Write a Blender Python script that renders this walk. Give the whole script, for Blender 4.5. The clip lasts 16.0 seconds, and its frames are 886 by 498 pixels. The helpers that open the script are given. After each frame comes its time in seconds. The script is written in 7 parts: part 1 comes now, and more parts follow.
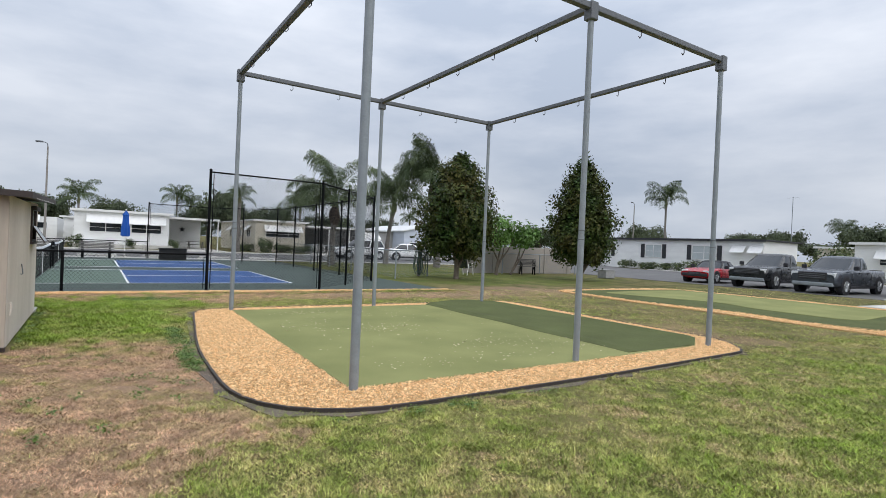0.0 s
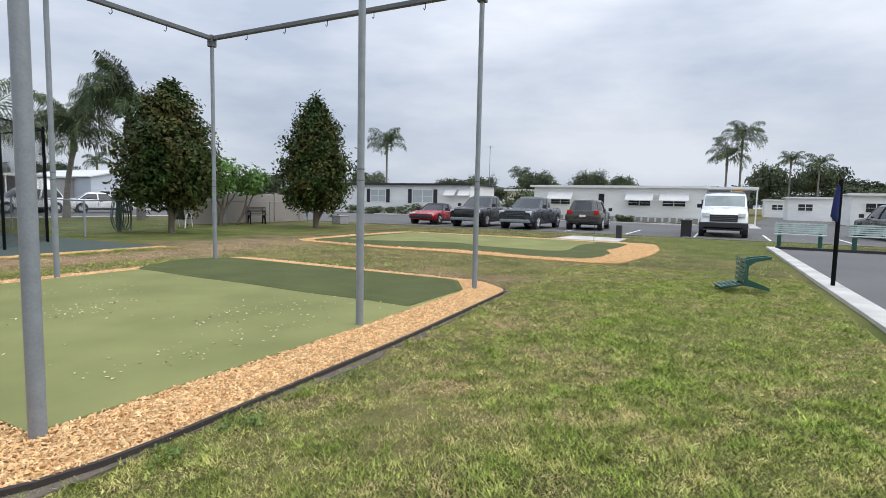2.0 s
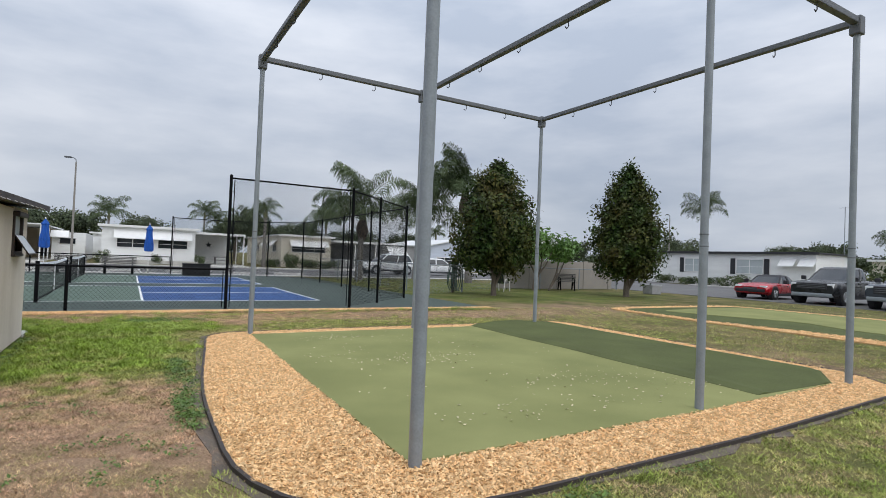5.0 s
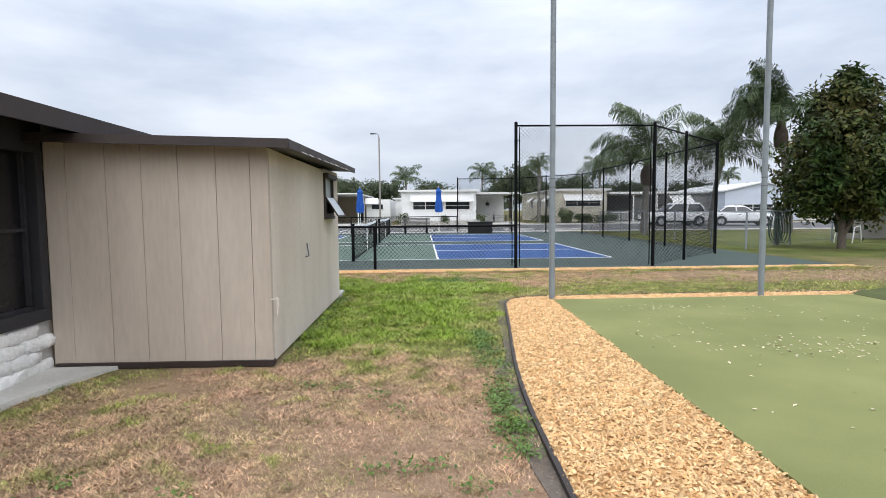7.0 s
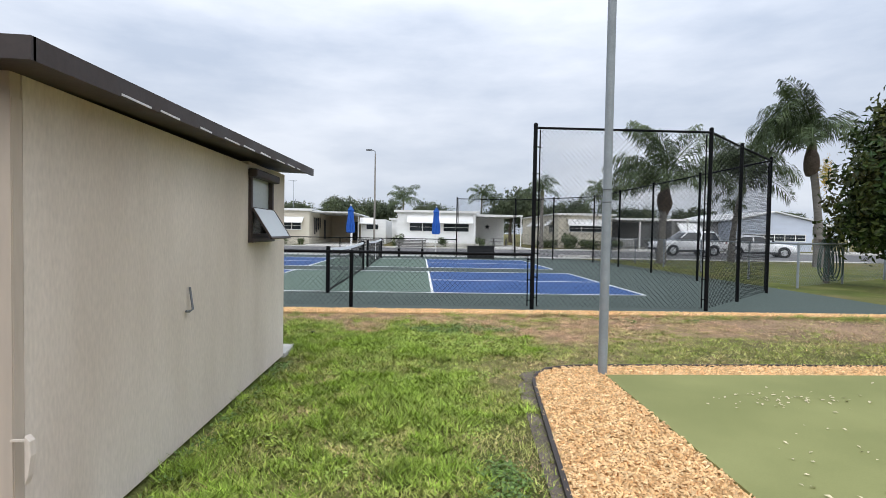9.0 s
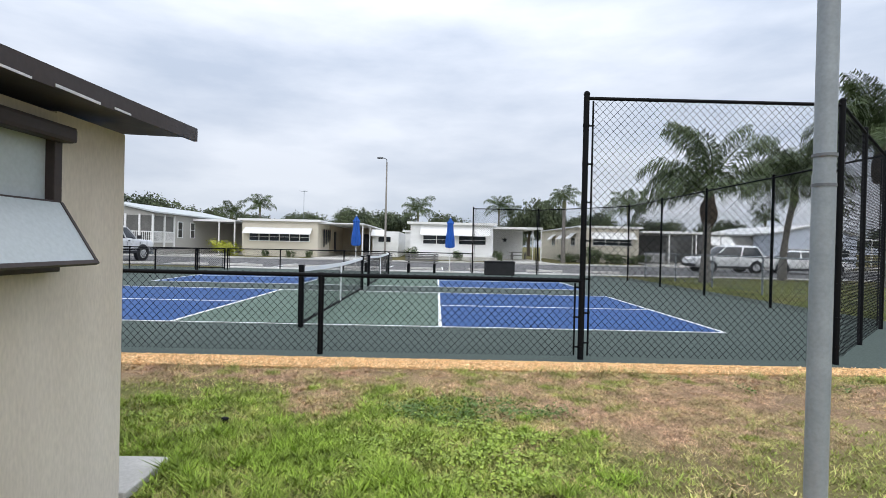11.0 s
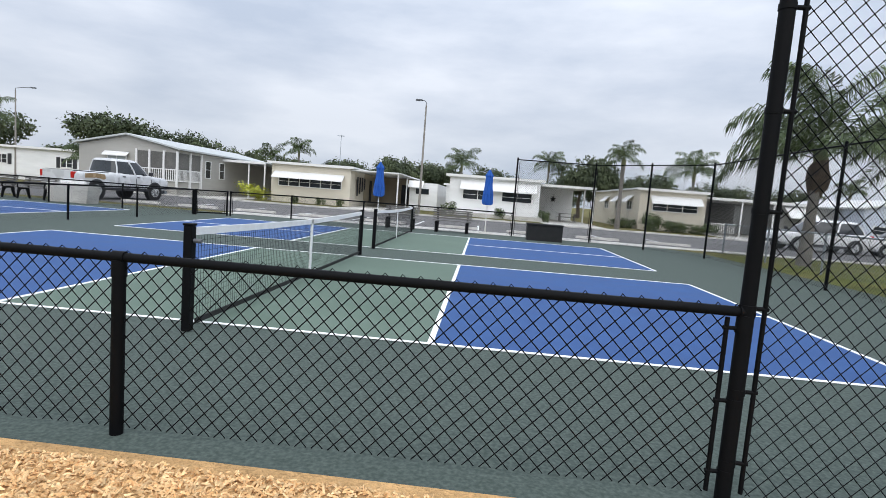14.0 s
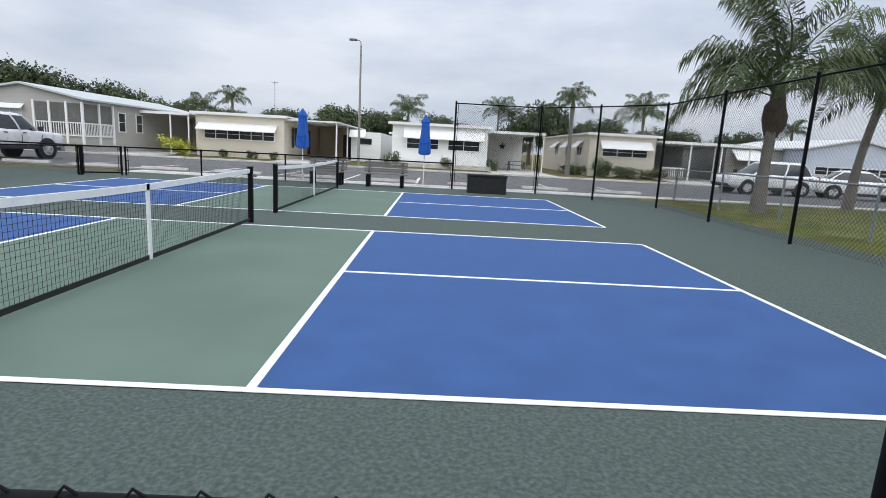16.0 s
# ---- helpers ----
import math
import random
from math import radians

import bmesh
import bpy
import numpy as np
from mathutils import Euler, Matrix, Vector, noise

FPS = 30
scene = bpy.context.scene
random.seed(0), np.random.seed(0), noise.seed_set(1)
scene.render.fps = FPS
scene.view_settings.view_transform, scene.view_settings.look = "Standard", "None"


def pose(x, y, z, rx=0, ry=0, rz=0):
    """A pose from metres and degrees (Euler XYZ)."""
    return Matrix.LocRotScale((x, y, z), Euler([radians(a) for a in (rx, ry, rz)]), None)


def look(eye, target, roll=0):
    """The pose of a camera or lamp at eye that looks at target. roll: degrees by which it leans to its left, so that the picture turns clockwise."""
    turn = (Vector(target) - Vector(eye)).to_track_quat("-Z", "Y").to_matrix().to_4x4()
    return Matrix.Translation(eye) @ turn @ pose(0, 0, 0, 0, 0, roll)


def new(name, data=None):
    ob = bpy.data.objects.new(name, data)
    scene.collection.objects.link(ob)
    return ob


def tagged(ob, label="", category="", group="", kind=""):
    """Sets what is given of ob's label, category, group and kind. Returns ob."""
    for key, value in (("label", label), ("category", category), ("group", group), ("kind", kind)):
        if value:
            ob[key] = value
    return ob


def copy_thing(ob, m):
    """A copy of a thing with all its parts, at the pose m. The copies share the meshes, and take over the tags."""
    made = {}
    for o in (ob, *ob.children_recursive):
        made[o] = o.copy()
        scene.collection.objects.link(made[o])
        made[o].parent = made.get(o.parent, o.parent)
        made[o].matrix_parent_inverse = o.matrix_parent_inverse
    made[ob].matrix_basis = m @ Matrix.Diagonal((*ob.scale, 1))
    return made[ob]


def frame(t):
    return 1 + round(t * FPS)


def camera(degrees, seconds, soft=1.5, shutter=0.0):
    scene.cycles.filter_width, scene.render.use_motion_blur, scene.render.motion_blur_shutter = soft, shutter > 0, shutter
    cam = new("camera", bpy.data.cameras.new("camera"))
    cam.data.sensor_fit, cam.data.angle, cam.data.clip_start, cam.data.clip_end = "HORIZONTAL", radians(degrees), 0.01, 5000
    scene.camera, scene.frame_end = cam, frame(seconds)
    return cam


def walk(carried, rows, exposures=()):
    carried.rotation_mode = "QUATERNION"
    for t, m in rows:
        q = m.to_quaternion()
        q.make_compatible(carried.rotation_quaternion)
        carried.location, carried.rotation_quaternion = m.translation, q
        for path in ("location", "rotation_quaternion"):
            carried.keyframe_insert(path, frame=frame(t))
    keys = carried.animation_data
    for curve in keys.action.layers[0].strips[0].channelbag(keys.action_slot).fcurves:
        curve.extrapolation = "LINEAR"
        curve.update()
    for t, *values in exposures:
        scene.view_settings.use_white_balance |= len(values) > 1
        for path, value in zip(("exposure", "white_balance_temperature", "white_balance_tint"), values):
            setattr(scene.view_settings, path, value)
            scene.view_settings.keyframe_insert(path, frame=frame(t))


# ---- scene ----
cam = camera(79.4, 16.0, soft=0.85)
PATH = [
    (0, (-0.068, 2.021, 1.415), (1.022, 3.698, 1.404), 2.5),
    (0.5, (0.116, 2.568, 1.356), (1.397, 4.102, 1.281), 1.9),
    (1, (0.278, 3.056, 1.347), (1.784, 4.366, 1.225), 1.4),
    (1.5, (0.441, 3.38, 1.375), (2.122, 4.453, 1.223), 1.2),
    (2, (0.516, 3.364, 1.371), (2.28, 4.29, 1.194), 1.3),
    (2.5, (0.519, 3.368, 1.358), (2.24, 4.369, 1.171), 1.3),
    (3, (0.455, 3.443, 1.37), (2.037, 4.655, 1.203), 1.5),
    (3.2, (0.423, 3.456, 1.379), (1.942, 4.75, 1.234), 1.5),
    (5.3, (0.358, 3.736, 1.326), (1.198, 5.551, 1.343), 1.4),
    (5.5, (0.337, 3.838, 1.31), (1.029, 5.714, 1.26), 0.7),
    (6, (0.284, 4.272, 1.265), (0.648, 6.233, 1.111), -0.4),
    (6.5, (0.339, 4.778, 1.264), (0.494, 6.764, 1.09), -0.7),
    (7, (0.342, 5.382, 1.264), (0.416, 7.375, 1.121), -0.5),
    (7.5, (0.402, 5.968, 1.237), (0.457, 7.964, 1.128), -0.2),
    (8, (0.439, 6.577, 1.244), (0.496, 8.574, 1.154), 0.2),
    (8.2, (0.442, 6.856, 1.255), (0.503, 8.853, 1.171), 0.3),
    (10.3, (0.543, 9.699, 1.329), (0.642, 11.696, 1.296), 2.4),
    (10.5, (0.575, 9.99, 1.345), (0.655, 11.988, 1.315), 2.2),
    (11, (0.641, 10.665, 1.312), (0.664, 12.665, 1.297), 1.3),
    (11.5, (0.656, 11.294, 1.314), (0.587, 13.293, 1.302), 0.7),
    (12, (0.653, 11.953, 1.321), (0.488, 13.946, 1.302), 0.7),
    (12.5, (0.714, 12.561, 1.344), (0.478, 14.547, 1.293), 1.5),
    (13, (0.725, 13.221, 1.351), (0.481, 15.203, 1.246), 2.6),
    (13.5, (0.912, 13.834, 1.36), (0.715, 15.818, 1.206), 3.8),
    (14, (1.098, 14.377, 1.352), (0.963, 16.363, 1.16), 4.4),
    (14.5, (1.293, 14.91, 1.404), (1.199, 16.896, 1.187), 4.5),
    (15, (1.483, 15.372, 1.434), (1.391, 17.355, 1.188), 4.2),
    (15.5, (1.551, 15.872, 1.432), (1.503, 17.85, 1.138), 3.5),
    (16, (1.721, 16.296, 1.417), (1.763, 18.262, 1.051), 3.1),
]
walk(cam, [(t, look(eye, target, roll)) for t, eye, target, roll in PATH],
     [(0.0, -0.16), (0.8, -0.05), (3.2, -0.06), (5.3, -0.28), (6.2, -0.02), (7.0, 0.14), (8.2, 0.06), (10.5, 0.04), (11.5, 0.1), (12.5, -0.06), (13.0, -0.05), (14.0, 0.02), (14.6, 0.12), (15.5, 0.12), (16.0, -0.02)])

# ---- world, sun, exposure ----
world = bpy.data.worlds.new("overcast")
scene.world = world
world.use_nodes = True
wn, wl = world.node_tree.nodes, world.node_tree.links
wn.clear()
w_out = wn.new("ShaderNodeOutputWorld")
w_bg = wn.new("ShaderNodeBackground")
w_sky = wn.new("ShaderNodeTexSky")
w_sky.sky_type = "NISHITA"
w_sky.sun_disc = False
w_sky.sun_elevation = radians(49)
w_sky.sun_rotation = radians(176)
w_co = wn.new("ShaderNodeTexCoord")
w_sep = wn.new("ShaderNodeSeparateXYZ")
wl.new(w_co.outputs["Generated"], w_sep.inputs[0])
# cloud deck: flattened noise, brighter towards the zenith as under any overcast sky
w_map = wn.new("ShaderNodeMapping")
w_map.inputs["Scale"].default_value = (1.0, 1.0, 3.4)
wl.new(w_co.outputs["Generated"], w_map.inputs[0])
w_noise = wn.new("ShaderNodeTexNoise")
w_noise.inputs["Scale"].default_value = 2.0
w_noise.inputs["Detail"].default_value = 7
w_noise.inputs["Roughness"].default_value = 0.53
wl.new(w_map.outputs[0], w_noise.inputs[0])
w_ramp = wn.new("ShaderNodeValToRGB")
w_ramp.color_ramp.elements[0].position = 0.35
w_ramp.color_ramp.elements[0].color = (0.50, 0.57, 0.695, 1)
w_ramp.color_ramp.elements[1].position = 0.63
w_ramp.color_ramp.elements[1].color = (0.80, 0.845, 0.935, 1)
wl.new(w_noise.outputs[0], w_ramp.inputs[0])
w_grad = wn.new("ShaderNodeMapRange")
w_grad.inputs["From Min"].default_value = 0.12
w_grad.inputs["From Max"].default_value = 1.0
w_grad.inputs["To Min"].default_value = 1.0
w_grad.inputs["To Max"].default_value = 2.0
wl.new(w_sep.outputs[2], w_grad.inputs["Value"])
w_mul = wn.new("ShaderNodeVectorMath")
w_mul.operation = "SCALE"
wl.new(w_ramp.outputs[0], w_mul.inputs[0])
wl.new(w_grad.outputs[0], w_mul.inputs["Scale"])
w_skys = wn.new("ShaderNodeVectorMath")
w_skys.operation = "SCALE"
w_skys.inputs["Scale"].default_value = 0.1
wl.new(w_sky.outputs[0], w_skys.inputs[0])
w_mix = wn.new("ShaderNodeMix")
w_mix.data_type = "RGBA"
w_mix.inputs["Factor"].default_value = 0.92
wl.new(w_skys.outputs[0], w_mix.inputs["A"])
wl.new(w_mul.outputs[0], w_mix.inputs["B"])
wl.new(w_mix.outputs["Result"], w_bg.inputs[0])
w_bg.inputs[1].default_value = 1.0
wl.new(w_bg.outputs[0], w_out.inputs[0])

sun = new("sun", bpy.data.lights.new("sun", "SUN"))
sun.data.energy = 1.7
sun.data.angle = radians(80)
sun.data.color = (1.0, 0.98, 0.945)
sun.matrix_world = look((3, -40, 46), (0, 0, 0))


# ---- materials ----
def mat(name, color, rough=0.7, metal=0.0, scale=6.0, var=0.12, fine=60.0, bump=0.15, dist=0.01,
        second=None, island=0.0, obj=0.0, attr=None, spec=0.5, coat=0.0, stretch=None, trans=0.0):
    """A surface with broad staining, fine grain and relief. second: colour of the stains;
    island / obj: brightness spread from piece to piece; attr: (name, colour) blended in by a mesh attribute."""
    m = bpy.data.materials.new(name)
    m.use_nodes = True
    n, l = m.node_tree.nodes, m.node_tree.links
    b = n["Principled BSDF"]
    b.inputs["Roughness"].default_value = rough
    b.inputs["Metallic"].default_value = metal
    b.inputs["Specular IOR Level"].default_value = spec
    b.inputs["Coat Weight"].default_value = coat
    b.inputs["Transmission Weight"].default_value = trans
    geo = n.new("ShaderNodeNewGeometry")
    src = geo.outputs["Position"]
    if stretch:
        mp = n.new("ShaderNodeMapping")
        mp.inputs["Scale"].default_value = stretch
        l.new(src, mp.inputs[0])
        src = mp.outputs[0]
    n1 = n.new("ShaderNodeTexNoise")
    n1.inputs["Scale"].default_value = scale
    n1.inputs["Detail"].default_value = 4
    n2 = n.new("ShaderNodeTexNoise")
    n2.inputs["Scale"].default_value = fine
    n2.inputs["Detail"].default_value = 3
    l.new(src, n1.inputs[0])
    l.new(src, n2.inputs[0])

    def mix(kind, fac, a, bb):
        x = n.new("ShaderNodeMix")
        x.data_type, x.blend_type = "RGBA", kind
        for sock, v in (("Factor", fac), ("A", a), ("B", bb)):
            if isinstance(v, (int, float)):
                x.inputs[sock].default_value = v
            elif isinstance(v, tuple):
                x.inputs[sock].default_value = (*v, 1)
            else:
                l.new(v, x.inputs[sock])
        return x.outputs["Result"]

    def ramp(v, lo, hi, a, c):
        r = n.new("ShaderNodeMapRange")
        for k, val in (("From Min", lo), ("From Max", hi), ("To Min", a), ("To Max", c)):
            r.inputs[k].default_value = val
        l.new(v, r.inputs["Value"])
        return r.outputs[0]

    base = color
    if second:
        base = mix("MIX", ramp(n1.outputs[0], 0.35, 0.68, 0, 1), color, second)
    if attr:
        at = n.new("ShaderNodeAttribute")
        at.attribute_name = attr[0]
        base = mix("MIX", at.outputs["Fac"], base, attr[1])
        if len(attr) > 3:
            at2 = n.new("ShaderNodeAttribute")
            at2.attribute_name = attr[2]
            base = mix("MIX", at2.outputs["Fac"], base, attr[3])
    v1 = ramp(n1.outputs[0], 0.3, 0.7, 1 - var, 1 + var)
    v2 = ramp(n2.outputs[0], 0.25, 0.75, 1 - var, 1 + var)
    mm = n.new("ShaderNodeMath")
    mm.operation = "MULTIPLY"
    l.new(v1, mm.inputs[0])
    l.new(v2, mm.inputs[1])
    val = mm.outputs[0]
    for amount, sock in ((island, geo.outputs["Random Per Island"]), (obj, None)):
        if amount:
            if sock is None:
                sock = n.new("ShaderNodeObjectInfo").outputs["Random"]
            m2 = n.new("ShaderNodeMath")
            m2.operation = "MULTIPLY"
            l.new(val, m2.inputs[0])
            l.new(ramp(sock, 0, 1, 1 - amount, 1 + amount), m2.inputs[1])
            val = m2.outputs[0]
    sc = n.new("ShaderNodeVectorMath")
    sc.operation = "SCALE"
    if isinstance(base, tuple):
        sc.inputs[0].default_value = base
    else:
        l.new(base, sc.inputs[0])
    l.new(val, sc.inputs["Scale"])
    l.new(sc.outputs[0], b.inputs["Base Color"])
    if bump:
        bp = n.new("ShaderNodeBump")
        bp.inputs["Strength"].default_value = bump
        bp.inputs["Distance"].default_value = dist
        l.new(n2.outputs[0], bp.inputs["Height"])
        l.new(bp.outputs[0], b.inputs["Normal"])
    l.new(ramp(n1.outputs[0], 0.3, 0.7, max(0.02, rough - 0.08), min(1, rough + 0.08)), b.inputs["Roughness"])
    return m


M = {}
M["ground"] = mat("lawn_soil", (0.105, 0.108, 0.040), 0.95, scale=0.9, var=0.22, fine=55, bump=0.6, dist=0.03,
                  second=(0.165, 0.145, 0.062), attr=("dry", (0.33, 0.222, 0.15), "lush", (0.11, 0.155, 0.03)), spec=0.1)
M["blade"] = mat("grass_blade", (0.30, 0.37, 0.075), 0.6, scale=4.5, var=0.32, fine=20, bump=0, second=(0.46, 0.425, 0.165),
                 attr=("dry", (0.56, 0.37, 0.245), "lush", (0.265, 0.375, 0.055)), island=0.5, spec=0.2)
M["bark_chips"] = mat("bark_chip", (0.76, 0.46, 0.21), 0.85, scale=22, var=0.12, fine=90, bump=0.3, second=(0.86, 0.63, 0.36), island=0.3, spec=0.2)
M["mulch_bed"] = mat("mulch_bed", (0.60, 0.37, 0.17), 0.95, scale=3, var=0.2, fine=45, bump=1.0, dist=0.03, spec=0.1)
M["turf"] = mat("putting_turf", (0.228, 0.240, 0.096), 0.95, scale=0.8, var=0.08, fine=140, bump=0.25, dist=0.004, second=(0.265, 0.272, 0.115), spec=0.1)
M["turf_dark"] = mat("fringe_turf", (0.105, 0.120, 0.050), 0.95, scale=1.1, var=0.16, fine=130, bump=0.4, dist=0.01, spec=0.1)
M["edging"] = mat("rubber_edging", (0.045, 0.035, 0.032), 0.7, fine=60, bump=0.3)
M["dirt"] = mat("bare_soil", (0.17, 0.142, 0.118), 0.95, scale=3, var=0.2, fine=45, bump=0.7, dist=0.02, spec=0.1)
M["steel"] = mat("galvanised_steel", (0.235, 0.262, 0.285), 0.5, 0.0, scale=8, var=0.1, fine=70, bump=0.08)
M["steel_dark"] = mat("weathered_steel", (0.12, 0.128, 0.14), 0.55, 0.0, scale=8, var=0.15, fine=70, bump=0.1)
M["black"] = mat("black_vinyl", (0.005, 0.0055, 0.0065), 0.6, spec=0.1, scale=4, var=0.1, fine=60, bump=0.05)
M["fabric_black"] = mat("windscreen_mesh", (0.012, 0.013, 0.014), 0.9, bump=0.1)
M["court_dark"] = mat("court_surround", (0.061, 0.083, 0.073), 0.85, scale=38, var=0.12, fine=60, bump=0.3, dist=0.004, second=(0.097, 0.121, 0.109), spec=0.2)
M["court_green"] = mat("court_green", (0.118, 0.170, 0.134), 0.8, scale=0.8, var=0.07, fine=140, bump=0.2, dist=0.004, second=(0.130, 0.180, 0.146), spec=0.2)
M["court_blue"] = mat("court_blue", (0.040, 0.094, 0.250), 0.8, scale=2.2, var=0.06, fine=140, bump=0.2, dist=0.004, second=(0.047, 0.104, 0.262), spec=0.2)
M["line"] = mat("court_line", (0.84, 0.86, 0.85), 0.7, scale=5, var=0.04, fine=150, bump=0.1)
M["net"] = mat("net_cord", (0.016, 0.018, 0.018), 0.85, bump=0)
M["tape"] = mat("net_tape", (0.84, 0.85, 0.86), 0.8, scale=8, var=0.05, fine=90, bump=0.2)
M["siding"] = mat("beige_siding", (0.475, 0.405, 0.335), 0.75, scale=1.6, var=0.07, fine=30, bump=0.2, dist=0.006, second=(0.53, 0.46, 0.388), stretch=(1, 1, 0.18), spec=0.3)
M["stucco"] = mat("beige_stucco", (0.60, 0.525, 0.445), 0.85, scale=1.4, var=0.08, fine=80, bump=0.25, dist=0.004, second=(0.67, 0.605, 0.535), stretch=(1, 1, 0.3), spec=0.3)
M["brown_trim"] = mat("brown_metal_trim", (0.036, 0.024, 0.021), 0.55, scale=3, var=0.15, fine=40, bump=0.08)
M["bare_alu"] = mat("bare_aluminium", (0.75, 0.73, 0.70), 0.4, 0.6, bump=0.05)
M["white_brick"] = mat("painted_brick", (0.85, 0.845, 0.83), 0.75, scale=9, var=0.10, fine=45, bump=0.7, dist=0.015, obj=0.05)
M["mortar"] = mat("painted_mortar", (0.50, 0.49, 0.47), 0.9, fine=60, bump=0.4)
M["screen"] = mat("dark_screen_and_inside", (0.008, 0.008, 0.010), 0.25, scale=2, var=0.3, bump=0.02)
M["window_glass"] = mat("window_glass", (0.02, 0.025, 0.03), 0.07, scale=1, var=0.2, bump=0.0, spec=0.7)
M["frosted"] = mat("frosted_glass", (0.50, 0.545, 0.56), 0.22, scale=1.2, var=0.06, bump=0.02, second=(0.42, 0.465, 0.48))
M["concrete"] = mat("concrete", (0.50, 0.485, 0.455), 0.85, scale=1.3, var=0.1, fine=50, bump=0.3, dist=0.005, second=(0.60, 0.585, 0.55))
M["asphalt"] = mat("asphalt", (0.115, 0.112, 0.112), 0.85, scale=0.4, var=0.1, fine=90, bump=0.4, dist=0.006, second=(0.14, 0.137, 0.135))
M["white_wall"] = mat("white_siding", (0.83, 0.835, 0.83), 0.6, scale=0.7, var=0.05, fine=20, bump=0.08, stretch=(1, 1, 4))
M["cream_wall"] = mat("cream_siding", (0.66, 0.61, 0.51), 0.6, scale=0.7, var=0.05, fine=20, bump=0.08, stretch=(1, 1, 4))
M["grey_wall"] = mat("greige_siding", (0.41, 0.40, 0.37), 0.65, scale=0.7, var=0.05, fine=20, bump=0.08, stretch=(1, 1, 4))
M["tan_wall"] = mat("tan_siding", (0.45, 0.38, 0.27), 0.65, scale=0.7, var=0.06, fine=20, bump=0.08, stretch=(1, 1, 4))
M["blue_wall"] = mat("pale_blue_siding", (0.55, 0.60, 0.70), 0.65, scale=0.7, var=0.05, fine=20, bump=0.08, stretch=(1, 1, 4))
M["roof_white"] = mat("white_metal_roof", (0.70, 0.71, 0.71), 0.5, scale=0.8, var=0.06, fine=12, bump=0.1)
M["roof_grey"] = mat("grey_metal_roof", (0.50, 0.53, 0.53), 0.5, scale=0.8, var=0.06, fine=12, bump=0.1)
M["white_paint"] = mat("white_paint", (0.78, 0.78, 0.77), 0.5, scale=3, var=0.04, fine=30, bump=0.05)
# dark grey with the porches' inner shade put into the colour
M["inner_shade"] = mat("porch_inner_shade", (0.13, 0.128, 0.12), 0.8, scale=0.8, var=0.2, fine=8, bump=0.05)
M["dark_trim"] = mat("dark_trim", (0.025, 0.025, 0.03), 0.6, bump=0.05)
# mid grey: puts shade into the carport back walls, plain grey elsewhere
M["shade"] = mat("carport_shade_and_plain_grey", (0.30, 0.30, 0.30), 0.7, bump=0.05)
M["privacy_wall"] = mat("tan_block_wall", (0.33, 0.30, 0.265), 0.9, scale=1.2, var=0.1, fine=30, bump=0.3)
M["umbrella"] = mat("blue_canvas", (0.015, 0.10, 0.42), 0.8, scale=5, var=0.12, fine=60, bump=0.3)
M["navy"] = mat("navy_canvas", (0.012, 0.022, 0.11), 0.85, scale=5, var=0.12, fine=60, bump=0.3)
M["lamp_pole"] = mat("weathered_lamp_pole", (0.27, 0.25, 0.225), 0.8, scale=4, var=0.12, fine=40, bump=0.2)
M["green_paint"] = mat("green_bench_paint", (0.018, 0.085, 0.065), 0.45, scale=6, var=0.15, fine=60, bump=0.1)
M["slat_pale"] = mat("weathered_slat", (0.42, 0.50, 0.48), 0.6, scale=6, var=0.12, fine=60, bump=0.1)
M["tyre"] = mat("tyre_rubber", (0.015, 0.015, 0.016), 0.8, bump=0.1)
M["rim"] = mat("alloy_rim", (0.55, 0.56, 0.57), 0.3, 0.8, bump=0)
M["lamp_clear"] = mat("headlamp", (0.72, 0.74, 0.76), 0.12, bump=0, spec=0.8)
M["lamp_red"] = mat("tail_lamp", (0.45, 0.015, 0.012), 0.15, bump=0)
M["amber"] = mat("amber_lens", (0.8, 0.35, 0.02), 0.2, bump=0)
M["bark"] = mat("bark", (0.14, 0.115, 0.09), 0.9, scale=4, var=0.25, fine=30, bump=0.8, dist=0.02, stretch=(1, 1, 0.35))
M["palm_bark"] = mat("palm_bark", (0.185, 0.17, 0.155), 0.9, scale=3, var=0.2, fine=14, bump=0.8, dist=0.02, stretch=(0.5, 0.5, 3))
M["boots"] = mat("palm_leaf_base", (0.085, 0.062, 0.048), 0.9, scale=6, var=0.3, fine=24, bump=0.9, dist=0.04)
M["palm_sheath"] = mat("palm_sheath", (0.11, 0.115, 0.055), 0.7, scale=3, var=0.2, fine=20, bump=0.4)
M["magnolia"] = mat("magnolia_leaf", (0.032, 0.070, 0.013), 0.5, scale=1.1, var=0.25, fine=7, bump=0, second=(0.064, 0.056, 0.015), island=0.6, spec=0.2)
M["palm_leaf"] = mat("palm_leaf", (0.06, 0.092, 0.036), 0.6, scale=1.0, var=0.2, fine=8, bump=0, second=(0.095, 0.125, 0.055), island=0.4, spec=0.3)
M["plumeria"] = mat("plumeria_leaf", (0.11, 0.22, 0.04), 0.45, scale=1.0, var=0.2, fine=8, bump=0, second=(0.14, 0.26, 0.06), island=0.35)
M["far_leaf"] = mat("distant_foliage", (0.055, 0.078, 0.04), 0.8, scale=0.35, var=0.25, fine=3, bump=0, second=(0.085, 0.105, 0.05), island=0.4)
M["shrub"] = mat("shrub_leaf", (0.05, 0.085, 0.03), 0.55, scale=1.5, var=0.25, fine=9, bump=0, second=(0.10, 0.12, 0.04), island=0.4)
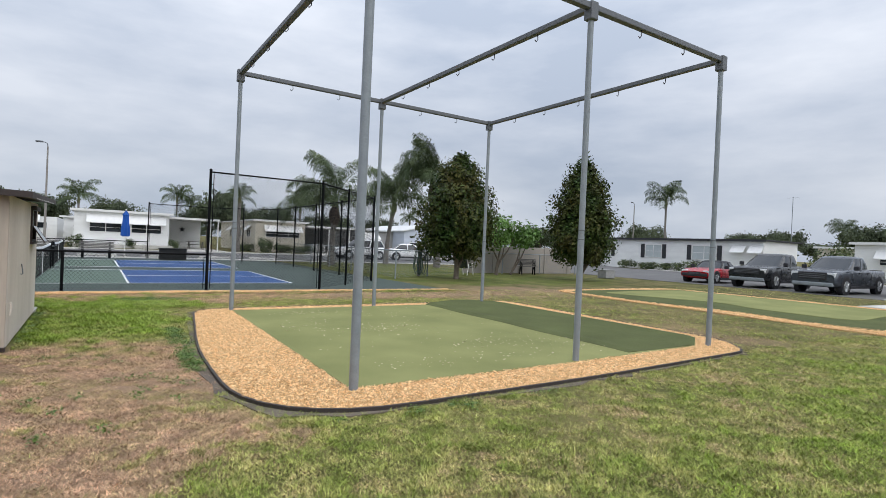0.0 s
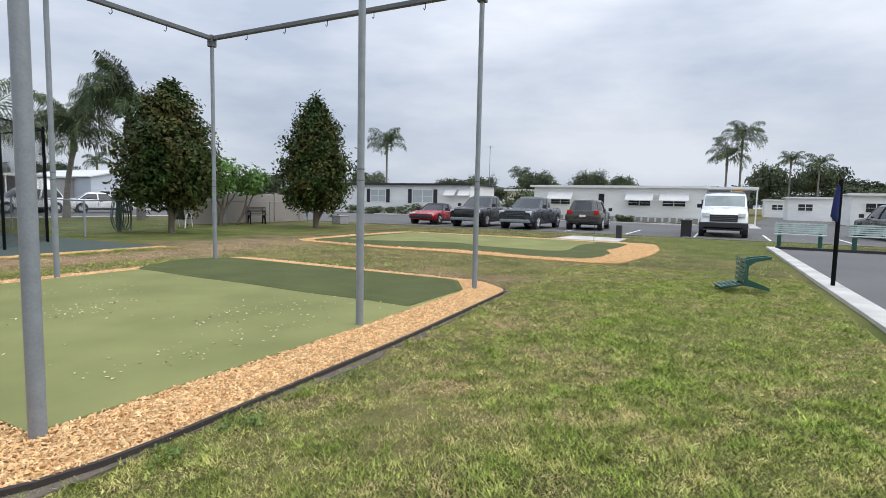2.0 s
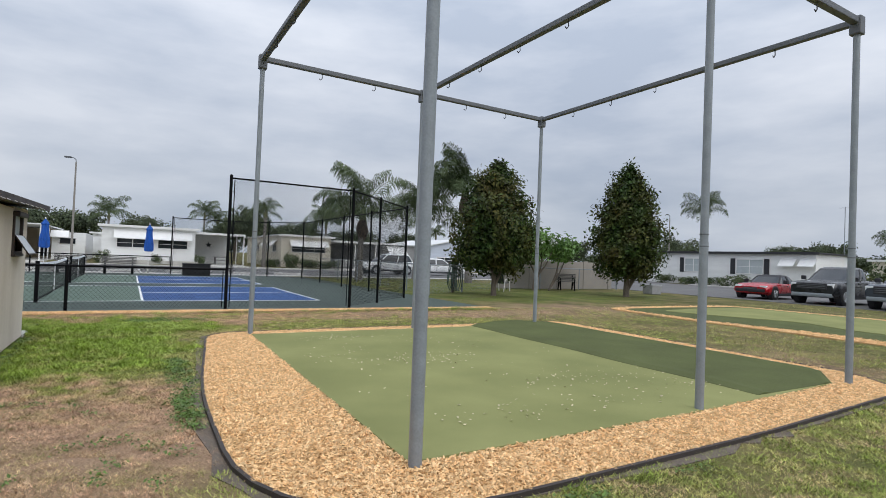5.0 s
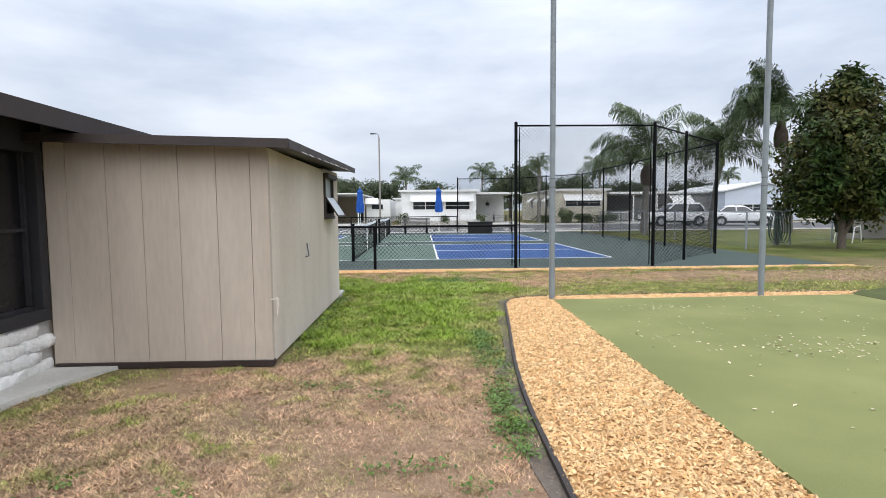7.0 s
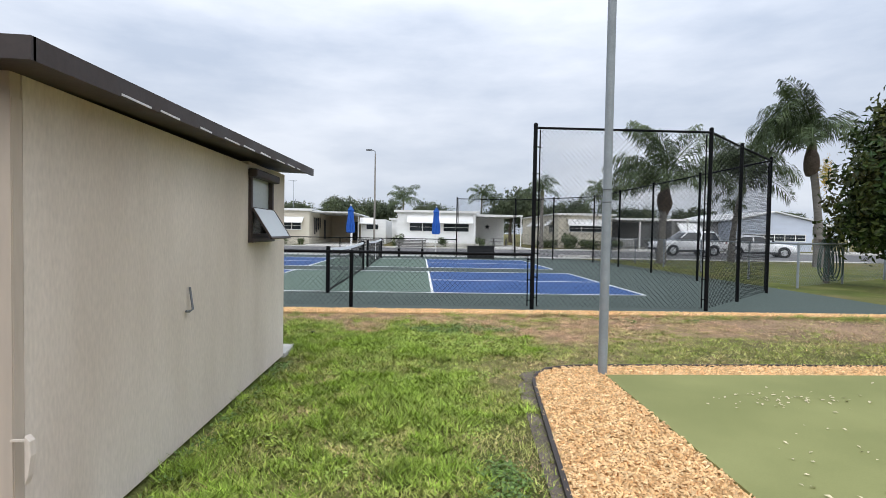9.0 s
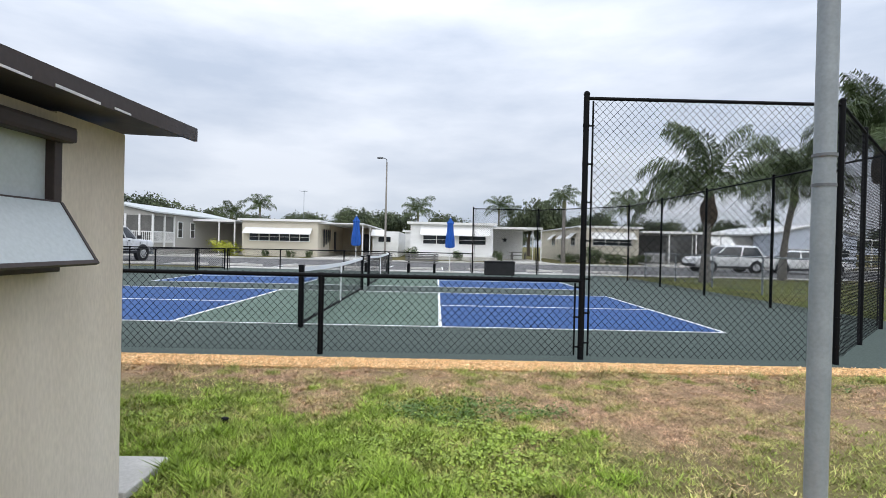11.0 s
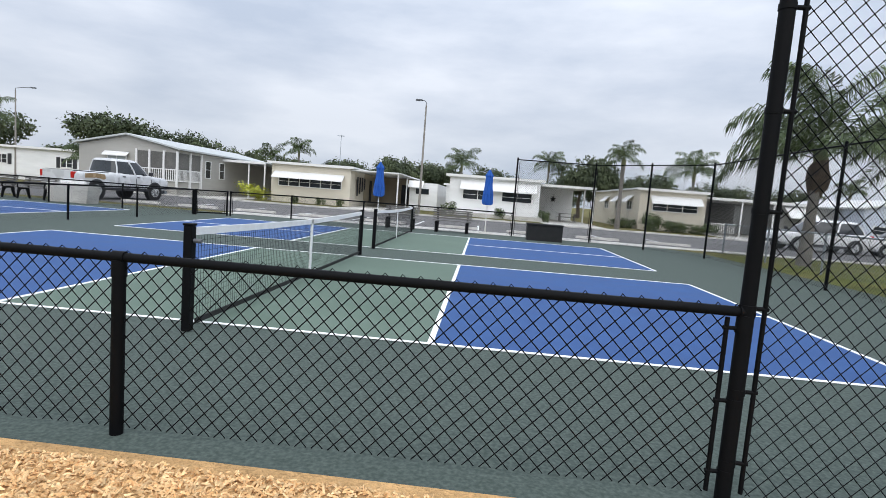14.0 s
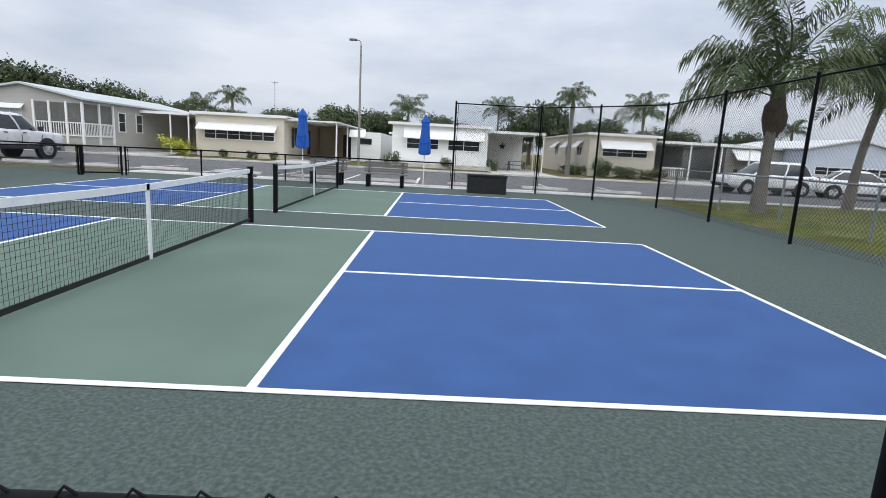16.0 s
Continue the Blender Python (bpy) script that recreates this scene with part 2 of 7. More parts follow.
M["yellow_shrub"] = mat("yellow_shrub_leaf", (0.40, 0.42, 0.05), 0.6, scale=2, var=0.2, fine=9, bump=0, island=0.3)
M["petal"] = mat("fallen_petal", (0.62, 0.55, 0.36), 0.8, bump=0, island=0.2)
M["yellow_fruit"] = mat("palm_flower_stalk", (0.55, 0.40, 0.04), 0.7, bump=0.3)
M["hose"] = mat("garden_hose", (0.025, 0.06, 0.04), 0.45, bump=0)


# ---- builders ----
def box(bm, x0, y0, z0, x1, y1, z1, bev=0.0, m=None):
    r = bmesh.ops.create_cube(bm, size=1.0)
    vs = r["verts"]
    for v in vs:
        v.co = Vector(((x0 + x1) / 2 + v.co.x * (x1 - x0), (y0 + y1) / 2 + v.co.y * (y1 - y0), (z0 + z1) / 2 + v.co.z * (z1 - z0)))
    if bev:
        es = list({e for v in vs for e in v.link_edges})
        g = bmesh.ops.bevel(bm, geom=es, offset=bev, segments=2, affect="EDGES", profile=0.6)
        vs = list({v for f in g["faces"] for v in f.verts} | {v for v in vs if v.is_valid})
    if m is not None:
        bmesh.ops.transform(bm, matrix=m, verts=vs)
    return vs


def rod(bm, p0, p1, r0, r1=None, n=10, caps=True):
    """A round bar from p0 to p1, tapered from r0 to r1."""
    r1 = r0 if r1 is None else r1
    p0, p1 = Vector(p0), Vector(p1)
    d = (p1 - p0).normalized()
    u = d.orthogonal().normalized()
    w = d.cross(u)
    rings = []
    for p, r in ((p0, r0), (p1, r1)):
        rings.append([bm.verts.new(p + (u * math.cos(a) + w * math.sin(a)) * r) for a in (2 * math.pi * i / n for i in range(n))])
    for i in range(n):
        j = (i + 1) % n
        bm.faces.new((rings[0][i], rings[0][j], rings[1][j], rings[1][i])).smooth = True
    if caps:
        bm.faces.new([bm.verts.new(v.co) for v in rings[0]][::-1])
        bm.faces.new([bm.verts.new(v.co) for v in rings[1]])


def tube(bm, pts, radii, n=8):
    """A bent round bar through pts; radii: one number or one for each point."""
    pts = [Vector(p) for p in pts]
    radii = [radii] * len(pts) if isinstance(radii, (int, float)) else radii
    rings, u = [], None
    for i, p in enumerate(pts):
        d = (pts[min(i + 1, len(pts) - 1)] - pts[max(i - 1, 0)]).normalized()
        u = d.orthogonal().normalized() if u is None else (u - d * u.dot(d)).normalized()
        w = d.cross(u)
        rings.append([bm.verts.new(p + (u * math.cos(2 * math.pi * k / n) + w * math.sin(2 * math.pi * k / n)) * radii[i]) for k in range(n)])
    for a, b in zip(rings, rings[1:]):
        for i in range(n):
            j = (i + 1) % n
            bm.faces.new((a[i], a[j], b[j], b[i])).smooth = True
    bm.faces.new([bm.verts.new(v.co) for v in rings[0]][::-1])
    bm.faces.new([bm.verts.new(v.co) for v in rings[-1]])


def prism(bm, outline, axis, a, b, bev=0.0):
    """An outline (pairs of numbers) drawn out along an axis from a to b."""
    def put(p, q, v):
        return {"x": (v, p, q), "y": (p, v, q), "z": (p, q, v)}[axis]
    lo = [bm.verts.new(put(p, q, a)) for p, q in outline]
    hi = [bm.verts.new(put(p, q, b)) for p, q in outline]
    fs = [bm.faces.new(lo), bm.faces.new(hi[::-1])]
    for i in range(len(outline)):
        j = (i + 1) % len(outline)
        fs.append(bm.faces.new((lo[j], lo[i], hi[i], hi[j])))
    bmesh.ops.recalc_face_normals(bm, faces=fs)
    if bev:
        es = list({e for f in fs for e in f.edges})
        bmesh.ops.bevel(bm, geom=es, offset=bev, segments=2, affect="EDGES", profile=0.6)


def mesh_of(name, bm, material):
    me = bpy.data.meshes.new(name)
    bm.to_mesh(me)
    bm.free()
    me.materials.append(M[material] if isinstance(material, str) else material)
    return me


def part(name, bm, material, parent=None, label=""):
    ob = new(name, mesh_of(name, bm, material))
    ob.parent = parent
    return tagged(ob, label)


def thing(name, m, label, category, group=""):
    ob = new(name)
    ob.matrix_world = m
    ob.empty_display_size = 0.2
    return tagged(ob, label, category, group)


def piece(name, me, parent, m):
    ob = new(name, me)
    ob.parent = parent
    ob.matrix_basis = m
    return ob


def solid(name, fn, material, label="", category="", kind="", parent=None, group=""):
    """One mesh that fn fills."""
    bm = bmesh.new()
    fn(bm)
    ob = part(name, bm, material, parent)
    return tagged(ob, label, category, group, kind)


def raw(name, verts, faces, material, parent=None):
    me = bpy.data.meshes.new(name)
    me.from_pydata(verts, [], faces)
    me.materials.append(M[material])
    ob = new(name, me)
    ob.parent = parent
    return ob


# ---- ground ----
def smooth(a, b, v):
    t = np.clip((v - a) / (b - a), 0, 1)
    return t * t * (3 - 2 * t)


def wobble(x, y, s, seed):
    return (np.sin(x * s + seed) * np.cos(y * s * 1.3 + seed * 2) + 0.6 * np.sin((x + y) * s * 2.1 + seed * 3) + 0.4 * np.cos((x - y * 0.7) * s * 4.3 + seed)
            + 0.35 * np.sin(x * s * 8.1 + 2.2 * y * s + seed * 5) * np.cos(y * s * 7.3 + seed))


def patch(x, y, cx, cy, rx, ry):
    d = np.hypot((x - cx) / rx, (y - cy) / ry) + 0.16 * wobble(x, y, 1.9, cx + cy)
    return 1 - smooth(0.65, 1.1, d)


def dryness(x, y):
    d = np.maximum.reduce([0.98 * patch(x, y, -0.7, 7.7, 2.6, 2.75), 0.85 * patch(x, y, 0.5, 8.6, 1.1, 1.7), 0.8 * patch(x, y, -1.6, 5.6, 1.8, 2.4), 0.9 * patch(x, y, 2.4, 15.2, 1.9, 1.2), 0.9 * patch(x, y, -0.35, 15.2, 0.42, 0.55), 0.7 * patch(x, y, 0.6, 15.75, 1.6, 0.35),
                           0.8 * patch(x, y, 7.0, 15.2, 5.0, 1.0), 0.55 * patch(x, y, 12.5, 15.5, 4.5, 2.6), 0.5 * patch(x, y, 9.4, 7.6, 0.9, 1.4),
                           0.8 * patch(x, y, -3.0, 16.1, 9.0, 0.55), 0.12 * patch(x, y, 11.5, 9.5, 3.2, 4.0)])
    return np.clip(d + 0.17 * np.clip(wobble(x, y, 0.9, 3.1), -1, 1) * (1 - 0.5 * d) - 0.02, 0, 1)


def lushness(x, y):
    d = np.maximum.reduce([patch(x, y, -0.1, 11.7, 1.4, 1.7), patch(x, y, -0.6, 14.3, 2.4, 1.25), patch(x, y, 0.9, 13.9, 0.9, 0.7),
                           0.45 * patch(x, y, 8.0, 2.8, 5.5, 2.9), 0.6 * patch(x, y, 15.0, 22.0, 9.0, 4.5), 0.55 * patch(x, y, 23.5, 2.5, 9.0, 4.0), 0.5 * patch(x, y, 14.5, 29.5, 6.5, 8.5)])
    return np.clip(d * (0.8 + 0.3 * np.clip(wobble(x, y, 2.3, 5.5), -1, 1)), 0, 1)


def axis_steps(lo, hi, fine, far):
    core = np.arange(lo, hi + fine / 2, fine)
    out = np.array([1.0, 2.5, 5, 9, 15, 25, 45, 90, 180, 400, 900, far])
    return np.concatenate([lo - out[::-1], core, hi + out])


gx, gy = axis_steps(-14, 32, 0.4, 2200.0), axis_steps(-6, 40, 0.4, 2200.0)
GX, GY = np.meshgrid(gx, gy)
GZ = -0.012 + 0.008 * np.clip(wobble(GX, GY, 1.1, 0.7), -1, 1)
nx, ny = len(gx), len(gy)
idx = np.arange(nx * ny).reshape(ny, nx)
quads = np.stack([idx[:-1, :-1], idx[:-1, 1:], idx[1:, 1:], idx[1:, :-1]], -1).reshape(-1, 4)
ground = raw("ground", np.stack([GX, GY, GZ], -1).reshape(-1, 3).tolist(), quads.tolist(), "ground")
for nm, fn in (("dry", dryness), ("lush", lushness)):
    a = ground.data.attributes.new(nm, "FLOAT", "POINT")
    near = (np.abs(GX) < 60) & (np.abs(GY) < 80)
    a.data.foreach_set("value", np.where(near, fn(GX, GY), 0.25).astype(np.float32).ravel())
tagged(ground, "patchy mown lawn, green and straw-coloured", "lawn", kind="structure")


# ---- mulch bed, turf mat and edging round the practice cage ----
def rounded(pts, steps=8):
    """Corners given as (x, y, radius), rounded."""
    out, n = [], len(pts)
    for i in range(n):
        x, y, r = pts[i]
        p, a, b = Vector((x, y)), Vector(pts[i - 1][:2]), Vector(pts[(i + 1) % n][:2])
        da, db = (a - p).normalized(), (b - p).normalized()
        if r <= 0:
            out.append((x, y))
            continue
        s, e = p + da * r, p + db * r
        for k in range(steps + 1):
            t = k / steps
            q = s * (1 - t) ** 2 + p * (2 * t * (1 - t)) + e * t ** 2
            out.append((q.x, q.y))
    return out


def inside(px, py, poly):
    px, py = np.asarray(px), np.asarray(py)
    r = np.zeros(px.shape, bool)
    n = len(poly)
    for i in range(n):
        x0, y0 = poly[i]
        x1, y1 = poly[(i + 1) % n]
        if y0 == y1:
            continue
        r ^= ((y0 > py) != (y1 > py)) & (px < (x1 - x0) * (py - y0) / (y1 - y0) + x0)
    return r


def sheet(name, poly, z, material, thick=0.02, label="", category="", parent=None):
    bm = bmesh.new()
    prism(bm, poly, "z", z - thick, z)
    return tagged(part(name, bm, material, parent), label, category, kind="structure")


BED = rounded([(0.95, 6.03, 1.4), (4.9, 6.08, 0.6), (8.25, 6.27, 0.3), (8.95, 7.0, 0.4), (9.15, 13.05, 0.5), (3.96, 13.02, 0.5), (1.5, 12.95, 0.6), (1.0, 9.0, 0.9)])
TURF = [(2.0, 6.72), (4.9, 6.72), (7.85, 6.84), (8.6, 7.3), (8.82, 12.7), (2.13, 12.62)]
sheet("mulch_bed", BED, 0.012, "mulch_bed", 0.04, "bed of golden bark mulch round the turf mat", "mulch bed")
sheet("turf_mat", TURF, 0.03, "turf", 0.03, "faded light green artificial turf mat on the ground", "turf mat")

# the longer turf lies over a low swell
tv, tf, TN, TM = [], [], 12, 26
for j in range(TM + 1):
    v_ = j / TM
    ty = 6.86 + 5.88 * v_
    tx0, tx1 = 6.27 + 0.03 * (ty - 6.86) + 0.02 * math.sin(ty * 2.7), min(8.74, 7.85 + 1.7 * (ty - 6.86))
    for i in range(TN + 1):
        u_ = i / TN
        tv.append((tx0 + (tx1 - tx0) * u_, ty + 0.25 * v_ * math.sin(math.pi * u_), 0.034 + 0.015 * math.sin(math.pi * min(1, 6 * min(u_, 1 - u_))) + 0.055 * math.sin(math.pi * u_) * v_ ** 1.5))
for j in range(TM):
    for i in range(TN):
        q = j * (TN + 1) + i
        tf.append((q, q + 1, q + TN + 2, q + TN + 1))
turf_strip = raw("turf_strip", tv, tf, "turf_dark")
sol = turf_strip.modifiers.new("thickness", "SOLIDIFY")
sol.thickness, sol.offset = 0.03, -1.0
tagged(turf_strip, "dark green strip of longer artificial turf", "turf mat", kind="structure")
chain = [p for p in BED[len(BED) // 2:] + BED[:len(BED) // 2] if p[0] < 1.9 or (p[1] < 6.5 and p[0] < 8.3)]
outer = []
for k, p in enumerate(chain):
    q0, q1 = Vector(chain[max(k - 1, 0)]), Vector(chain[min(k + 1, len(chain) - 1)])
    dd = (q1 - q0).normalized()
    wdt = (0.11 if p[0] < 2 else 0.06) + 0.05 * math.sin(k * 2.3) + 0.03 * math.sin(k * 5.1)
    outer.append((p[0] + dd.y * wdt, p[1] - dd.x * wdt))
sheet("soil_margin", outer + chain[::-1], 0.002, "dirt", 0.03, "bare grey soil margin along the bed edging", "soil")


def strip_along(bm, poly, w, z0, z1, closed=True):
    n = len(poly)
    ps = [Vector((*p, 0)) for p in poly]
    rings = []
    for i in range(n):
        d = (ps[(i + 1) % n] - ps[i - 1]).normalized()
        nrm = Vector((-d.y, d.x, 0))
        rings.append([bm.verts.new(ps[i] + nrm * s * w / 2 + Vector((0, 0, z))) for s, z in ((-1, z0), (-1, z1), (1, z1), (1, z0))])
    for i in range(n if closed else n - 1):
        a, b = rings[i], rings[(i + 1) % n]
        for k in range(3):
            bm.faces.new((a[k], a[k + 1], b[k + 1], b[k]))


bm = bmesh.new()
strip_along(bm, BED, 0.028, -0.02, 0.034)
tagged(part("bed_edging", bm, "edging"), "dark brown rubber landscape edging round the mulch", "garden edging", kind="structure")


# ---- practice cage frame ----
def cage_post(x, y, cage, straps=True):
    bm = bmesh.new()
    rod(bm, (x, y, 0.0), (x, y, 1.62 if straps else 4.45), 0.041 if straps else 0.045, n=16)
    p = part("post", bm, "steel", cage)
    if straps:
        bm = bmesh.new()
        rod(bm, (x, y, 1.60), (x, y, 4.485), 0.038, n=12)
        part("upper_tube", bm, "steel", p)
    for z in (1.575, 1.69) if straps else ():
        bm = bmesh.new()
        rod(bm, (x, y, z - 0.006), (x, y, z + 0.006), 0.044, n=12)
        part("strap", bm, "steel_dark", p)
    bm = bmesh.new()
    box(bm, x - 0.065, y - 0.065, 4.365, x + 0.065, y + 0.065, 4.595, 0.015)
    part("corner_bracket", bm, "steel_dark", p)


cage = thing("practice_cage", pose(0, 0, 0), "grey steel post-and-beam cage frame without netting", "cage frame")
CX, CY = (2.13, 5.118, 8.106), (6.777, 12.711)
for cy in CY:
    for cx in CX:
        near = (cx, cy) == (CX[0], CY[0])
        cage_post(2.012 if near else cx, 6.666 if near else cy, cage, not near)
for a, b in [((CX[0], y), (CX[2], y)) for y in CY] + [((x, CY[0]), (x, CY[1])) for x in CX]:
    bm = bmesh.new()
    w = 0.045
    box(bm, min(a[0], b[0]) - w, min(a[1], b[1]) - w, 4.495, max(a[0], b[0]) + w, max(a[1], b[1]) + w, 4.57 if a[0] == b[0] else 4.575, 0.012)
    beam = part("beam", bm, "steel_dark", cage)
    for k in range(1, 6):
        hx, hy = a[0] + (b[0] - a[0]) * k / 6, a[1] + (b[1] - a[1]) * k / 6
        bm = bmesh.new()
        tube(bm, [(hx, hy, 4.505), (hx + 0.01, hy, 4.425), (hx - 0.02, hy, 4.385), (hx - 0.05, hy, 4.405)], 0.007, 5)
        part("hook", bm, "dark_trim", beam)


# ---- court slab, lines ----
CZ = 0.012
SLAB = [(-30.0, 16.78), (9.6, 16.60), (9.4, 35.0), (7.9, 36.1), (-30.0, 36.1)]
sheet("court_slab", SLAB, 0.004, "court_dark", 0.08, "dark green acrylic sports court surround", "court")


def court(x0, y0, name):
    """A pickleball court whose near sideline is y0 and whose net stands at x0."""
    L, K, W = 6.706, 2.134, 6.096
    for sx in (-1, 1):
        a, b = sorted((x0 + sx * K, x0 + sx * L))
        sheet("court_service_area", [(a, y0), (b, y0), (b, y0 + W), (a, y0 + W)], 0.008, "court_blue", 0.02, "blue painted service area", "court")
    sheet("court_kitchen", [(x0 - K, y0), (x0 + K, y0), (x0 + K, y0 + W), (x0 - K, y0 + W)], 0.009, "court_green", 0.02, "grey-green painted non-volley zone", "court")
    w = 0.058

    def lines(bm):
        z0, z1 = 0.0, 0.0125
        for y in (y0, y0 + W - w):
            box(bm, x0 - L, y, z0, x0 + L, y + w, z1)
        for s in (-1, 1):
            for d in (K, L):
                xx = x0 + s * d
                box(bm, xx - w / 2, y0 + w, z0, xx + w / 2, y0 + W - w, z1)
            a, b = sorted((x0 + s * (K + w / 2), x0 + s * (L - w / 2)))
            box(bm, a, y0 + W / 2 - w / 2, z0, b, y0 + W / 2 + w / 2, z1)
    solid("court_lines", lines, "line", "white painted court lines", "court lines", "structure")


NETX = -1.414
COURTS = ((NETX, 19.13), (NETX, 27.19), (-18.6, 27.19), (-18.6, 19.13))
for cx, cy in COURTS:
    court(cx, cy, "court")


# ---- nets ----
def grid_wires(bm, p, ux, uz, w, h, cell, r):
    """A square cord mesh: p corner, ux along, uz up."""
    n, m = int(w / cell), int(h / cell)
    up = Vector(uz)
    al = Vector(ux)
    p = Vector(p)
    nrm = al.cross(up)
    for i in range(n + 1):
        a = p + al * (w * i / n)
        flat(bm, a, a + up * h, al, r, nrm)
    for j in range(m + 1):
        a = p + up * (h * j / m)
        flat(bm, a, a + al * w, up, r, nrm)


def flat(bm, a, b, side, r, nrm):
    """A thin three-sided cord from a to b."""
    q = (side * r, side * -r, nrm * (r * 1.4))
    lo, hi = [bm.verts.new(a + v) for v in q], [bm.verts.new(b + v) for v in q]
    for i in range(3):
        j = (i + 1) % 3
        bm.faces.new((lo[i], lo[j], hi[j], hi[i]))


def net(y0, x0, label):
    t = thing("pickleball_net", pose(x0, y0, CZ), label, "net", "court nets")
    W = 6.55
    for y in (-0.30, W - 0.22):
        bm = bmesh.new()
        box(bm, -0.038, y - 0.038, 0, 0.038, y + 0.038, 0.93, 0.008)
        ob = part("post", bm, "black", t)
        bm = bmesh.new()
        box(bm, -0.044, y - 0.044, 0.931, 0.044, y + 0.044, 0.95, 0.006)
        part("cap", bm, "black", ob)
        bm = bmesh.new()
        rod(bm, (0.04, y, 0.80), (0.11, y, 0.80), 0.02, n=8)
        part("winch", bm, "steel_dark", ob)
    bm = bmesh.new()
    grid_wires(bm, (0, -0.20, 0.08), (0, 1, 0), (0, 0, 1), W - 0.1, 0.76, 0.05, 0.0019)
    tagged(part("mesh", bm, "net", t), kind="stuff")
    bm = bmesh.new()
    n, rings = 14, []
    for s in range(n + 1):
        y = -0.24 + (W - 0.04) * s / n
        z = 0.868 + 0.045 * (2 * abs(s / n - 0.5)) ** 1.5
        rings.append([bm.verts.new(c) for c in ((-0.012, y, z - 0.07), (-0.012, y, z), (0.012, y, z), (0.012, y, z - 0.07))])
    for a, b in zip(rings, rings[1:]):
        for k in range(4):
            bm.faces.new((a[k], a[(k + 1) % 4], b[(k + 1) % 4], b[k]))
    part("top_tape", bm, "tape", t, "white net tape")
    bm = bmesh.new()
    box(bm, -0.006, -0.17, 0.03, 0.006, W - 0.27, 0.08)
    part("bottom_band", bm, "net", t)
    bm = bmesh.new()
    box(bm, -0.012, 3.02, 0.03, 0.012, 3.08, 0.87)
    part("centre_strap", bm, "tape", t, "white centre strap")


net(19.13, NETX, "black pickleball net with white top tape between posts")
net(27.19, NETX, "black pickleball net with white top tape between posts")


# ---- chain-link fences ----
def chain_link(bm, a, b, z0, z1, pitch, r):
    """Diamond wire mesh between two points on plan."""
    a, b = Vector((*a, 0)), Vector((*b, 0))
    al = (b - a).normalized()
    W, H = (b - a).length, z1 - z0
    nrm = al.cross(Vector((0, 0, 1)))
    slope = 0.95
    for s in (1, -1):
        k = -H * slope
        while k < W:
            lo, hi = k, k + H * slope
            t0, t1 = max(0.0, -lo / (H * slope)), min(1.0, (W - lo) / (H * slope))
            if t1 > t0 + 1e-4:
                xa, xb = lo + t0 * H * slope, lo + t1 * H * slope
                if s < 0:
                    xa, xb = W - xa, W - xb
                pa, pb = a + al * xa + Vector((0, 0, z0 + t0 * H)), a + al * xb + Vector((0, 0, z0 + t1 * H))
                off = nrm * (0.002 * s)
                d = (pb - pa).normalized()
                flat(bm, pa + off, pb + off, d.cross(nrm), r, nrm)
            k += pitch


def fence_run(name, pts, h, label, group, post_r=0.038, material="black", pitch=0.085, wire=0.003, rails=(1.0,), end_h=None, skip=(), cats="fence", knuckles=False, ends=None):
    ends = (0, len(pts) - 1) if ends is None else ends
    t = thing(name, pose(*pts[0], 0), label, cats, group)
    o = Vector((*pts[0], 0))
    q = [Vector((*p, 0)) - o for p in pts]
    for i, p in enumerate(q):
        r = post_r
        bm = bmesh.new()
        top = h + 0.05 if h > 2 else h - 0.03
        rod(bm, (p.x, p.y, 0), (p.x, p.y, top), r, n=14)
        po = part("post", bm, material, t)
        bm = bmesh.new()
        if h > 2:
            bmesh.ops.create_uvsphere(bm, u_segments=10, v_segments=6, radius=r * 1.12, matrix=pose(p.x, p.y, top))
        else:
            rod(bm, (p.x, p.y, h - 0.10), (p.x, p.y, h - 0.015), r * 1.14, r * 1.1, n=14)
            rod(bm, (p.x - 0.032, p.y, h), (p.x + 0.032, p.y, h), 0.031, n=12)
        part("cap", bm, material, po)
        for z in [0.15, 0.5, 0.85] if h < 2 else [0.2, 0.55, 0.95, 1.4, 1.85, 2.3, 2.75]:
            if z < h and i in ends:
                bm = bmesh.new()
                rod(bm, (p.x, p.y, z - 0.014), (p.x, p.y, z + 0.014), r * 1.12, n=12)
                for c in (q[i - 1] if i else None, q[i + 1] if i < len(q) - 1 else None):
                    if c is not None:
                        e = p + (c - p).normalized() * (r + 0.06)
                        rod(bm, (p.x, p.y, z), (e.x, e.y, z), 0.011, n=6)
                part("tension_band", bm, material, po)
    for i in range(len(q) - 1):
        if i in skip:
            continue
        a, b = q[i], q[i + 1]
        for f in rails:
            bm = bmesh.new()
            rod(bm, (a.x, a.y, h * f), (b.x, b.y, h * f), 0.021 if h > 2 else 0.024, n=10)
            part("rail", bm, material, t)
        d = (b - a).normalized() * (post_r + 0.045)
        da, db = (d if i in ends else d * 0), (d if i + 1 in ends else d * 0)
        bm = bmesh.new()
        chain_link(bm, (a + da).xy, (b - db).xy, 0.04, h - 0.01, pitch, wire)
        n = int((b - a).length / pitch)
        if knuckles:
            for k in range(n):
                c = a + (b - a) * ((k + 0.5) / n)
                tube(bm, [(c.x - 0.024, c.y - 0.012, h + 0.004), (c.x, c.y, h + 0.036), (c.x + 0.022, c.y + 0.004, h + 0.016)], 0.0028, 4)
        for e in [a + d] * (i in ends) + [b - d] * (i + 1 in ends):
            rod(bm, (e.x, e.y, 0.05), (e.x, e.y, h - 0.03), 0.011, n=6)
        tagged(part("wire_mesh", bm, material, t), kind="stuff")
    return t


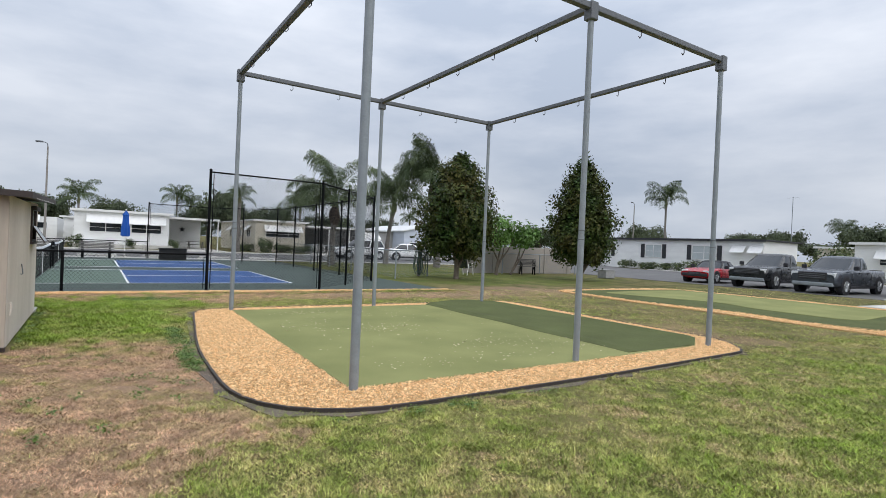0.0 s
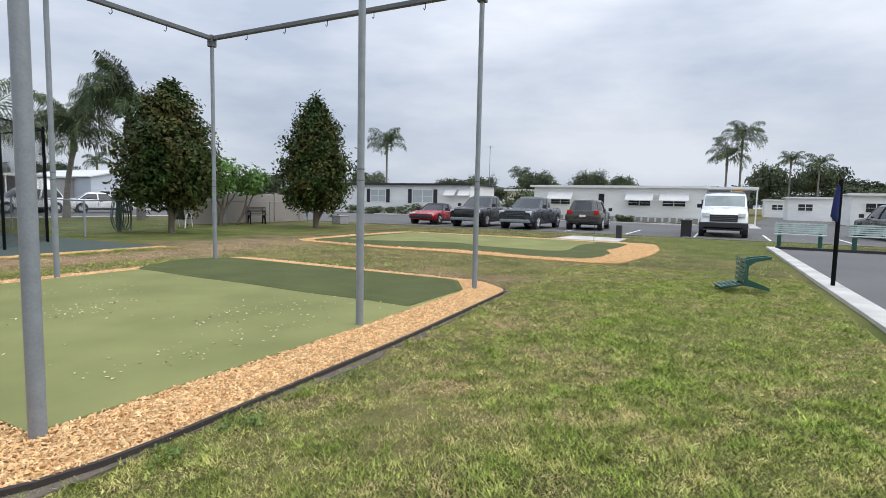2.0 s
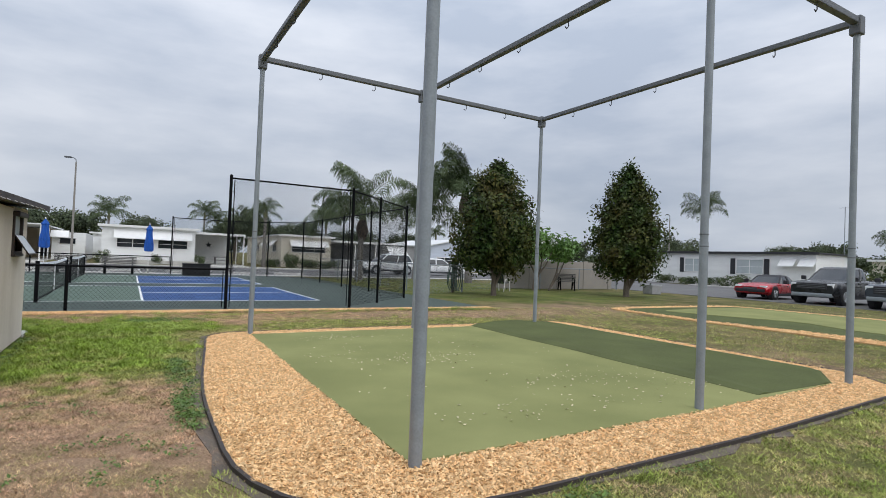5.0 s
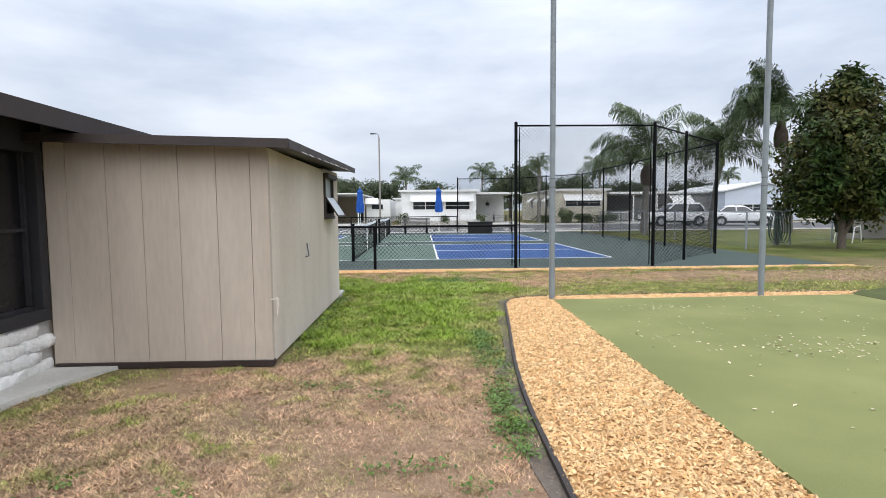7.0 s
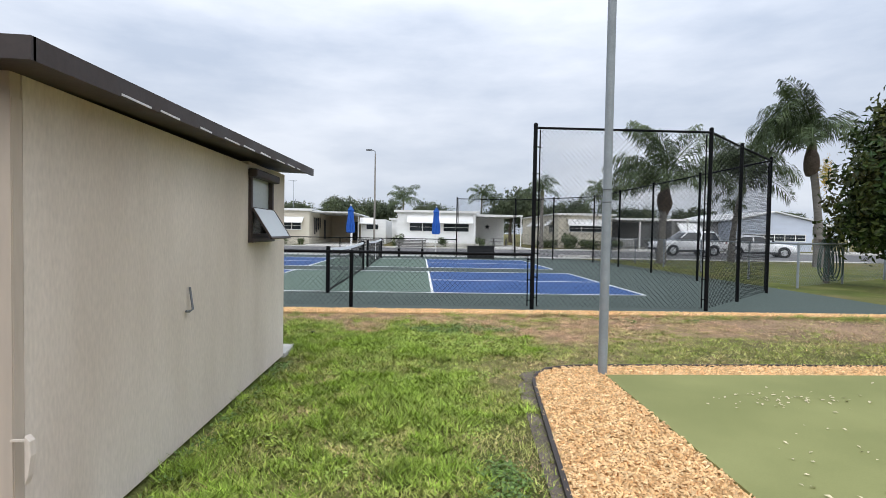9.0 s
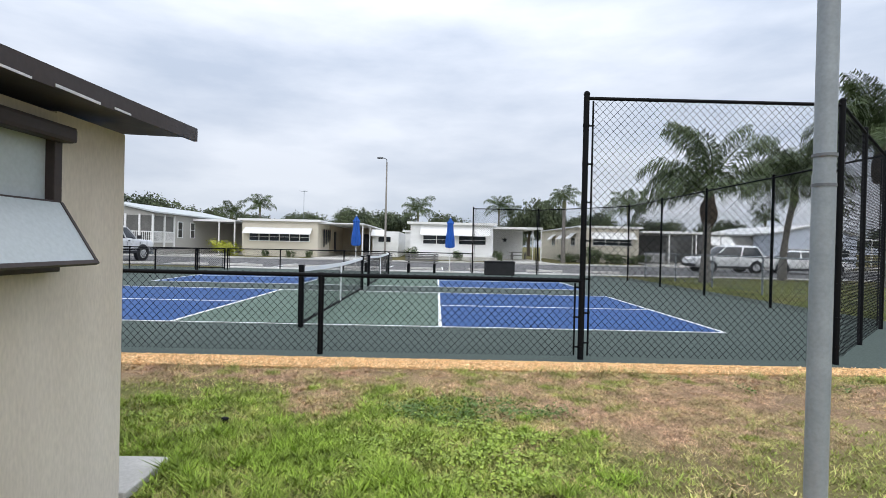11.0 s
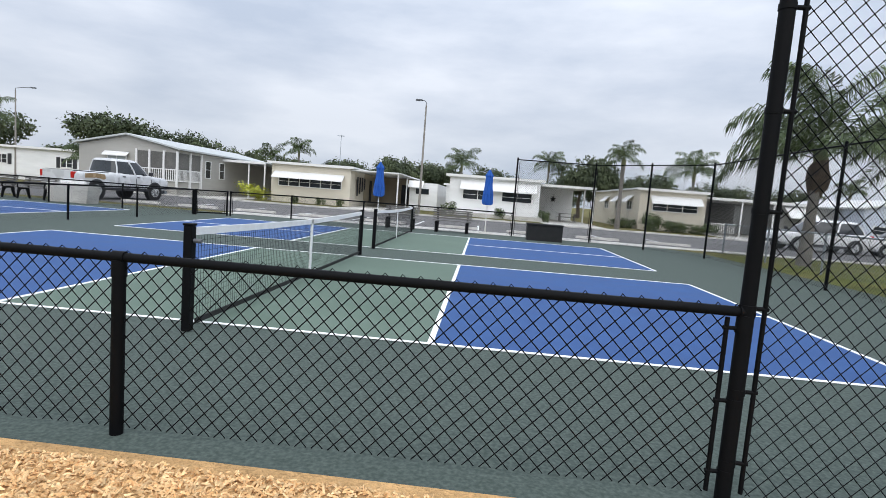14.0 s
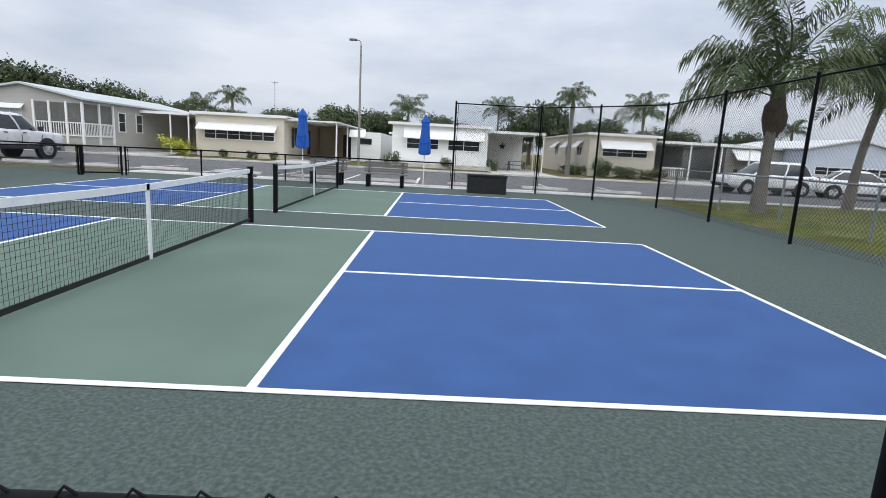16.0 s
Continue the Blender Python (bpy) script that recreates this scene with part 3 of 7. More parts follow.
FY = 16.92
fence_run("low_chain_link_fence", [(2.355 - 3.055 * k, FY) for k in range(9)], 0.93, "low black vinyl chain-link fence with round top rail", "court fences", post_r=0.033, knuckles=True, wire=0.003)
fence_run("tall_chain_link_fence", [(2.36, FY), (5.39, FY), (6.78, 18.3), (8.5, 19.98), (8.5, 23.1), (8.5, 26.2), (8.5, 29.3), (8.5, 32.5), (7.05, 34.3), (5.42, 36.0), (2.34, 36.0)], 3.07,
          "tall black vinyl chain-link fence with posts and top rail", "court fences", post_r=0.034, ends=(0, 1, 3, 9, 10), wire=0.0026)
fence_run("low_chain_link_fence", [(2.34, 36.0), (-0.7, 36.0), (-3.75, 36.0), (-6.7, 35.8), (-8.65, 34.5)], 0.93, "low black vinyl chain-link fence with round top rail", "court fences", post_r=0.029, wire=0.0018)
fence_run("fence_gate", [(-8.75, 34.42), (-9.65, 33.75)], 0.93, "narrow black chain-link gate, closed", "court fences", post_r=0.035, rails=(1.0, 0.1), cats="gate")
fence_run("low_chain_link_fence", [(-9.7, 33.7), (-9.75, 30.5), (-9.85, 27.8), (-9.9, 24.8), (-9.95, 21.8), (-10.0, FY)], 0.93, "low black vinyl chain-link fence with round top rail", "court fences", post_r=0.029, wire=0.0018)
fence_run("low_chain_link_fence", [(-9.7, 33.9), (-12.7, 34.0), (-15.7, 34.0), (-18.7, 34.0), (-21.7, 34.0), (-24.7, 34.0)], 0.93, "low black vinyl chain-link fence with round top rail", "court fences", post_r=0.029, wire=0.0018)
fence_run("tall_chain_link_fence", [(-21.7, 34.1), (-24.7, 34.1), (-27.7, 34.1)], 3.05, "tall black vinyl chain-link fence with posts and top rail", "court fences", post_r=0.045)
fence_run("grey_chain_link_fence", [(10.6, 36.0), (10.7, 33.0), (10.7, 30.0), (10.7, 27.0), (10.6, 24.0), (10.2, 21.3), (12.7, 22.9), (15.5, 24.6), (19.0, 25.2), (22.0, 25.4), (25.0, 25.4)], 1.15,
          "grey galvanised chain-link fence on the lawn", "lawn fences", post_r=0.03, material="steel", pitch=0.11, wire=0.0018)
sheet("court_mulch_strip", [(-14, 16.24), (-3, 16.20), (1.0, 16.25), (5.5, 16.30), (9.7, 16.40), (9.7, 16.6), (5.0, 16.71), (-14, 16.8)], 0.012, "mulch_bed", 0.03, "narrow strip of golden mulch along the court", "mulch bed")


# ---- shed and main building ----
shed = thing("shed", pose(-0.91, 9.77, 0), "beige panelled lean-to shed with a brown metal roof edge", "shed")
SX0, SY1 = -1.76, 3.55
ZN, ZF = 1.77, 1.85


def shed_roof_z(x, y):
    return 1.778 - 0.05 * x / 1.76 + (ZF - ZN) * y / SY1


edges = [SX0 + 0.003, -1.59, -1.28, -1.0, -0.71, -0.41, -0.14, 0.0]
for a, b in zip(edges, edges[1:]):
    bm = bmesh.new()
    box(bm, a + 0.0014, 0.0, 0.03, b - 0.0014, 0.05, shed_roof_z((a + b) / 2, 0) + 0.01, 0.004)
    part("wall_panel", bm, "siding", shed)
bm = bmesh.new()
box(bm, SX0, 0.02, 0.03, -0.02, 0.09, 1.74)
part("wall_backing", bm, "brown_trim", shed)
WY0, WY1, WZ0, WZ1 = 2.44, 3.08, 1.195, 1.745
bm = bmesh.new()
box(bm, -0.06, 0.055, 0.02, 0, WY0, 1.785)
box(bm, -0.06, WY1, 0.02, 0, SY1, 1.82)
box(bm, -0.06, WY0, 0.02, 0, WY1, WZ0)
box(bm, -0.06, WY0, WZ1, 0, WY1, 1.81)
part("side_wall", bm, "stucco", shed)
bm = bmesh.new()
box(bm, SX0, SY1 - 0.06, 0.02, -0.06, SY1, 1.82)
part("back_wall", bm, "stucco", shed)
bm = bmesh.new()
box(bm, SX0 + 0.02, -0.02, 0.0, 0.012, 0.055, 0.05, 0.004)
part("base_flashing", bm, "brown_trim", shed)
bm = bmesh.new()
prism(bm, [(0.003, 0.0), (0.006, 0.0), (0.006, 1.70), (0.003, 1.70)], "y", 0.0, 0.045)
prism(bm, [(-0.05, 0.0), (0.004, 0.0), (0.004, 1.72), (-0.05, 1.72)], "y", -0.006, 0.0)
part("corner_trim", bm, "siding", shed)
bm = bmesh.new()
prism(bm, [(0.045, 0.40), (0.056, 0.43), (0.066, 0.50), (0.062, 0.55), (0.045, 0.57)], "y", -0.010, 0.02, 0.003)
box(bm, 0.0, -0.012, 0.55, 0.055, 0.0, 0.557)
part("torn_sheet", bm, "stucco", shed, "bent and torn metal at the corner")
# roof deck with folded metal edge
bm = bmesh.new()
for x0, x1, y0, y1, dz0, dz1 in ((SX0 - 0.1, 0.22, -0.22, SY1 + 0.27, 0.006, 0.048),):
    vs = [bm.verts.new((x, y, shed_roof_z(x, y) + d)) for d in (dz0, dz1) for x, y in ((x0, y0), (x1, y0), (x1, y1), (x0, y1))]
    for f in ((3, 2, 1, 0), (4, 5, 6, 7), (0, 1, 5, 4), (1, 2, 6, 5), (2, 3, 7, 6), (3, 0, 4, 7)):
        bm.faces.new([vs[i] for i in f])
roof = part("roof", bm, "brown_trim", shed)
for (xa, ya), (xb, yb) in (((SX0 - 0.1, -0.23), (0.23, -0.23)), ((0.23, -0.22), (0.23, SY1 + 0.28))):
    bm = bmesh.new()
    dx, dy = (0, 0.02) if ya == yb else (-0.02, 0)
    vs = []
    for x, y in ((xa, ya), (xb, yb)):
        for d, k in ((-0.012, 0), (0.058, 0), (0.058, 1), (-0.012, 1)):
            vs.append(bm.verts.new((x + dx * k, y + dy * k, shed_roof_z(x, y) + d)))
    for f in ((0, 1, 5, 4), (1, 2, 6, 5), (2, 3, 7, 6), (3, 0, 4, 7), (0, 3, 2, 1), (4, 5, 6, 7)):
        bm.faces.new([vs[i] for i in f])
    part("fascia", bm, "brown_trim", roof)
for k in range(9):
    y0 = 0.2 + 0.36 * k + random.uniform(-0.05, 0.05)
    bm = bmesh.new()
    z = shed_roof_z(0.23, y0) - 0.008
    box(bm, 0.2305, y0, z, 0.2335, y0 + random.uniform(0.1, 0.26), z + random.uniform(0.006, 0.012))
    part("worn_edge", bm, "bare_alu", roof, "bare metal where the brown paint has peeled")
# awning window, lower sash swung out
fr = 0.045
# near-black backing box stands in for the unlit inside of the shed
bm = bmesh.new()
box(bm, -0.045, WY0 + 0.01, WZ0 + 0.01, -0.03, WY1 - 0.01, WZ1 - 0.01)
win = part("window", bm, "screen", shed, "brown aluminium awning window with frosted panes")
for a, b, c, d in ((WY0, WZ0, WY1, WZ0 + fr), (WY0, WZ1 - fr, WY1, WZ1), (WY0, WZ0 + fr, WY0 + fr, WZ1 - fr), (WY1 - fr, WZ0 + fr, WY1, WZ1 - fr), (WY0 + fr, 1.43, WY1 - fr, 1.455)):
    bm = bmesh.new()
    box(bm, -0.05, a, b, 0.025, c, d, 0.004)
    part("frame_bar", bm, "brown_trim", win)
bm = bmesh.new()
box(bm, 0.0, WY0 - 0.02, WZ1 - 0.055, 0.075, WY1 + 0.02, WZ1 + 0.01, 0.015)
part("drip_cap", bm, "brown_trim", win)
bm = bmesh.new()
box(bm, -0.02, WY0 + fr, 1.455, -0.012, WY1 - fr, WZ1 - fr)
part("pane", bm, "frosted", win)
bm = bmesh.new()
box(bm, 0.0, WY0 - 0.01, WZ0 - 0.025, 0.045, WY1 - 0.03, WZ0 + 0.012, 0.006)
part("sill_bar", bm, "brown_trim", win)
bm = bmesh.new()
mm = Matrix.Translation((0.028, 0, 1.445)) @ pose(0, 0, 0, 0, -32, 0)
box(bm, -0.004, WY0 + 0.02, -0.27, 0.004, WY1 - 0.01, 0.0, m=mm)
sash = part("open_sash", bm, "frosted", win, "frosted sash swung open")
bm = bmesh.new()
box(bm, -0.008, WY0 + 0.015, -0.285, 0.008, WY1 - 0.005, -0.268, m=mm)
for y in (WY0 + 0.01, WY1 - 0.02):
    box(bm, -0.008, y, -0.28, 0.008, y + 0.014, 0.0, m=mm)
part("sash_frame", bm, "brown_trim", sash)
bm = bmesh.new()
tube(bm, [(0.012, 1.35, 0.93), (0.03, 1.35, 0.80), (0.02, 1.33, 0.79), (0.012, 1.30, 0.795)], 0.007, 6)
part("wire_hook", bm, "steel_dark", shed)

solid("concrete_step", lambda bm: box(bm, -1.4, 13.36, -0.02, -0.9, 13.82, 0.03, 0.01), "concrete", "small concrete step slab beside the shed", "slab", "structure")
solid("concrete_apron", lambda bm: prism(bm, [(-2.7, 9.74), (-2.15, 9.76), (-2.2, 9.66), (-2.42, 9.0), (-2.42, 2.0), (-2.7, 2.0)], "z", -0.02, 0.025), "concrete", "strip of concrete along the building base", "slab", "structure")

hall = thing("clubhouse", pose(-2.67, 9.77, 0), "low building with painted brick base and dark screened windows", "building")
bm = bmesh.new()
box(bm, -0.16, -14, 0, -0.03, 0.0, 0.42)
part("brick_base", bm, "mortar", hall)
bm = bmesh.new()
box(bm, -9.0, -14, 0, -8.85, 4.2, 2.1)
box(bm, -8.85, 4.05, 0, -0.1, 4.2, 2.1)
box(bm, -8.85, -14, 0, -0.16, -13.85, 2.1)
box(bm, -0.16, 0.0, 0, -0.03, 4.05, 2.1)
part("wall", bm, "siding", hall)
for k in range(7):
    y1 = -0.03 - 2.0 * k
    bm = bmesh.new()
    box(bm, -0.1, y1 - 1.9, 0.5, -0.08, y1 - 0.08, 1.78)
    w = part("window", bm, "screen", hall, "dark insect screen window")
    bm = bmesh.new()
    for a, b, c, d in ((y1 - 2.0, 0.42, y1, 0.52), (y1 - 2.0, 1.74, y1, 1.99), (y1 - 2.0, 0.52, y1 - 1.92, 1.74), (y1 - 0.08, 0.52, y1, 1.74)):
        box(bm, -0.12, a, b, 0.02, c, d, 0.006)
    for a, b, c, d in ((y1 - 1.9, 0.52, y1 - 0.1, 0.545), (y1 - 0.13, 0.55, y1 - 0.1, 1.74), (y1 - 1.9, 1.13, y1 - 0.13, 1.155)):
        box(bm, -0.09, a, b, -0.05, c, d)
    part("frame", bm, "dark_trim", w)
bm = bmesh.new()
prism(bm, [(-9.2, 2.10), (-4.5, 2.83), (0.4, 2.0), (0.4, 1.94), (-0.03, 2.0), (-9.2, 2.03)], "y", -14.2, 4.5)
part("roof", bm, "brown_trim", hall)
bm = bmesh.new()
box(bm, 0.385, -14.2, 1.88, 0.41, 4.5, 2.02)
part("fascia", bm, "brown_trim", hall)
bme = bmesh.new()
bmesh.ops.create_grid(bme, x_segments=5, y_segments=3, size=0.5)
for face in bme.faces:
    face.smooth = True
for v in bme.verts:
    rim = max(abs(v.co.x), abs(v.co.y)) > 0.45
    v.co = Vector((v.co.x, -0.34 if rim else -0.5, v.co.y))
edge = [e for e in bme.edges if e.is_boundary]
ext = bmesh.ops.extrude_edge_only(bme, edges=edge)
for v in ext["geom"]:
    if isinstance(v, bmesh.types.BMVert):
        v.co.y = 0.5
bme.transform(Matrix.Rotation(math.pi / 2, 4, "Z"))
bmesh.ops.recalc_face_normals(bme, faces=bme.faces[:])
brick_mesh = mesh_of("brick", bme, "white_brick")
brick_meshes = []
for k in range(5):
    me = brick_mesh.copy()
    rb = random.Random(70 + k)
    for v in me.vertices:
        if v.co.x > -0.4:
            v.co += Vector((rb.uniform(-0.2, 0.2), rb.uniform(-0.03, 0.03), rb.uniform(-0.07, 0.07)))
    brick_meshes.append(me)


# ---- roads, kerbs and parking ----
sheet("road", [(-140, 37.6), (26.0, 37.6), (26.5, 26.8), (27.0, -40.0), (44.0, -40.0), (44.0, 34.0), (46, 40), (160, 40), (160, 50.5), (-140, 50.5)], 0.006, "asphalt", 0.05, "grey asphalt street and parking area", "road")
sheet("concrete_path", [(-9.8, 36.16), (8.0, 36.16), (10.2, 36.6), (25.8, 36.6), (25.8, 37.6), (-9.8, 37.6)], 0.014, "concrete", 0.05, "pale concrete path behind the court", "path")
solid("kerb", lambda bm: box(bm, -140, 50.5, -0.02, 160, 50.75, 0.11, 0.03), "concrete", "pale concrete kerb along the street", "kerb", "structure")
sheet("road", [(44.0, -5.5), (112.0, -9.5), (112.0, -4.0), (44.0, 2.2)], 0.005, "asphalt", 0.05, "grey asphalt side street", "road")
solid("kerb", lambda bm: box(bm, 44.0, -40, -0.02, 44.2, -5.8, 0.10, 0.03), "concrete", "pale concrete kerb along the side street", "kerb", "structure")
solid("kerb", lambda bm: box(bm, 44.0, 2.5, -0.02, 44.2, 34, 0.10, 0.03), "concrete", "pale concrete kerb along the side street", "kerb", "structure")
bme = bmesh.new()
prism(bme, [(-0.09, 0), (0.09, 0), (0.06, 0.11), (-0.06, 0.11)], "x", -0.95, 0.95, 0.015)
stop = tagged(part("wheel_stop", bme, "concrete"), "pale concrete wheel stop on the asphalt", "wheel stop", "wheel stops")
stop.matrix_basis = pose(-12.2, 38.6, 0.006)
for x in (-15.0, -9.4, -6.4, -3.3, 0.0, 3.2, 6.3, 9.4):
    copy_thing(stop, pose(x, 38.6, 0.006))
for k in range(9):
    solid("parking_line", lambda bm: box(bm, -13.6 + 2.9 * k, 38.2, 0.0, -13.5 + 2.9 * k, 42.6, 0.009), "line", "white parking bay line", "road marking", "structure")
for k in range(8):
    solid("parking_line", lambda bm: box(bm, 27.4, -4.5 + 3.0 * k, 0.0, 32.6, -4.4 + 3.0 * k, 0.009), "line", "white parking bay line", "road marking", "structure")


# ---- mobile homes ----
def slab_roof(bm, x0, y0, x1, y1, z, rise, over=0.3, th=0.12, along="y"):
    """A low gable roof with the ridge along y, or a flat deck when rise is 0."""
    xm = (x0 + x1) / 2
    if rise:
        prism(bm, [(x0 - over, z), (xm, z + rise), (x1 + over, z), (x1 + over, z + th), (xm, z + rise + th), (x0 - over, z + th)], "y", y0 - over, y1 + over)
    else:
        box(bm, x0 - over, y0 - over, z, x1 + over, y1 + over, z + th, 0.02)


def window_on(parent, face, a, b, z0, z1, plane, n=2, glass="window_glass", frame_m="white_paint", sill=True):
    """A framed window on a wall; face '-y', '+x' or '-x'; a..b along the wall, plane: the wall's coordinate."""
    def bx(bm, p, q, r, s, o0, o1):
        if face == "-y":
            box(bm, p, plane - o1, q, r, plane - o0, s)
        elif face == "+x":
            box(bm, plane + o0, p, q, plane + o1, r, s)
        else:
            box(bm, plane - o1, p, q, plane - o0, r, s)
    f = 0.06
    bm = bmesh.new()
    for p, q, r, s in ((a, z0, b, z0 + f), (a, z1 - f, b, z1), (a, z0 + f, a + f, z1 - f), (b - f, z0 + f, b, z1 - f)):
        bx(bm, p, q, r, s, 0.0, 0.06)
    for k in range(1, n):
        c = a + (b - a) * k / n
        bx(bm, c - f / 2, z0 + f, c + f / 2, z1 - f, 0.0, 0.05)
    w = part("window", bm, frame_m, parent)
    for k in range(n):
        p, r = a + (b - a) * k / n + f / 2, a + (b - a) * (k + 1) / n - f / 2
        bm = bmesh.new()
        bx(bm, p, z0 + f, r, z1 - f, 0.005, 0.02)
        part("pane", bm, glass, w)
        bm = bmesh.new()
        bx(bm, p, (z0 + z1) / 2 - 0.015, r, (z0 + z1) / 2 + 0.015, 0.02, 0.035)
        part("glazing_bar", bm, frame_m, w)
    return w


def awning(parent, face, a, b, z0, z1, plane, out=0.7, material="white_paint"):
    bm = bmesh.new()
    for p, r, d in ((a, b, 0.0),):
        prof = [(0.0, z1 + d), (out, z0 + d), (out, z0 - 0.06 + d), (out - 0.02, z0 - 0.06 + d), (out - 0.02, z0 - 0.02 + d), (0.0, z1 - 0.025 + d)]
        if face == "-y":
            prism(bm, [(plane - o, z) for o, z in prof], "x", p, r)
        elif face == "-x":
            prism(bm, [(plane - o, z) for o, z in prof], "y", p, r)
        else:
            prism(bm, [(plane + o, z) for o, z in prof], "y", p, r)
    return part("awning", bm, material, parent, "white metal window awning")


def home(x, y, w, depth, h, wall, label, roof="roof_white", rise=0.0, base=0.5, name="mobile_home", rz=0, eave=None):
    t = thing(name, pose(x, y, 0, 0, 0, rz), label, "house", "mobile homes")
    bm = bmesh.new()
    box(bm, 0, 0, base, w, depth, h)
    wl_ = part("wall", bm, wall, t)
    if rise:
        bm = bmesh.new()
        prism(bm, [(0, h), (w, h), (w / 2, h + rise)], "y", 0.0, depth)
        part("gable", bm, wall, wl_)
    n = int((h - base) / 0.2)
    bm = bmesh.new()
    for k in range(1, n):
        z = base + 0.2 * k
        box(bm, -0.012, -0.012, z - 0.012, w + 0.012, depth, z)
    tagged(part("siding_relief", bm, wall, wl_), kind="stuff")
    bm = bmesh.new()
    box(bm, 0.03, 0.03, 0, w - 0.03, depth, base)
    part("skirting", bm, wall, t)
    bm = bmesh.new()
    slab_roof(bm, 0, 0, w, depth, h + 0.004, rise)
    r = part("roof", bm, roof, t)
    bm = bmesh.new()
    e = 0.3
    if not rise:
        box(bm, -e - 0.02, -e - 0.02, h - 0.06, w + e + 0.02, -e, h + 0.14)
        part("fascia", bm, eave or "white_paint", r)
    else:
        bm.free()
    return t


def carport(parent, x0, x1, y0, y1, z, posts, back=True, back_m="white_wall", slab="roof_white"):
    bm = bmesh.new()
    box(bm, x0, y0, z, x1, y1, z + 0.1, 0.015)
    cp = part("carport_roof", bm, slab, parent)
    bm = bmesh.new()
    box(bm, x0, y0 - 0.04, z - 0.08, x1, y0, z + 0.12)
    part("carport_fascia", bm, "white_paint", cp)
    for px_, py_ in posts:
        bm = bmesh.new()
        box(bm, px_ - 0.05, py_ - 0.05, 0, px_ + 0.05, py_ + 0.05, z, 0.008)
        part("carport_post", bm, "white_paint", parent)
    if back:
        bm = bmesh.new()
        box(bm, x0, y1 - 0.1, 0, x1 - 0.4, y1, z)
        part("carport_back_wall", bm, back_m, parent)
    bm = bmesh.new()
    box(bm, x0, y0 - 6.5, -0.02, x1, y1, 0.02)
    part("driveway", bm, "concrete", parent)


# house A: greige double-wide with screened porch
a = home(-29.0, 52.3, 7.6, 17, 3.3, "grey_wall", "greige double-wide mobile home with a white railed corner porch", "roof_grey", 0.85, 0.55)
window_on(a, "-y", 2.2, 3.7, 1.5, 2.75, 0.0, 2, "frosted")
awning(a, "-y", 2.0, 3.9, 2.62, 2.9, -0.02, 0.35)
# flat dark panels on the walls stand in for the shaded porch inside
bm = bmesh.new()
box(bm, 4.5, -0.03, 1.15, 7.63, 0.01, 3.1)
part("porch_opening", bm, "inner_shade", a)
bm = bmesh.new()
box(bm, 7.59, 0.1, 1.15, 7.63, 3.2, 3.1)
part("porch_opening", bm, "inner_shade", a)
for p in ((4.5, -0.06), (5.5, -0.06), (6.6, -0.06), (7.62, -0.06), (7.66, 1.6), (7.66, 3.2)):
    bm = bmesh.new()
    box(bm, p[0] - 0.07, p[1] - 0.07, 0.5, p[0] + 0.07, p[1] + 0.07, 3.2, 0.01)
    part("porch_post", bm, "white_paint", a)
for run in (((4.5, -0.09), (7.62, -0.09)), ((7.69, 0.0), (7.69, 3.2))):
    (xa, ya), (xb, yb) = run
    bm = bmesh.new()
    for z in (1.0, 1.82):
        box(bm, min(xa, xb) - 0.02, min(ya, yb) - 0.02, z, max(xa, xb) + 0.02, max(ya, yb) + 0.02, z + 0.07)
    rail = part("porch_railing", bm, "white_paint", a, "white porch railing")
    n = 20
    for k in range(n + 1):
        cx, cy = xa + (xb - xa) * k / n, ya + (yb - ya) * k / n
        bm = bmesh.new()
        box(bm, cx - 0.02, cy - 0.02, 1.07, cx + 0.02, cy + 0.02, 1.82)
        part("baluster", bm, "white_paint", rail)
for y in (3.9, 6.2):
    window_on(a, "+x", y, y + 0.9, 1.4, 2.8, 7.6, 1)
carport(a, 7.6, 11.4, 6.8, 16, 3.05, ((11.3, 6.9), (11.3, 10.5), (9.9, 6.9), (11.3, 14.5)), True, "grey_wall", "roof_grey")

# house B: cream single-wide with carport
b = home(-16.4, 57.5, 6.6, 18, 3.12, "cream_wall", "cream single-wide mobile home with a long white awning", base=0.45)
window_on(b, "-y", 0.6, 5.9, 1.3, 2.1, 0.0, 6, frame_m="white_paint")
awning(b, "-y", 0.25, 6.1, 2.0, 2.5, 0.0, 0.75)
bm = bmesh.new()
box(bm, 6.6, 0.2, 2.95, 10.6, 16, 3.05, 0.01)
part("carport_roof", bm, "roof_white", b)
bm = bmesh.new()
box(bm, 6.62, 5.0, 0.3, 6.66, 16.0, 2.95)
part("carport_wall", bm, "tan_wall", b)
bm = bmesh.new()
box(bm, 6.6, 12.0, 0.0, 10.4, 12.1, 2.95)
part("carport_back_wall", bm, "tan_wall", b)
bm = bmesh.new()
box(bm, 6.68, 7.0, 0.35, 6.73, 7.9, 2.4)
part("door", bm, "dark_trim", b)
bm = bmesh.new()
box(bm, 9.0, 11.9, 0.2, 9.8, 11.98, 2.3)
part("door", bm, "dark_trim", b)
for k in range(4):
    bm = bmesh.new()
    box(bm, 6.68, 2.0 + 0.9 * k, 0.9 + 0.2 * k, 6.72, 2.35 + 0.9 * k, 2.5)
    part("wall_hanging", bm, "dark_trim", b, "dark hanging on the carport wall")
for p in ((10.45, 0.4), (10.45, 5.5), (10.45, 11.0)):
    bm = bmesh.new()
    box(bm, p[0] - 0.05, p[1] - 0.05, 0, p[0] + 0.05, p[1] + 0.05, 2.95)
    part("carport_post", bm, "white_paint", b)
bm = bmesh.new()
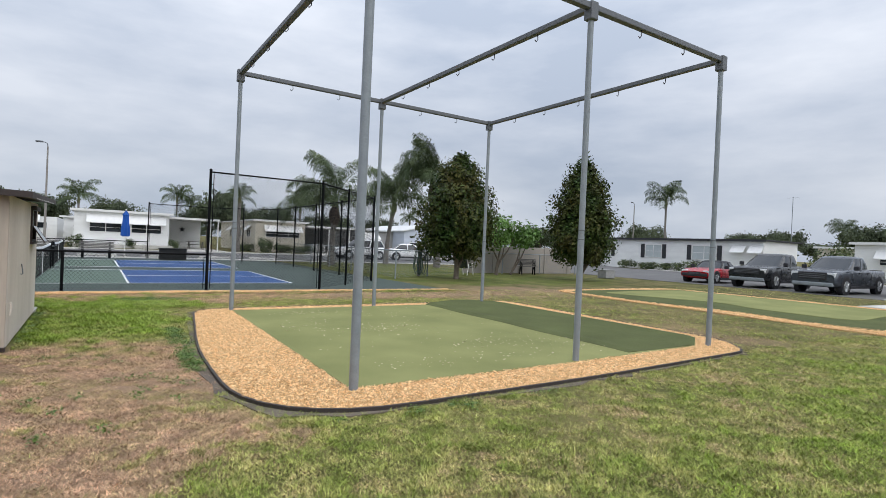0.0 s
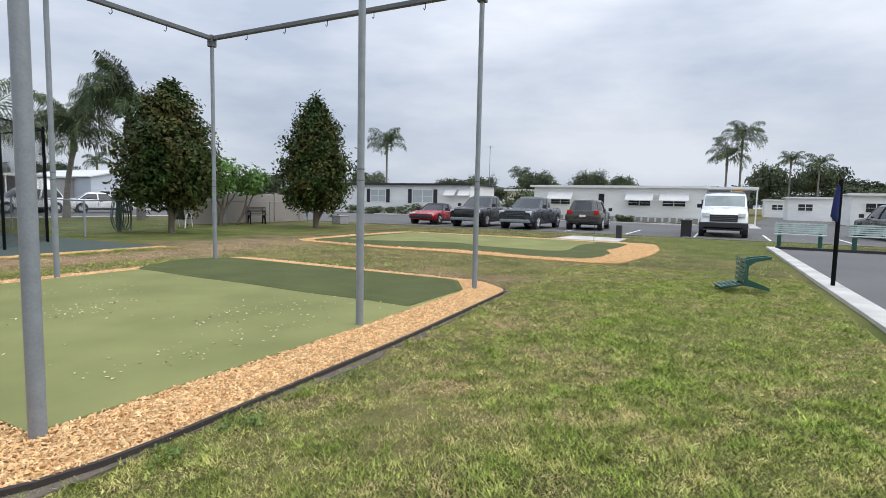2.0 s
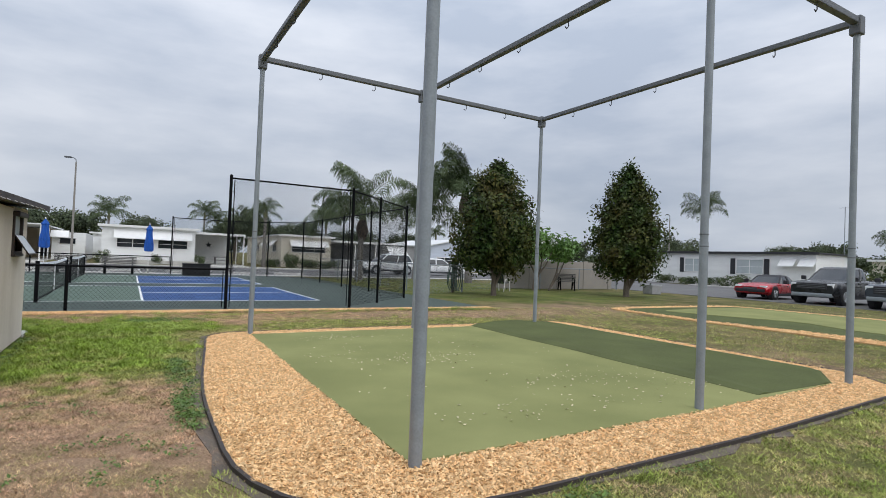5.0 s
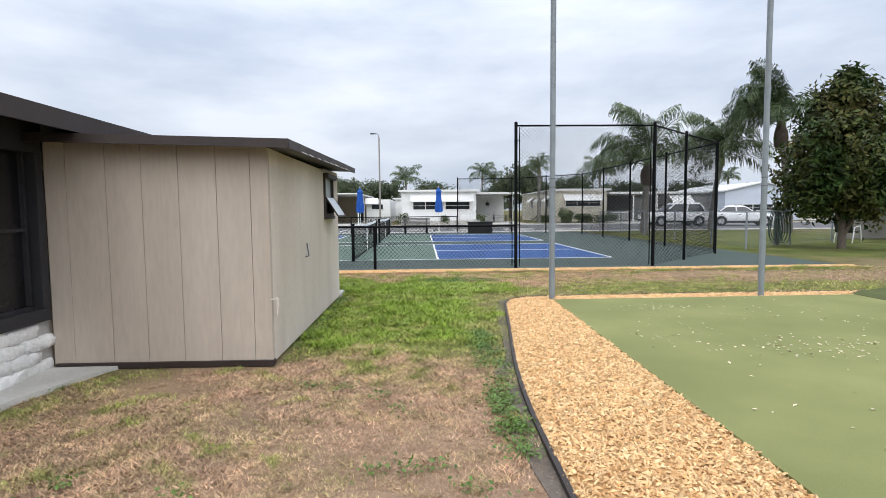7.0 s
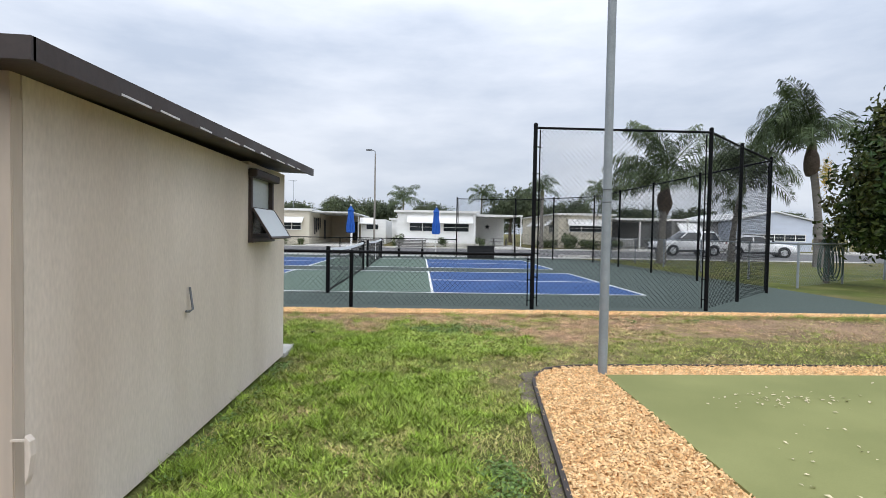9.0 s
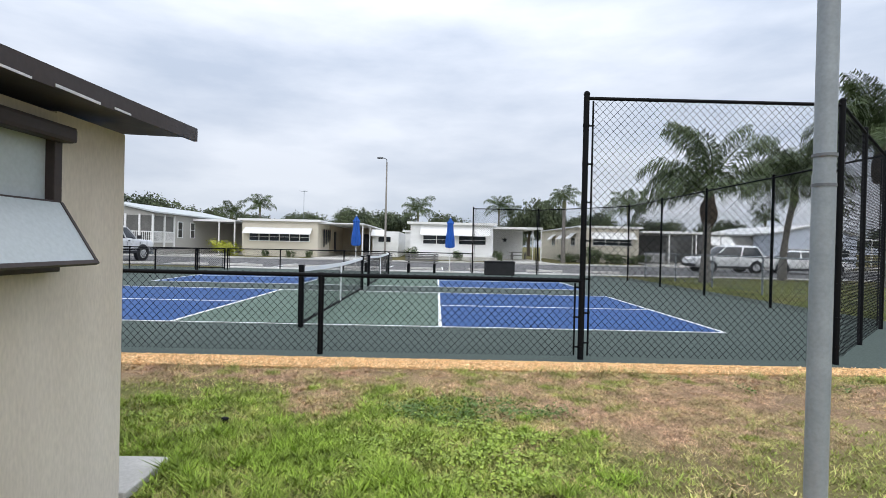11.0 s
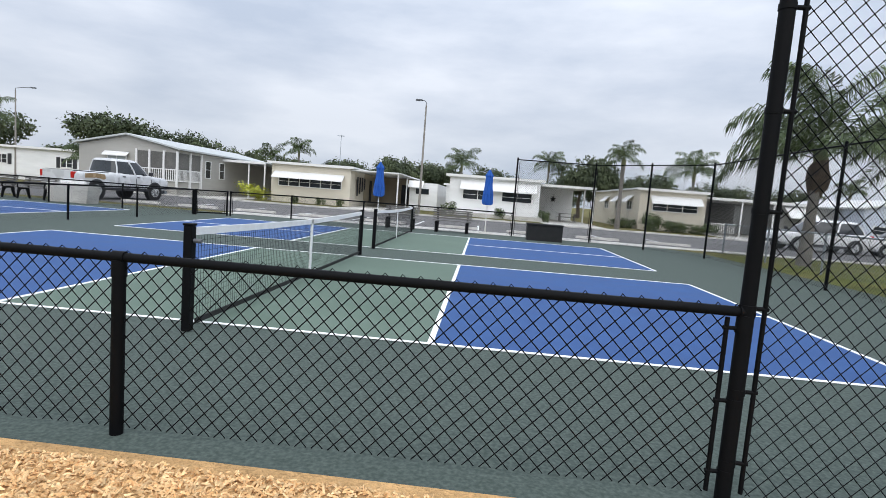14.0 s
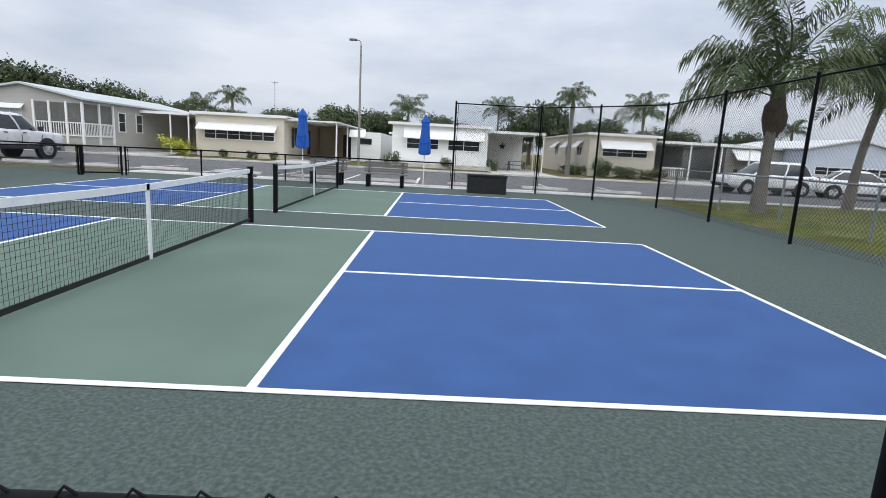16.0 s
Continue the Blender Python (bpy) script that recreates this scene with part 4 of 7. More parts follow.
box(bm, 6.7, -6.6, -0.02, 10.8, 12, 0.02)
part("driveway", bm, "concrete", b)
bm = bmesh.new()
box(bm, 10.6, 6.5, 0, 13.2, 18.0, 2.55)
ut = part("utility_room", bm, "white_wall", b)
awning(b, "-y", 10.5, 11.9, 2.1, 2.7, 6.5, 0.6)
bm = bmesh.new()
box(bm, 11.2, 6.44, 1.5, 12.4, 6.5, 2.0)
part("window", bm, "window_glass", b)

# house C: white single-wide with carport and metal star
c = home(-1.75, 58.5, 7.4, 18, 3.2, "white_wall", "white single-wide mobile home with two awnings and dark windows", base=0.5)
window_on(c, "-y", 1.1, 3.6, 1.35, 2.2, 0.0, 2)
window_on(c, "-y", 4.3, 6.8, 1.35, 2.2, 0.0, 2)
awning(c, "-y", 0.9, 7.1, 2.2, 2.95, 0.0, 0.65)
carport(c, 7.4, 11.9, 0.1, 9.0, 2.95, ((11.8, 0.3), (11.8, 4.5)), True)
bm = bmesh.new()
box(bm, 7.42, 0.5, 0.0, 7.47, 1.5, 2.9)
part("lattice_panel", bm, "shade", c)
bm = bmesh.new()
for k in range(5):
    ang = math.pi / 2 + k * 2 * math.pi / 5
    p = Vector((9.6, 8.86, 2.0))
    tip, l_, r_ = [p + Vector((math.cos(ang + d) * rr, 0, math.sin(ang + d) * rr)) for d, rr in ((0, 0.36), (0.63, 0.15), (-0.63, 0.15))]
    vs = [bm.verts.new(v) for v in (p, l_, tip, r_, p + Vector((0, -0.05, 0)))]
    for f in ((4, 1, 2), (4, 2, 3)):
        bm.faces.new([vs[i] for i in f])
part("metal_star", bm, "dark_trim", c, "dark metal star ornament")
bm = bmesh.new()
box(bm, -0.2, -1.6, 0, 7.6, -0.05, 0.3)
part("planter_kerb", bm, "concrete", c)

# house D: cream home with awnings on its side and a flat carport
d = home(13.6, 58.5, 5.2, 18, 3.2, "cream_wall", "cream mobile home with side awnings and a deep flat carport", base=0.5)
window_on(d, "-y", 1.0, 4.6, 1.55, 2.3, 0.0, 3)
awning(d, "-y", 0.8, 4.8, 2.2, 2.8, 0.0, 0.7)
for y in (2.0, 6.0, 10.5):
    window_on(d, "-x", y, y + 1.6, 1.5, 2.3, 0.0, 2)
    awning(d, "-x", y - 0.15, y + 1.75, 2.2, 2.75, 0.0, 0.6)
carport(d, 5.2, 12.3, -1.0, 10, 2.85, ((7.6, -0.8), (10.0, -0.8), (12.2, -0.8), (12.2, 4.5)), True, "shade")
bm = bmesh.new()
box(bm, 5.4, -0.9, 0.9, 7.2, -0.84, 1.0)
for k in range(12):
    box(bm, 5.42 + 0.155 * k, -0.89, 0.2, 5.46 + 0.155 * k, -0.85, 0.9)
part("railing", bm, "white_paint", d)

# house E: pale blue gable house
e = home(31.8, 60.0, 8.0, 14, 3.0, "blue_wall", "pale blue gabled home with a row of low windows", "roof_white", 0.9, 0.5)
window_on(e, "-y", 0.8, 7.3, 1.0, 1.7, 0.0, 6)
carport(e, 8.0, 13.0, 1.0, 10, 2.7, ((12.8, 1.2), (10.4, 1.2)), True, "shade")
bm = bmesh.new()
box(bm, -5.0, 3.0, 0, 0.0, 12, 2.9)
wing = part("side_wing", bm, "shade", e)
awning(e, "-y", -4.6, -2.2, 1.9, 2.8, 3.0, 1.2)
bm = bmesh.new()
box(bm, -5.3, 2.7, 2.9, 0.0, 12, 3.02)
part("wing_roof", bm, "roof_grey", e)

# more homes further along both streets
f = home(-62.0, 56.0, 15.0, 7, 3.0, "cream_wall", "cream mobile home with a white railed veranda", base=0.5)
# flat dark panel on the wall, coloured as the veranda's shaded inside
bm = bmesh.new()
box(bm, 0.5, -0.05, 1.0, 11.0, 0.0, 2.8)
part("veranda_opening", bm, "inner_shade", f)
for k in range(5):
    bm = bmesh.new()
    box(bm, 0.5 + 2.6 * k, -0.15, 0, 0.62 + 2.6 * k, -0.03, 3.0)
    part("veranda_post", bm, "white_paint", f)
bm = bmesh.new()
box(bm, 0.5, -0.14, 1.0, 11.0, -0.08, 1.08)
for k in range(52):
    box(bm, 0.55 + 0.2 * k, -0.13, 0.3, 0.62 + 0.2 * k, -0.09, 1.0)
part("veranda_railing", bm, "white_paint", f)
g = home(-47.0, 62.0, 13.0, 8, 3.0, "white_wall", "white mobile home with dark shutters", base=0.5)
for x in (2.0, 8.5):
    window_on(g, "-y", x, x + 1.2, 1.4, 2.3, 0.0, 2)
    for s in (-0.4, 1.25):
        bm = bmesh.new()
        box(bm, x + s, -0.05, 1.35, x + s + 0.35, 0.0, 2.35)
        part("shutter", bm, "dark_trim", g)
g2 = home(-3.4, 78.0, 6.0, 12, 2.9, "white_wall", "white mobile home behind the front row", base=0.5)
window_on(g2, "-y", 1.0, 3.5, 1.3, 2.2, 0.0, 2)

# side street, facing the parking lot
h = home(0, 0, 14.8, 6.0, 3.0, "white_wall", "long white mobile home with small awnings", base=0.45, rz=-90)
h.matrix_world = pose(50.0, 19.6, 0, 0, 0, -90)
for x in (1.6, 8.6, 11.4):
    window_on(h, "-y", x, x + 1.9, 1.35, 1.95, 0.0, 2)
    awning(h, "-y", x - 0.2, x + 2.1, 1.9, 2.5, 0.0, 0.6)
window_on(h, "-y", 6.05, 6.55, 1.5, 2.4, 0.0, 1, frame_m="dark_trim")
bm = bmesh.new()
for k in range(25):
    box(bm, 0.2 + 0.57 * k, -0.03, 0.05, 0.6 + 0.57 * k, 0.0, 0.4)
tagged(part("skirting_vents", bm, "shade", h), kind="stuff")
carport(h, 14.8, 18.5, -0.6, 5.5, 2.95, ((18.4, -0.5), (16.6, -0.5)), True, "shade")
k_ = home(0, 0, 19.0, 6.0, 3.0, "white_wall", "white mobile home with black eaves and dark shutters", "dark_trim", base=0.5, eave="dark_trim")
k_.matrix_world = pose(47.0, 44.0, 0, 0, 0, -90)
for x, w in ((1.6, 1.6), (7.5, 1.9), (12.6, 2.4)):
    window_on(k_, "-y", x, x + w, 1.2, 2.5, 0.0, 2, "frosted")
    for s in (-0.5, w + 0.05):
        bm = bmesh.new()
        box(bm, x + s, -0.05, 1.15, x + s + 0.42, 0.0, 2.55)
        part("shutter", bm, "dark_trim", k_)
for x in (16.4, 17.9):
    awning(k_, "-y", x, x + 1.2, 2.0, 2.6, 0.0, 0.6)
m_ = home(0, 0, 12.0, 6.0, 2.9, "cream_wall", "cream mobile home beyond the parking lot", base=0.5)
m_.matrix_world = pose(62.0, 27.0, 0, 0, 0, -90)
for x, y, w, lab in ((60, -6.6, 9.0, "pale green mobile home far down the side street"), (80, -3.6, 4.6, "white mobile home with a dark carport on the side street"), (104, -2.4, 4.0, "small pale home at the street's end")):
    q = home(0, 0, w, 6.0, 2.8, "white_wall", lab, base=0.4)
    q.matrix_world = pose(x, y, 0, 0, 0, -90)
    window_on(q, "-y", 1.0, 2.6, 1.2, 2.1, 0.0, 2)
    carport(q, w, w + 4.0, 0.2, 5.0, 2.6, ((w + 3.9, 0.4), (w + 2.0, 0.4)), True, "shade")

# tan block wall behind the trees
pw = thing("privacy_wall", pose(14.6, 26.2, 0), "tan block garden wall with capped piers behind shrubs", "wall")
bm = bmesh.new()
box(bm, 2.4, -0.1, 0, 10.5, 0.1, 1.55, 0.01)
part("wall_panel", bm, "privacy_wall", pw)
for k in range(5):
    bm = bmesh.new()
    box(bm, 2.4 + 2.0 * k, -0.15, 0, 2.7 + 2.0 * k, -0.1, 1.6)
    part("pier", bm, "privacy_wall", pw)
bm = bmesh.new()
box(bm, 10.3, 0.1, 0, 10.5, 6.0, 1.2)
part("wall_return", bm, "privacy_wall", pw)


# ---- trees and palms ----
def leaf_mesh(name, pos, nrm, size, material, aspect=0.45, rng=None):
    """Many small leaves, each a folded pair of triangles, at pos and facing about nrm."""
    n = len(pos)
    t = rng.normal(size=(n, 3))
    nrm = nrm + 0.7 * rng.normal(size=(n, 3))
    nrm /= np.linalg.norm(nrm, axis=1, keepdims=True)
    t -= nrm * (t * nrm).sum(1, keepdims=True)
    t /= np.linalg.norm(t, axis=1, keepdims=True) + 1e-9
    s = np.cross(nrm, t)
    ln = (size * rng.uniform(0.6, 1.3, n))[:, None]
    w = ln * aspect
    v = np.stack([pos - t * ln * 0.5, pos + s * w * 0.5 + nrm * ln * 0.08, pos + t * ln * 0.5, pos - s * w * 0.5 + nrm * ln * 0.08], 1).reshape(-1, 3)
    k = np.arange(n)[:, None] * 4
    f = np.concatenate([k + np.array([[0, 1, 2]]), k + np.array([[0, 2, 3]])])
    me = bpy.data.meshes.new(name)
    me.from_pydata(v.tolist(), [], f.tolist())
    me.materials.append(M[material])
    return me


def clumps(lobes, n, rng, hollow=0.55, cl=0.13):
    """Leaf places on the outer part of a set of lobes (x, y, z, rx, ry, rz), gathered in twigs."""
    lobes = np.array(lobes, float)
    wgt = (lobes[:, 3] * lobes[:, 4] * lobes[:, 5]) ** (2 / 3)
    per = 14
    m = max(1, n // per)
    pick = rng.choice(len(lobes), m, p=wgt / wgt.sum())
    d = rng.normal(size=(m, 3))
    d /= np.linalg.norm(d, axis=1, keepdims=True)
    r = rng.uniform(hollow, 1.06, m)[:, None]
    c = lobes[pick, :3] + d * r * lobes[pick, 3:6]
    pos = np.repeat(c, per, 0) + rng.normal(size=(m * per, 3)) * cl
    return pos, np.repeat(d, per, 0) + np.array([0, 0, 0.35])


def broad_tree(name, x, y, lobes, trunk, n, size, material, label, seed, cl=0.13, limbs=None, category="tree", aspect=0.48, hollow=0.35):
    rng = np.random.default_rng(seed)
    t = thing(name, pose(x, y, 0), label, category)
    bm = bmesh.new()
    (h, r0, r1), lean = trunk
    tube(bm, [(0, 0, -0.03), (lean * 0.3, 0.02, h * 0.3), (lean, 0, h)], [r0 * 1.25, r0, r1], 9)
    tr = part("trunk", bm, "bark", t)
    for a, b in limbs or []:
        bm = bmesh.new()
        a, b = Vector(a), Vector(b)
        mid = (a + b) / 2 + Vector((0.05, -0.04, -0.06))
        tube(bm, [a, mid, b], [r1 * 0.9, r1 * 0.6, r1 * 0.25], 7)
        part("limb", bm, "bark", t)
    pos, nr = clumps(lobes, n, rng, hollow, cl)
    cr = new("crown", leaf_mesh("crown", pos, nr, size, material, aspect, rng))
    cr.parent = t
    return t


def cone_lobes(h0, h1, r, seed, k=26):
    """An upright oval crown from stacked lobes with an uneven outline."""
    rng = np.random.default_rng(seed)
    out = []
    for i in range(k):
        f = i / (k - 1)
        z = h0 + (h1 - h0) * f
        rad = r * (0.72 + 0.28 * min(1.0, f / 0.22)) * (1.0 - f ** 1.8) ** 0.72 + 0.1
        a = i * 2.4
        off = rad * rng.uniform(0.35, 0.62)
        s = rad * rng.uniform(0.5, 0.66) + 0.12
        out.append((math.cos(a) * off, math.sin(a) * off, z, s, s, s * 0.9))
        out.append((0, 0, z, rad * 0.55 + 0.05, rad * 0.55 + 0.05, 0.4))
    return out


broad_tree("magnolia_tree", 13.2, 21.3, cone_lobes(1.45, 5.2, 1.72, 3), ((2.2, 0.10, 0.07), 0.05), 42000, 0.18, "magnolia", "dense dark magnolia tree with rust-backed leaves on the lawn", 5,
           limbs=[((0.02, 0, 0.35), (-0.35, 0.1, 1.6)), ((0.02, 0, 0.4), (0.4, -0.15, 1.7)), ((0.0, 0, 0.5), (0.1, 0.35, 1.8)), ((0, 0, 0.3), (0.2, -0.3, 1.5))])
broad_tree("magnolia_tree", 20.3, 20.65, cone_lobes(1.3, 5.85, 1.62, 11), ((2.2, 0.12, 0.08), 0.05), 42000, 0.18, "magnolia", "tall tapering dark magnolia tree on the lawn", 9,
           limbs=[((0.02, 0, 0.3), (-0.4, 0.1, 1.6)), ((0.02, 0, 0.4), (0.45, -0.15, 1.6)), ((0.0, 0, 0.5), (0.1, 0.35, 1.8)), ((0, 0, 0.2), (0.35, -0.3, 1.4))])
pl = [(-0.9, 0, 2.2, 0.6, 0.6, 0.45), (0.2, 0.1, 2.6, 0.75, 0.7, 0.5), (1.1, 0, 2.3, 0.6, 0.6, 0.5), (-0.2, -0.3, 2.0, 0.6, 0.5, 0.4), (1.9, 0.2, 2.0, 0.7, 0.6, 0.5), (2.6, 0.3, 2.3, 0.6, 0.6, 0.45)]
broad_tree("plumeria_tree", 18.1, 24.6, pl, ((0.9, 0.09, 0.06), 0.1), 2600, 0.26, "plumeria", "spreading light green plumeria tree with white blossom", 21, cl=0.16, hollow=0.3,
           limbs=[((0.08, 0, 0.8), (-0.8, 0, 2.0)), ((0.08, 0, 0.8), (0.3, 0.1, 2.3)), ((0.08, 0, 0.6), (1.2, 0, 2.1)), ((0.1, 0, 0.4), (0.7, 0.2, 1.9)), ((1.0, 0, 0), (1.9, 0.2, 1.8)), ((1.0, 0, 0), (2.5, 0.2, 2.1))], aspect=0.4)
rng = np.random.default_rng(4)
pos, nr = clumps([(18.1 + a, 24.5 + b, c + 0.1, d, e_, f_) for a, b, c, d, e_, f_ in pl[:2]], 260, rng, 0.95, 0.1)
bl = new("plumeria_blossom", leaf_mesh("blossom", pos, nr, 0.09, "tape", 0.9, rng))
tagged(bl, "white plumeria blossom on the branch tips", "blossom", kind="stuff")


def frond_mesh(name, L, droop, lift, nleaf, ll, seed, material="palm_leaf"):
    """A feather frond that arches out along +x and hangs."""
    rng = np.random.default_rng(seed)
    verts, faces = [], []
    K = 12
    ang, p, pts, dirs = lift, np.zeros(3), [], []
    for i in range(K + 1):
        pts.append(p.copy())
        d = np.array([math.cos(ang), 0, math.sin(ang)])
        dirs.append(d)
        p = p + d * L / K
        ang -= droop / K * (0.5 + 1.1 * i / K)
    for i in range(K):
        w0, w1 = 0.045 * (1 - i / K) + 0.008, 0.045 * (1 - (i + 1) / K) + 0.008
        k = len(verts)
        for q, w in ((pts[i], w0), (pts[i + 1], w1)):
            verts += [(q + np.array([0, w, 0])).tolist(), (q + np.array([0, -w, 0])).tolist(), (q + np.array([0, 0, w * 0.8])).tolist()]
        faces += [(k, k + 3, k + 5, k + 2), (k + 2, k + 5, k + 4, k + 1), (k + 1, k + 4, k + 3, k)]
    for i in range(nleaf):
        f = 0.12 + 0.88 * (i + rng.uniform(-0.4, 0.4)) / nleaf
        f = min(max(f, 0), 0.999)
        j = int(f * K)
        q = pts[j] + (pts[j + 1] - pts[j]) * (f * K - j)
        d = dirs[j]
        for s in (-1, 1):
            le = ll * (0.55 + 0.9 * math.sin(math.pi * min(1, f * 0.85 + 0.12))) * rng.uniform(0.8, 1.15)
            out = np.array([d[0] * 0.5, s * rng.uniform(0.55, 0.95), d[2] * 0.5 + rng.uniform(-0.35, 0.3)])
            out /= np.linalg.norm(out)
            m1 = q + out * le * 0.5
            tip = m1 + (out * 0.55 + np.array([0, 0, -0.75])) * le * 0.5
            w = d * 0.019
            k = len(verts)
            verts += [q.tolist(), (m1 + w).tolist(), (m1 - w).tolist(), tip.tolist()]
            faces += [(k, k + 1, k + 2), (k + 1, k + 3, k + 2)]
    me = bpy.data.meshes.new(name)
    me.from_pydata(verts, [], faces)
    me.materials.append(M[material])
    return me


FRONDS = [frond_mesh("frond", 1.0 * 3.0, dr, li, 84, 0.74, 30 + i) for i, (dr, li) in enumerate(((2.2, 1.2), (2.4, 0.85), (1.7, 1.42), (1.9, 0.4), (3.3, 1.25), (2.7, 1.5), (1.5, 1.62)))]


def palm(x, y, crown, label, seed, r=0.2, scale=1.0, n=18, bend=(0.0, 0.0), sheath=True, wind=0.0, flower=False, fronds=None, boots=False):
    rng = random.Random(seed)
    t = thing("queen_palm", pose(x, y, 0), label, "palm tree", "palms")
    bm = bmesh.new()
    pts, rad = [], []
    for k in range(9):
        f = k / 8
        pts.append((bend[0] * f * f, bend[1] * f * f, -0.03 + crown * f))
        rad.append(r * (1.25 - 0.45 * min(1, f * 2.2) + (0.18 if f > 0.9 else 0)) * (1 + 0.04 * (k % 2)))
    tube(bm, pts, rad, 12)
    part("trunk", bm, "palm_bark", t)
    top = Vector(pts[-1])
    bm = bmesh.new()
    tube(bm, [top + Vector((0, 0, -0.15)), top + Vector((0, 0, 0.35 * scale)), top + Vector((0, 0, 0.9 * scale))], [r * 1.1, r * 1.05, r * 0.35], 10)
    part("crownshaft", bm, "palm_sheath", t)
    if boots:
        bm = bmesh.new()
        tube(bm, [top + Vector((0, 0, z)) for z in (-0.85, -0.6, -0.3, 0.05, 0.35)], [r * 0.85, r * 1.5, r * 1.75, r * 1.5, r * 0.9], 12)
        for v in bm.verts:
            v.co += Vector((rng.uniform(-0.05, 0.05), rng.uniform(-0.05, 0.05), rng.uniform(-0.05, 0.05)))
        part("leaf_bases", bm, "boots", t, "bulge of old brown leaf bases")
    for q, (az, kind) in enumerate(fronds or []):
        s = scale * rng.uniform(0.88, 1.12)
        m = Matrix.Translation(top + Vector((0, 0, (0.25 + 0.35 * (kind in (2, 5, 6))) * scale))) @ pose(0, 0, 0, rng.uniform(-22, 22), 0, az + rng.uniform(-8, 8)) @ Matrix.Diagonal((s, s, s, 1))
        piece("frond", FRONDS[kind], t, m)
    for k in range(0 if fronds else n):
        f = k / n
        a = k * 137.5 + rng.uniform(-14, 14)
        me = FRONDS[2] if f < 0.25 else FRONDS[0] if f < 0.55 else FRONDS[1] if f < 0.85 else FRONDS[3]
        if wind:
            me = FRONDS[2] if f < 0.36 else FRONDS[5] if f < 0.58 else FRONDS[4] if f < 0.85 else FRONDS[1]
        s = scale * rng.uniform(0.85, 1.1)
        wv = math.radians(a)
        m = Matrix.Translation(top + Vector((0, 0, (0.75 - 0.5 * f) * scale))) @ pose(0, 0, 0, rng.uniform(-25, 25), 0, a - wind * math.sin(wv)) @ Matrix.Diagonal((s, s, s, 1))
        piece("frond", me, t, m)
    if flower:
        rg = np.random.default_rng(seed)
        q = rg.normal(size=(900, 3)) * np.array([0.13, 0.13, 0.33]) + np.array([top.x + 0.42, top.y - 0.4, top.z - 0.85])
        ob = new("flower_stalk", leaf_mesh("flower_stalk", q, rg.normal(size=(900, 3)), 0.1, "yellow_fruit", 0.3, rg))
        ob.parent = t
        tagged(ob, "hanging yellow flower stalk")
    return t


LEE = [(150, 6), (180, 6), (125, 6), (205, 2), (160, 0), (135, 0), (190, 0), (215, 1), (115, 1), (165, 1), (148, 3), (-15, 6), (5, 2), (-30, 0), (-15, 1), (60, 2), (255, 1), (-75, 1)]
palm(12.05, 33.2, 3.25, "stout queen palm with drooping windblown fronds by the fence", 1, 0.2, 1.12, fronds=LEE, bend=(0.15, 0.1), boots=True)
palm(17.3, 36.2, 3.9, "queen palm with a slim leaning trunk near the street", 2, 0.17, 1.05, 22, (0.5, 0.0))
palm(18.9, 31.9, 5.1, "tall queen palm with a hanging yellow flower stalk", 3, 0.2, 1.12, fronds=[(az + 15, kd) for az, kd in LEE[:11]] + [(190, 4), (165, 4), (140, 4), (215, 5), (180, 5), (230, 4), (120, 5), (-20, 4), (40, 5), (-60, 4), (270, 4)], bend=(-0.45, 0.1), flower=True, boots=True)
palm(11.4, 56.0, 4.9, "slim palm on the verge before a cream home", 4, 0.17, 0.62, 15)
for i, (x, y, c, s, lab) in enumerate(((59, 42.6, 7.6, 1.2, "tall slim palm above the white home"), (75, 2.0, 9.0, 1.1, "tall palm with a full crown beyond the long white home"),
                                       (74, 3.5, 6.6, 1.1, "shorter palm beside a taller one"), (-29, 88, 4.4, 0.95, "distant palm behind the homes"),
                                       (-25, 88, 5.6, 0.9, "distant palm behind the homes"), (-2.2, 88, 5.2, 1.1, "distant palm behind the homes"), (10.0, 92, 6.4, 1.0, "distant palm behind the homes"),
                                       (12.0, 93, 5.6, 0.8, "distant palm behind the homes"), (21.9, 70, 5.0, 1.15, "distant palm behind the homes"), (-50, 66, 5.0, 1.2, "palm beside the white home with shutters"), (-33, 58, 2.0, 0.7, "low palm beside the greige home"),
                                       (106, -5.8, 8.4, 1.0, "distant palm down the side street"), (108, -10.0, 8.0, 1.0, "distant palm down the side street"), (103, 40, 6.2, 1.0, "distant palm behind the homes"), (46, 84, 5.2, 0.8, "distant palm behind the homes"))):
    palm(x, y, c, lab, 50 + i, 0.15, s, 13)

FAR, FAR_LOW = [], []
for sd in (1, 2, 3):
    rg = np.random.default_rng(sd)
    lobes = []
    for k in range(16):
        a, rr = rg.uniform(0, 6.28), rg.uniform(0.0, 0.62)
        z = rg.uniform(0.42, 0.86)
        s = rg.uniform(0.2, 0.36)
        lobes.append((math.cos(a) * rr, math.sin(a) * rr, z, s, s, s * 0.55))
    pos, nr = clumps(lobes, 8400, rg, 0.5, 0.04)
    FAR.append(leaf_mesh("crown", pos, nr, 0.047, "far_leaf", 0.75, rg))
    pos, nr = clumps(lobes, 4200, rg, 0.5, 0.045)
    FAR_LOW.append(leaf_mesh("crown", pos, nr, 0.07, "far_leaf", 0.75, rg))
bmt = bmesh.new()
tube(bmt, [(0, 0, -0.02), (0.02, 0, 0.3), (-0.02, 0.01, 0.6)], [0.05, 0.04, 0.02], 7)
far_trunk = mesh_of("trunk", bmt, "bark")


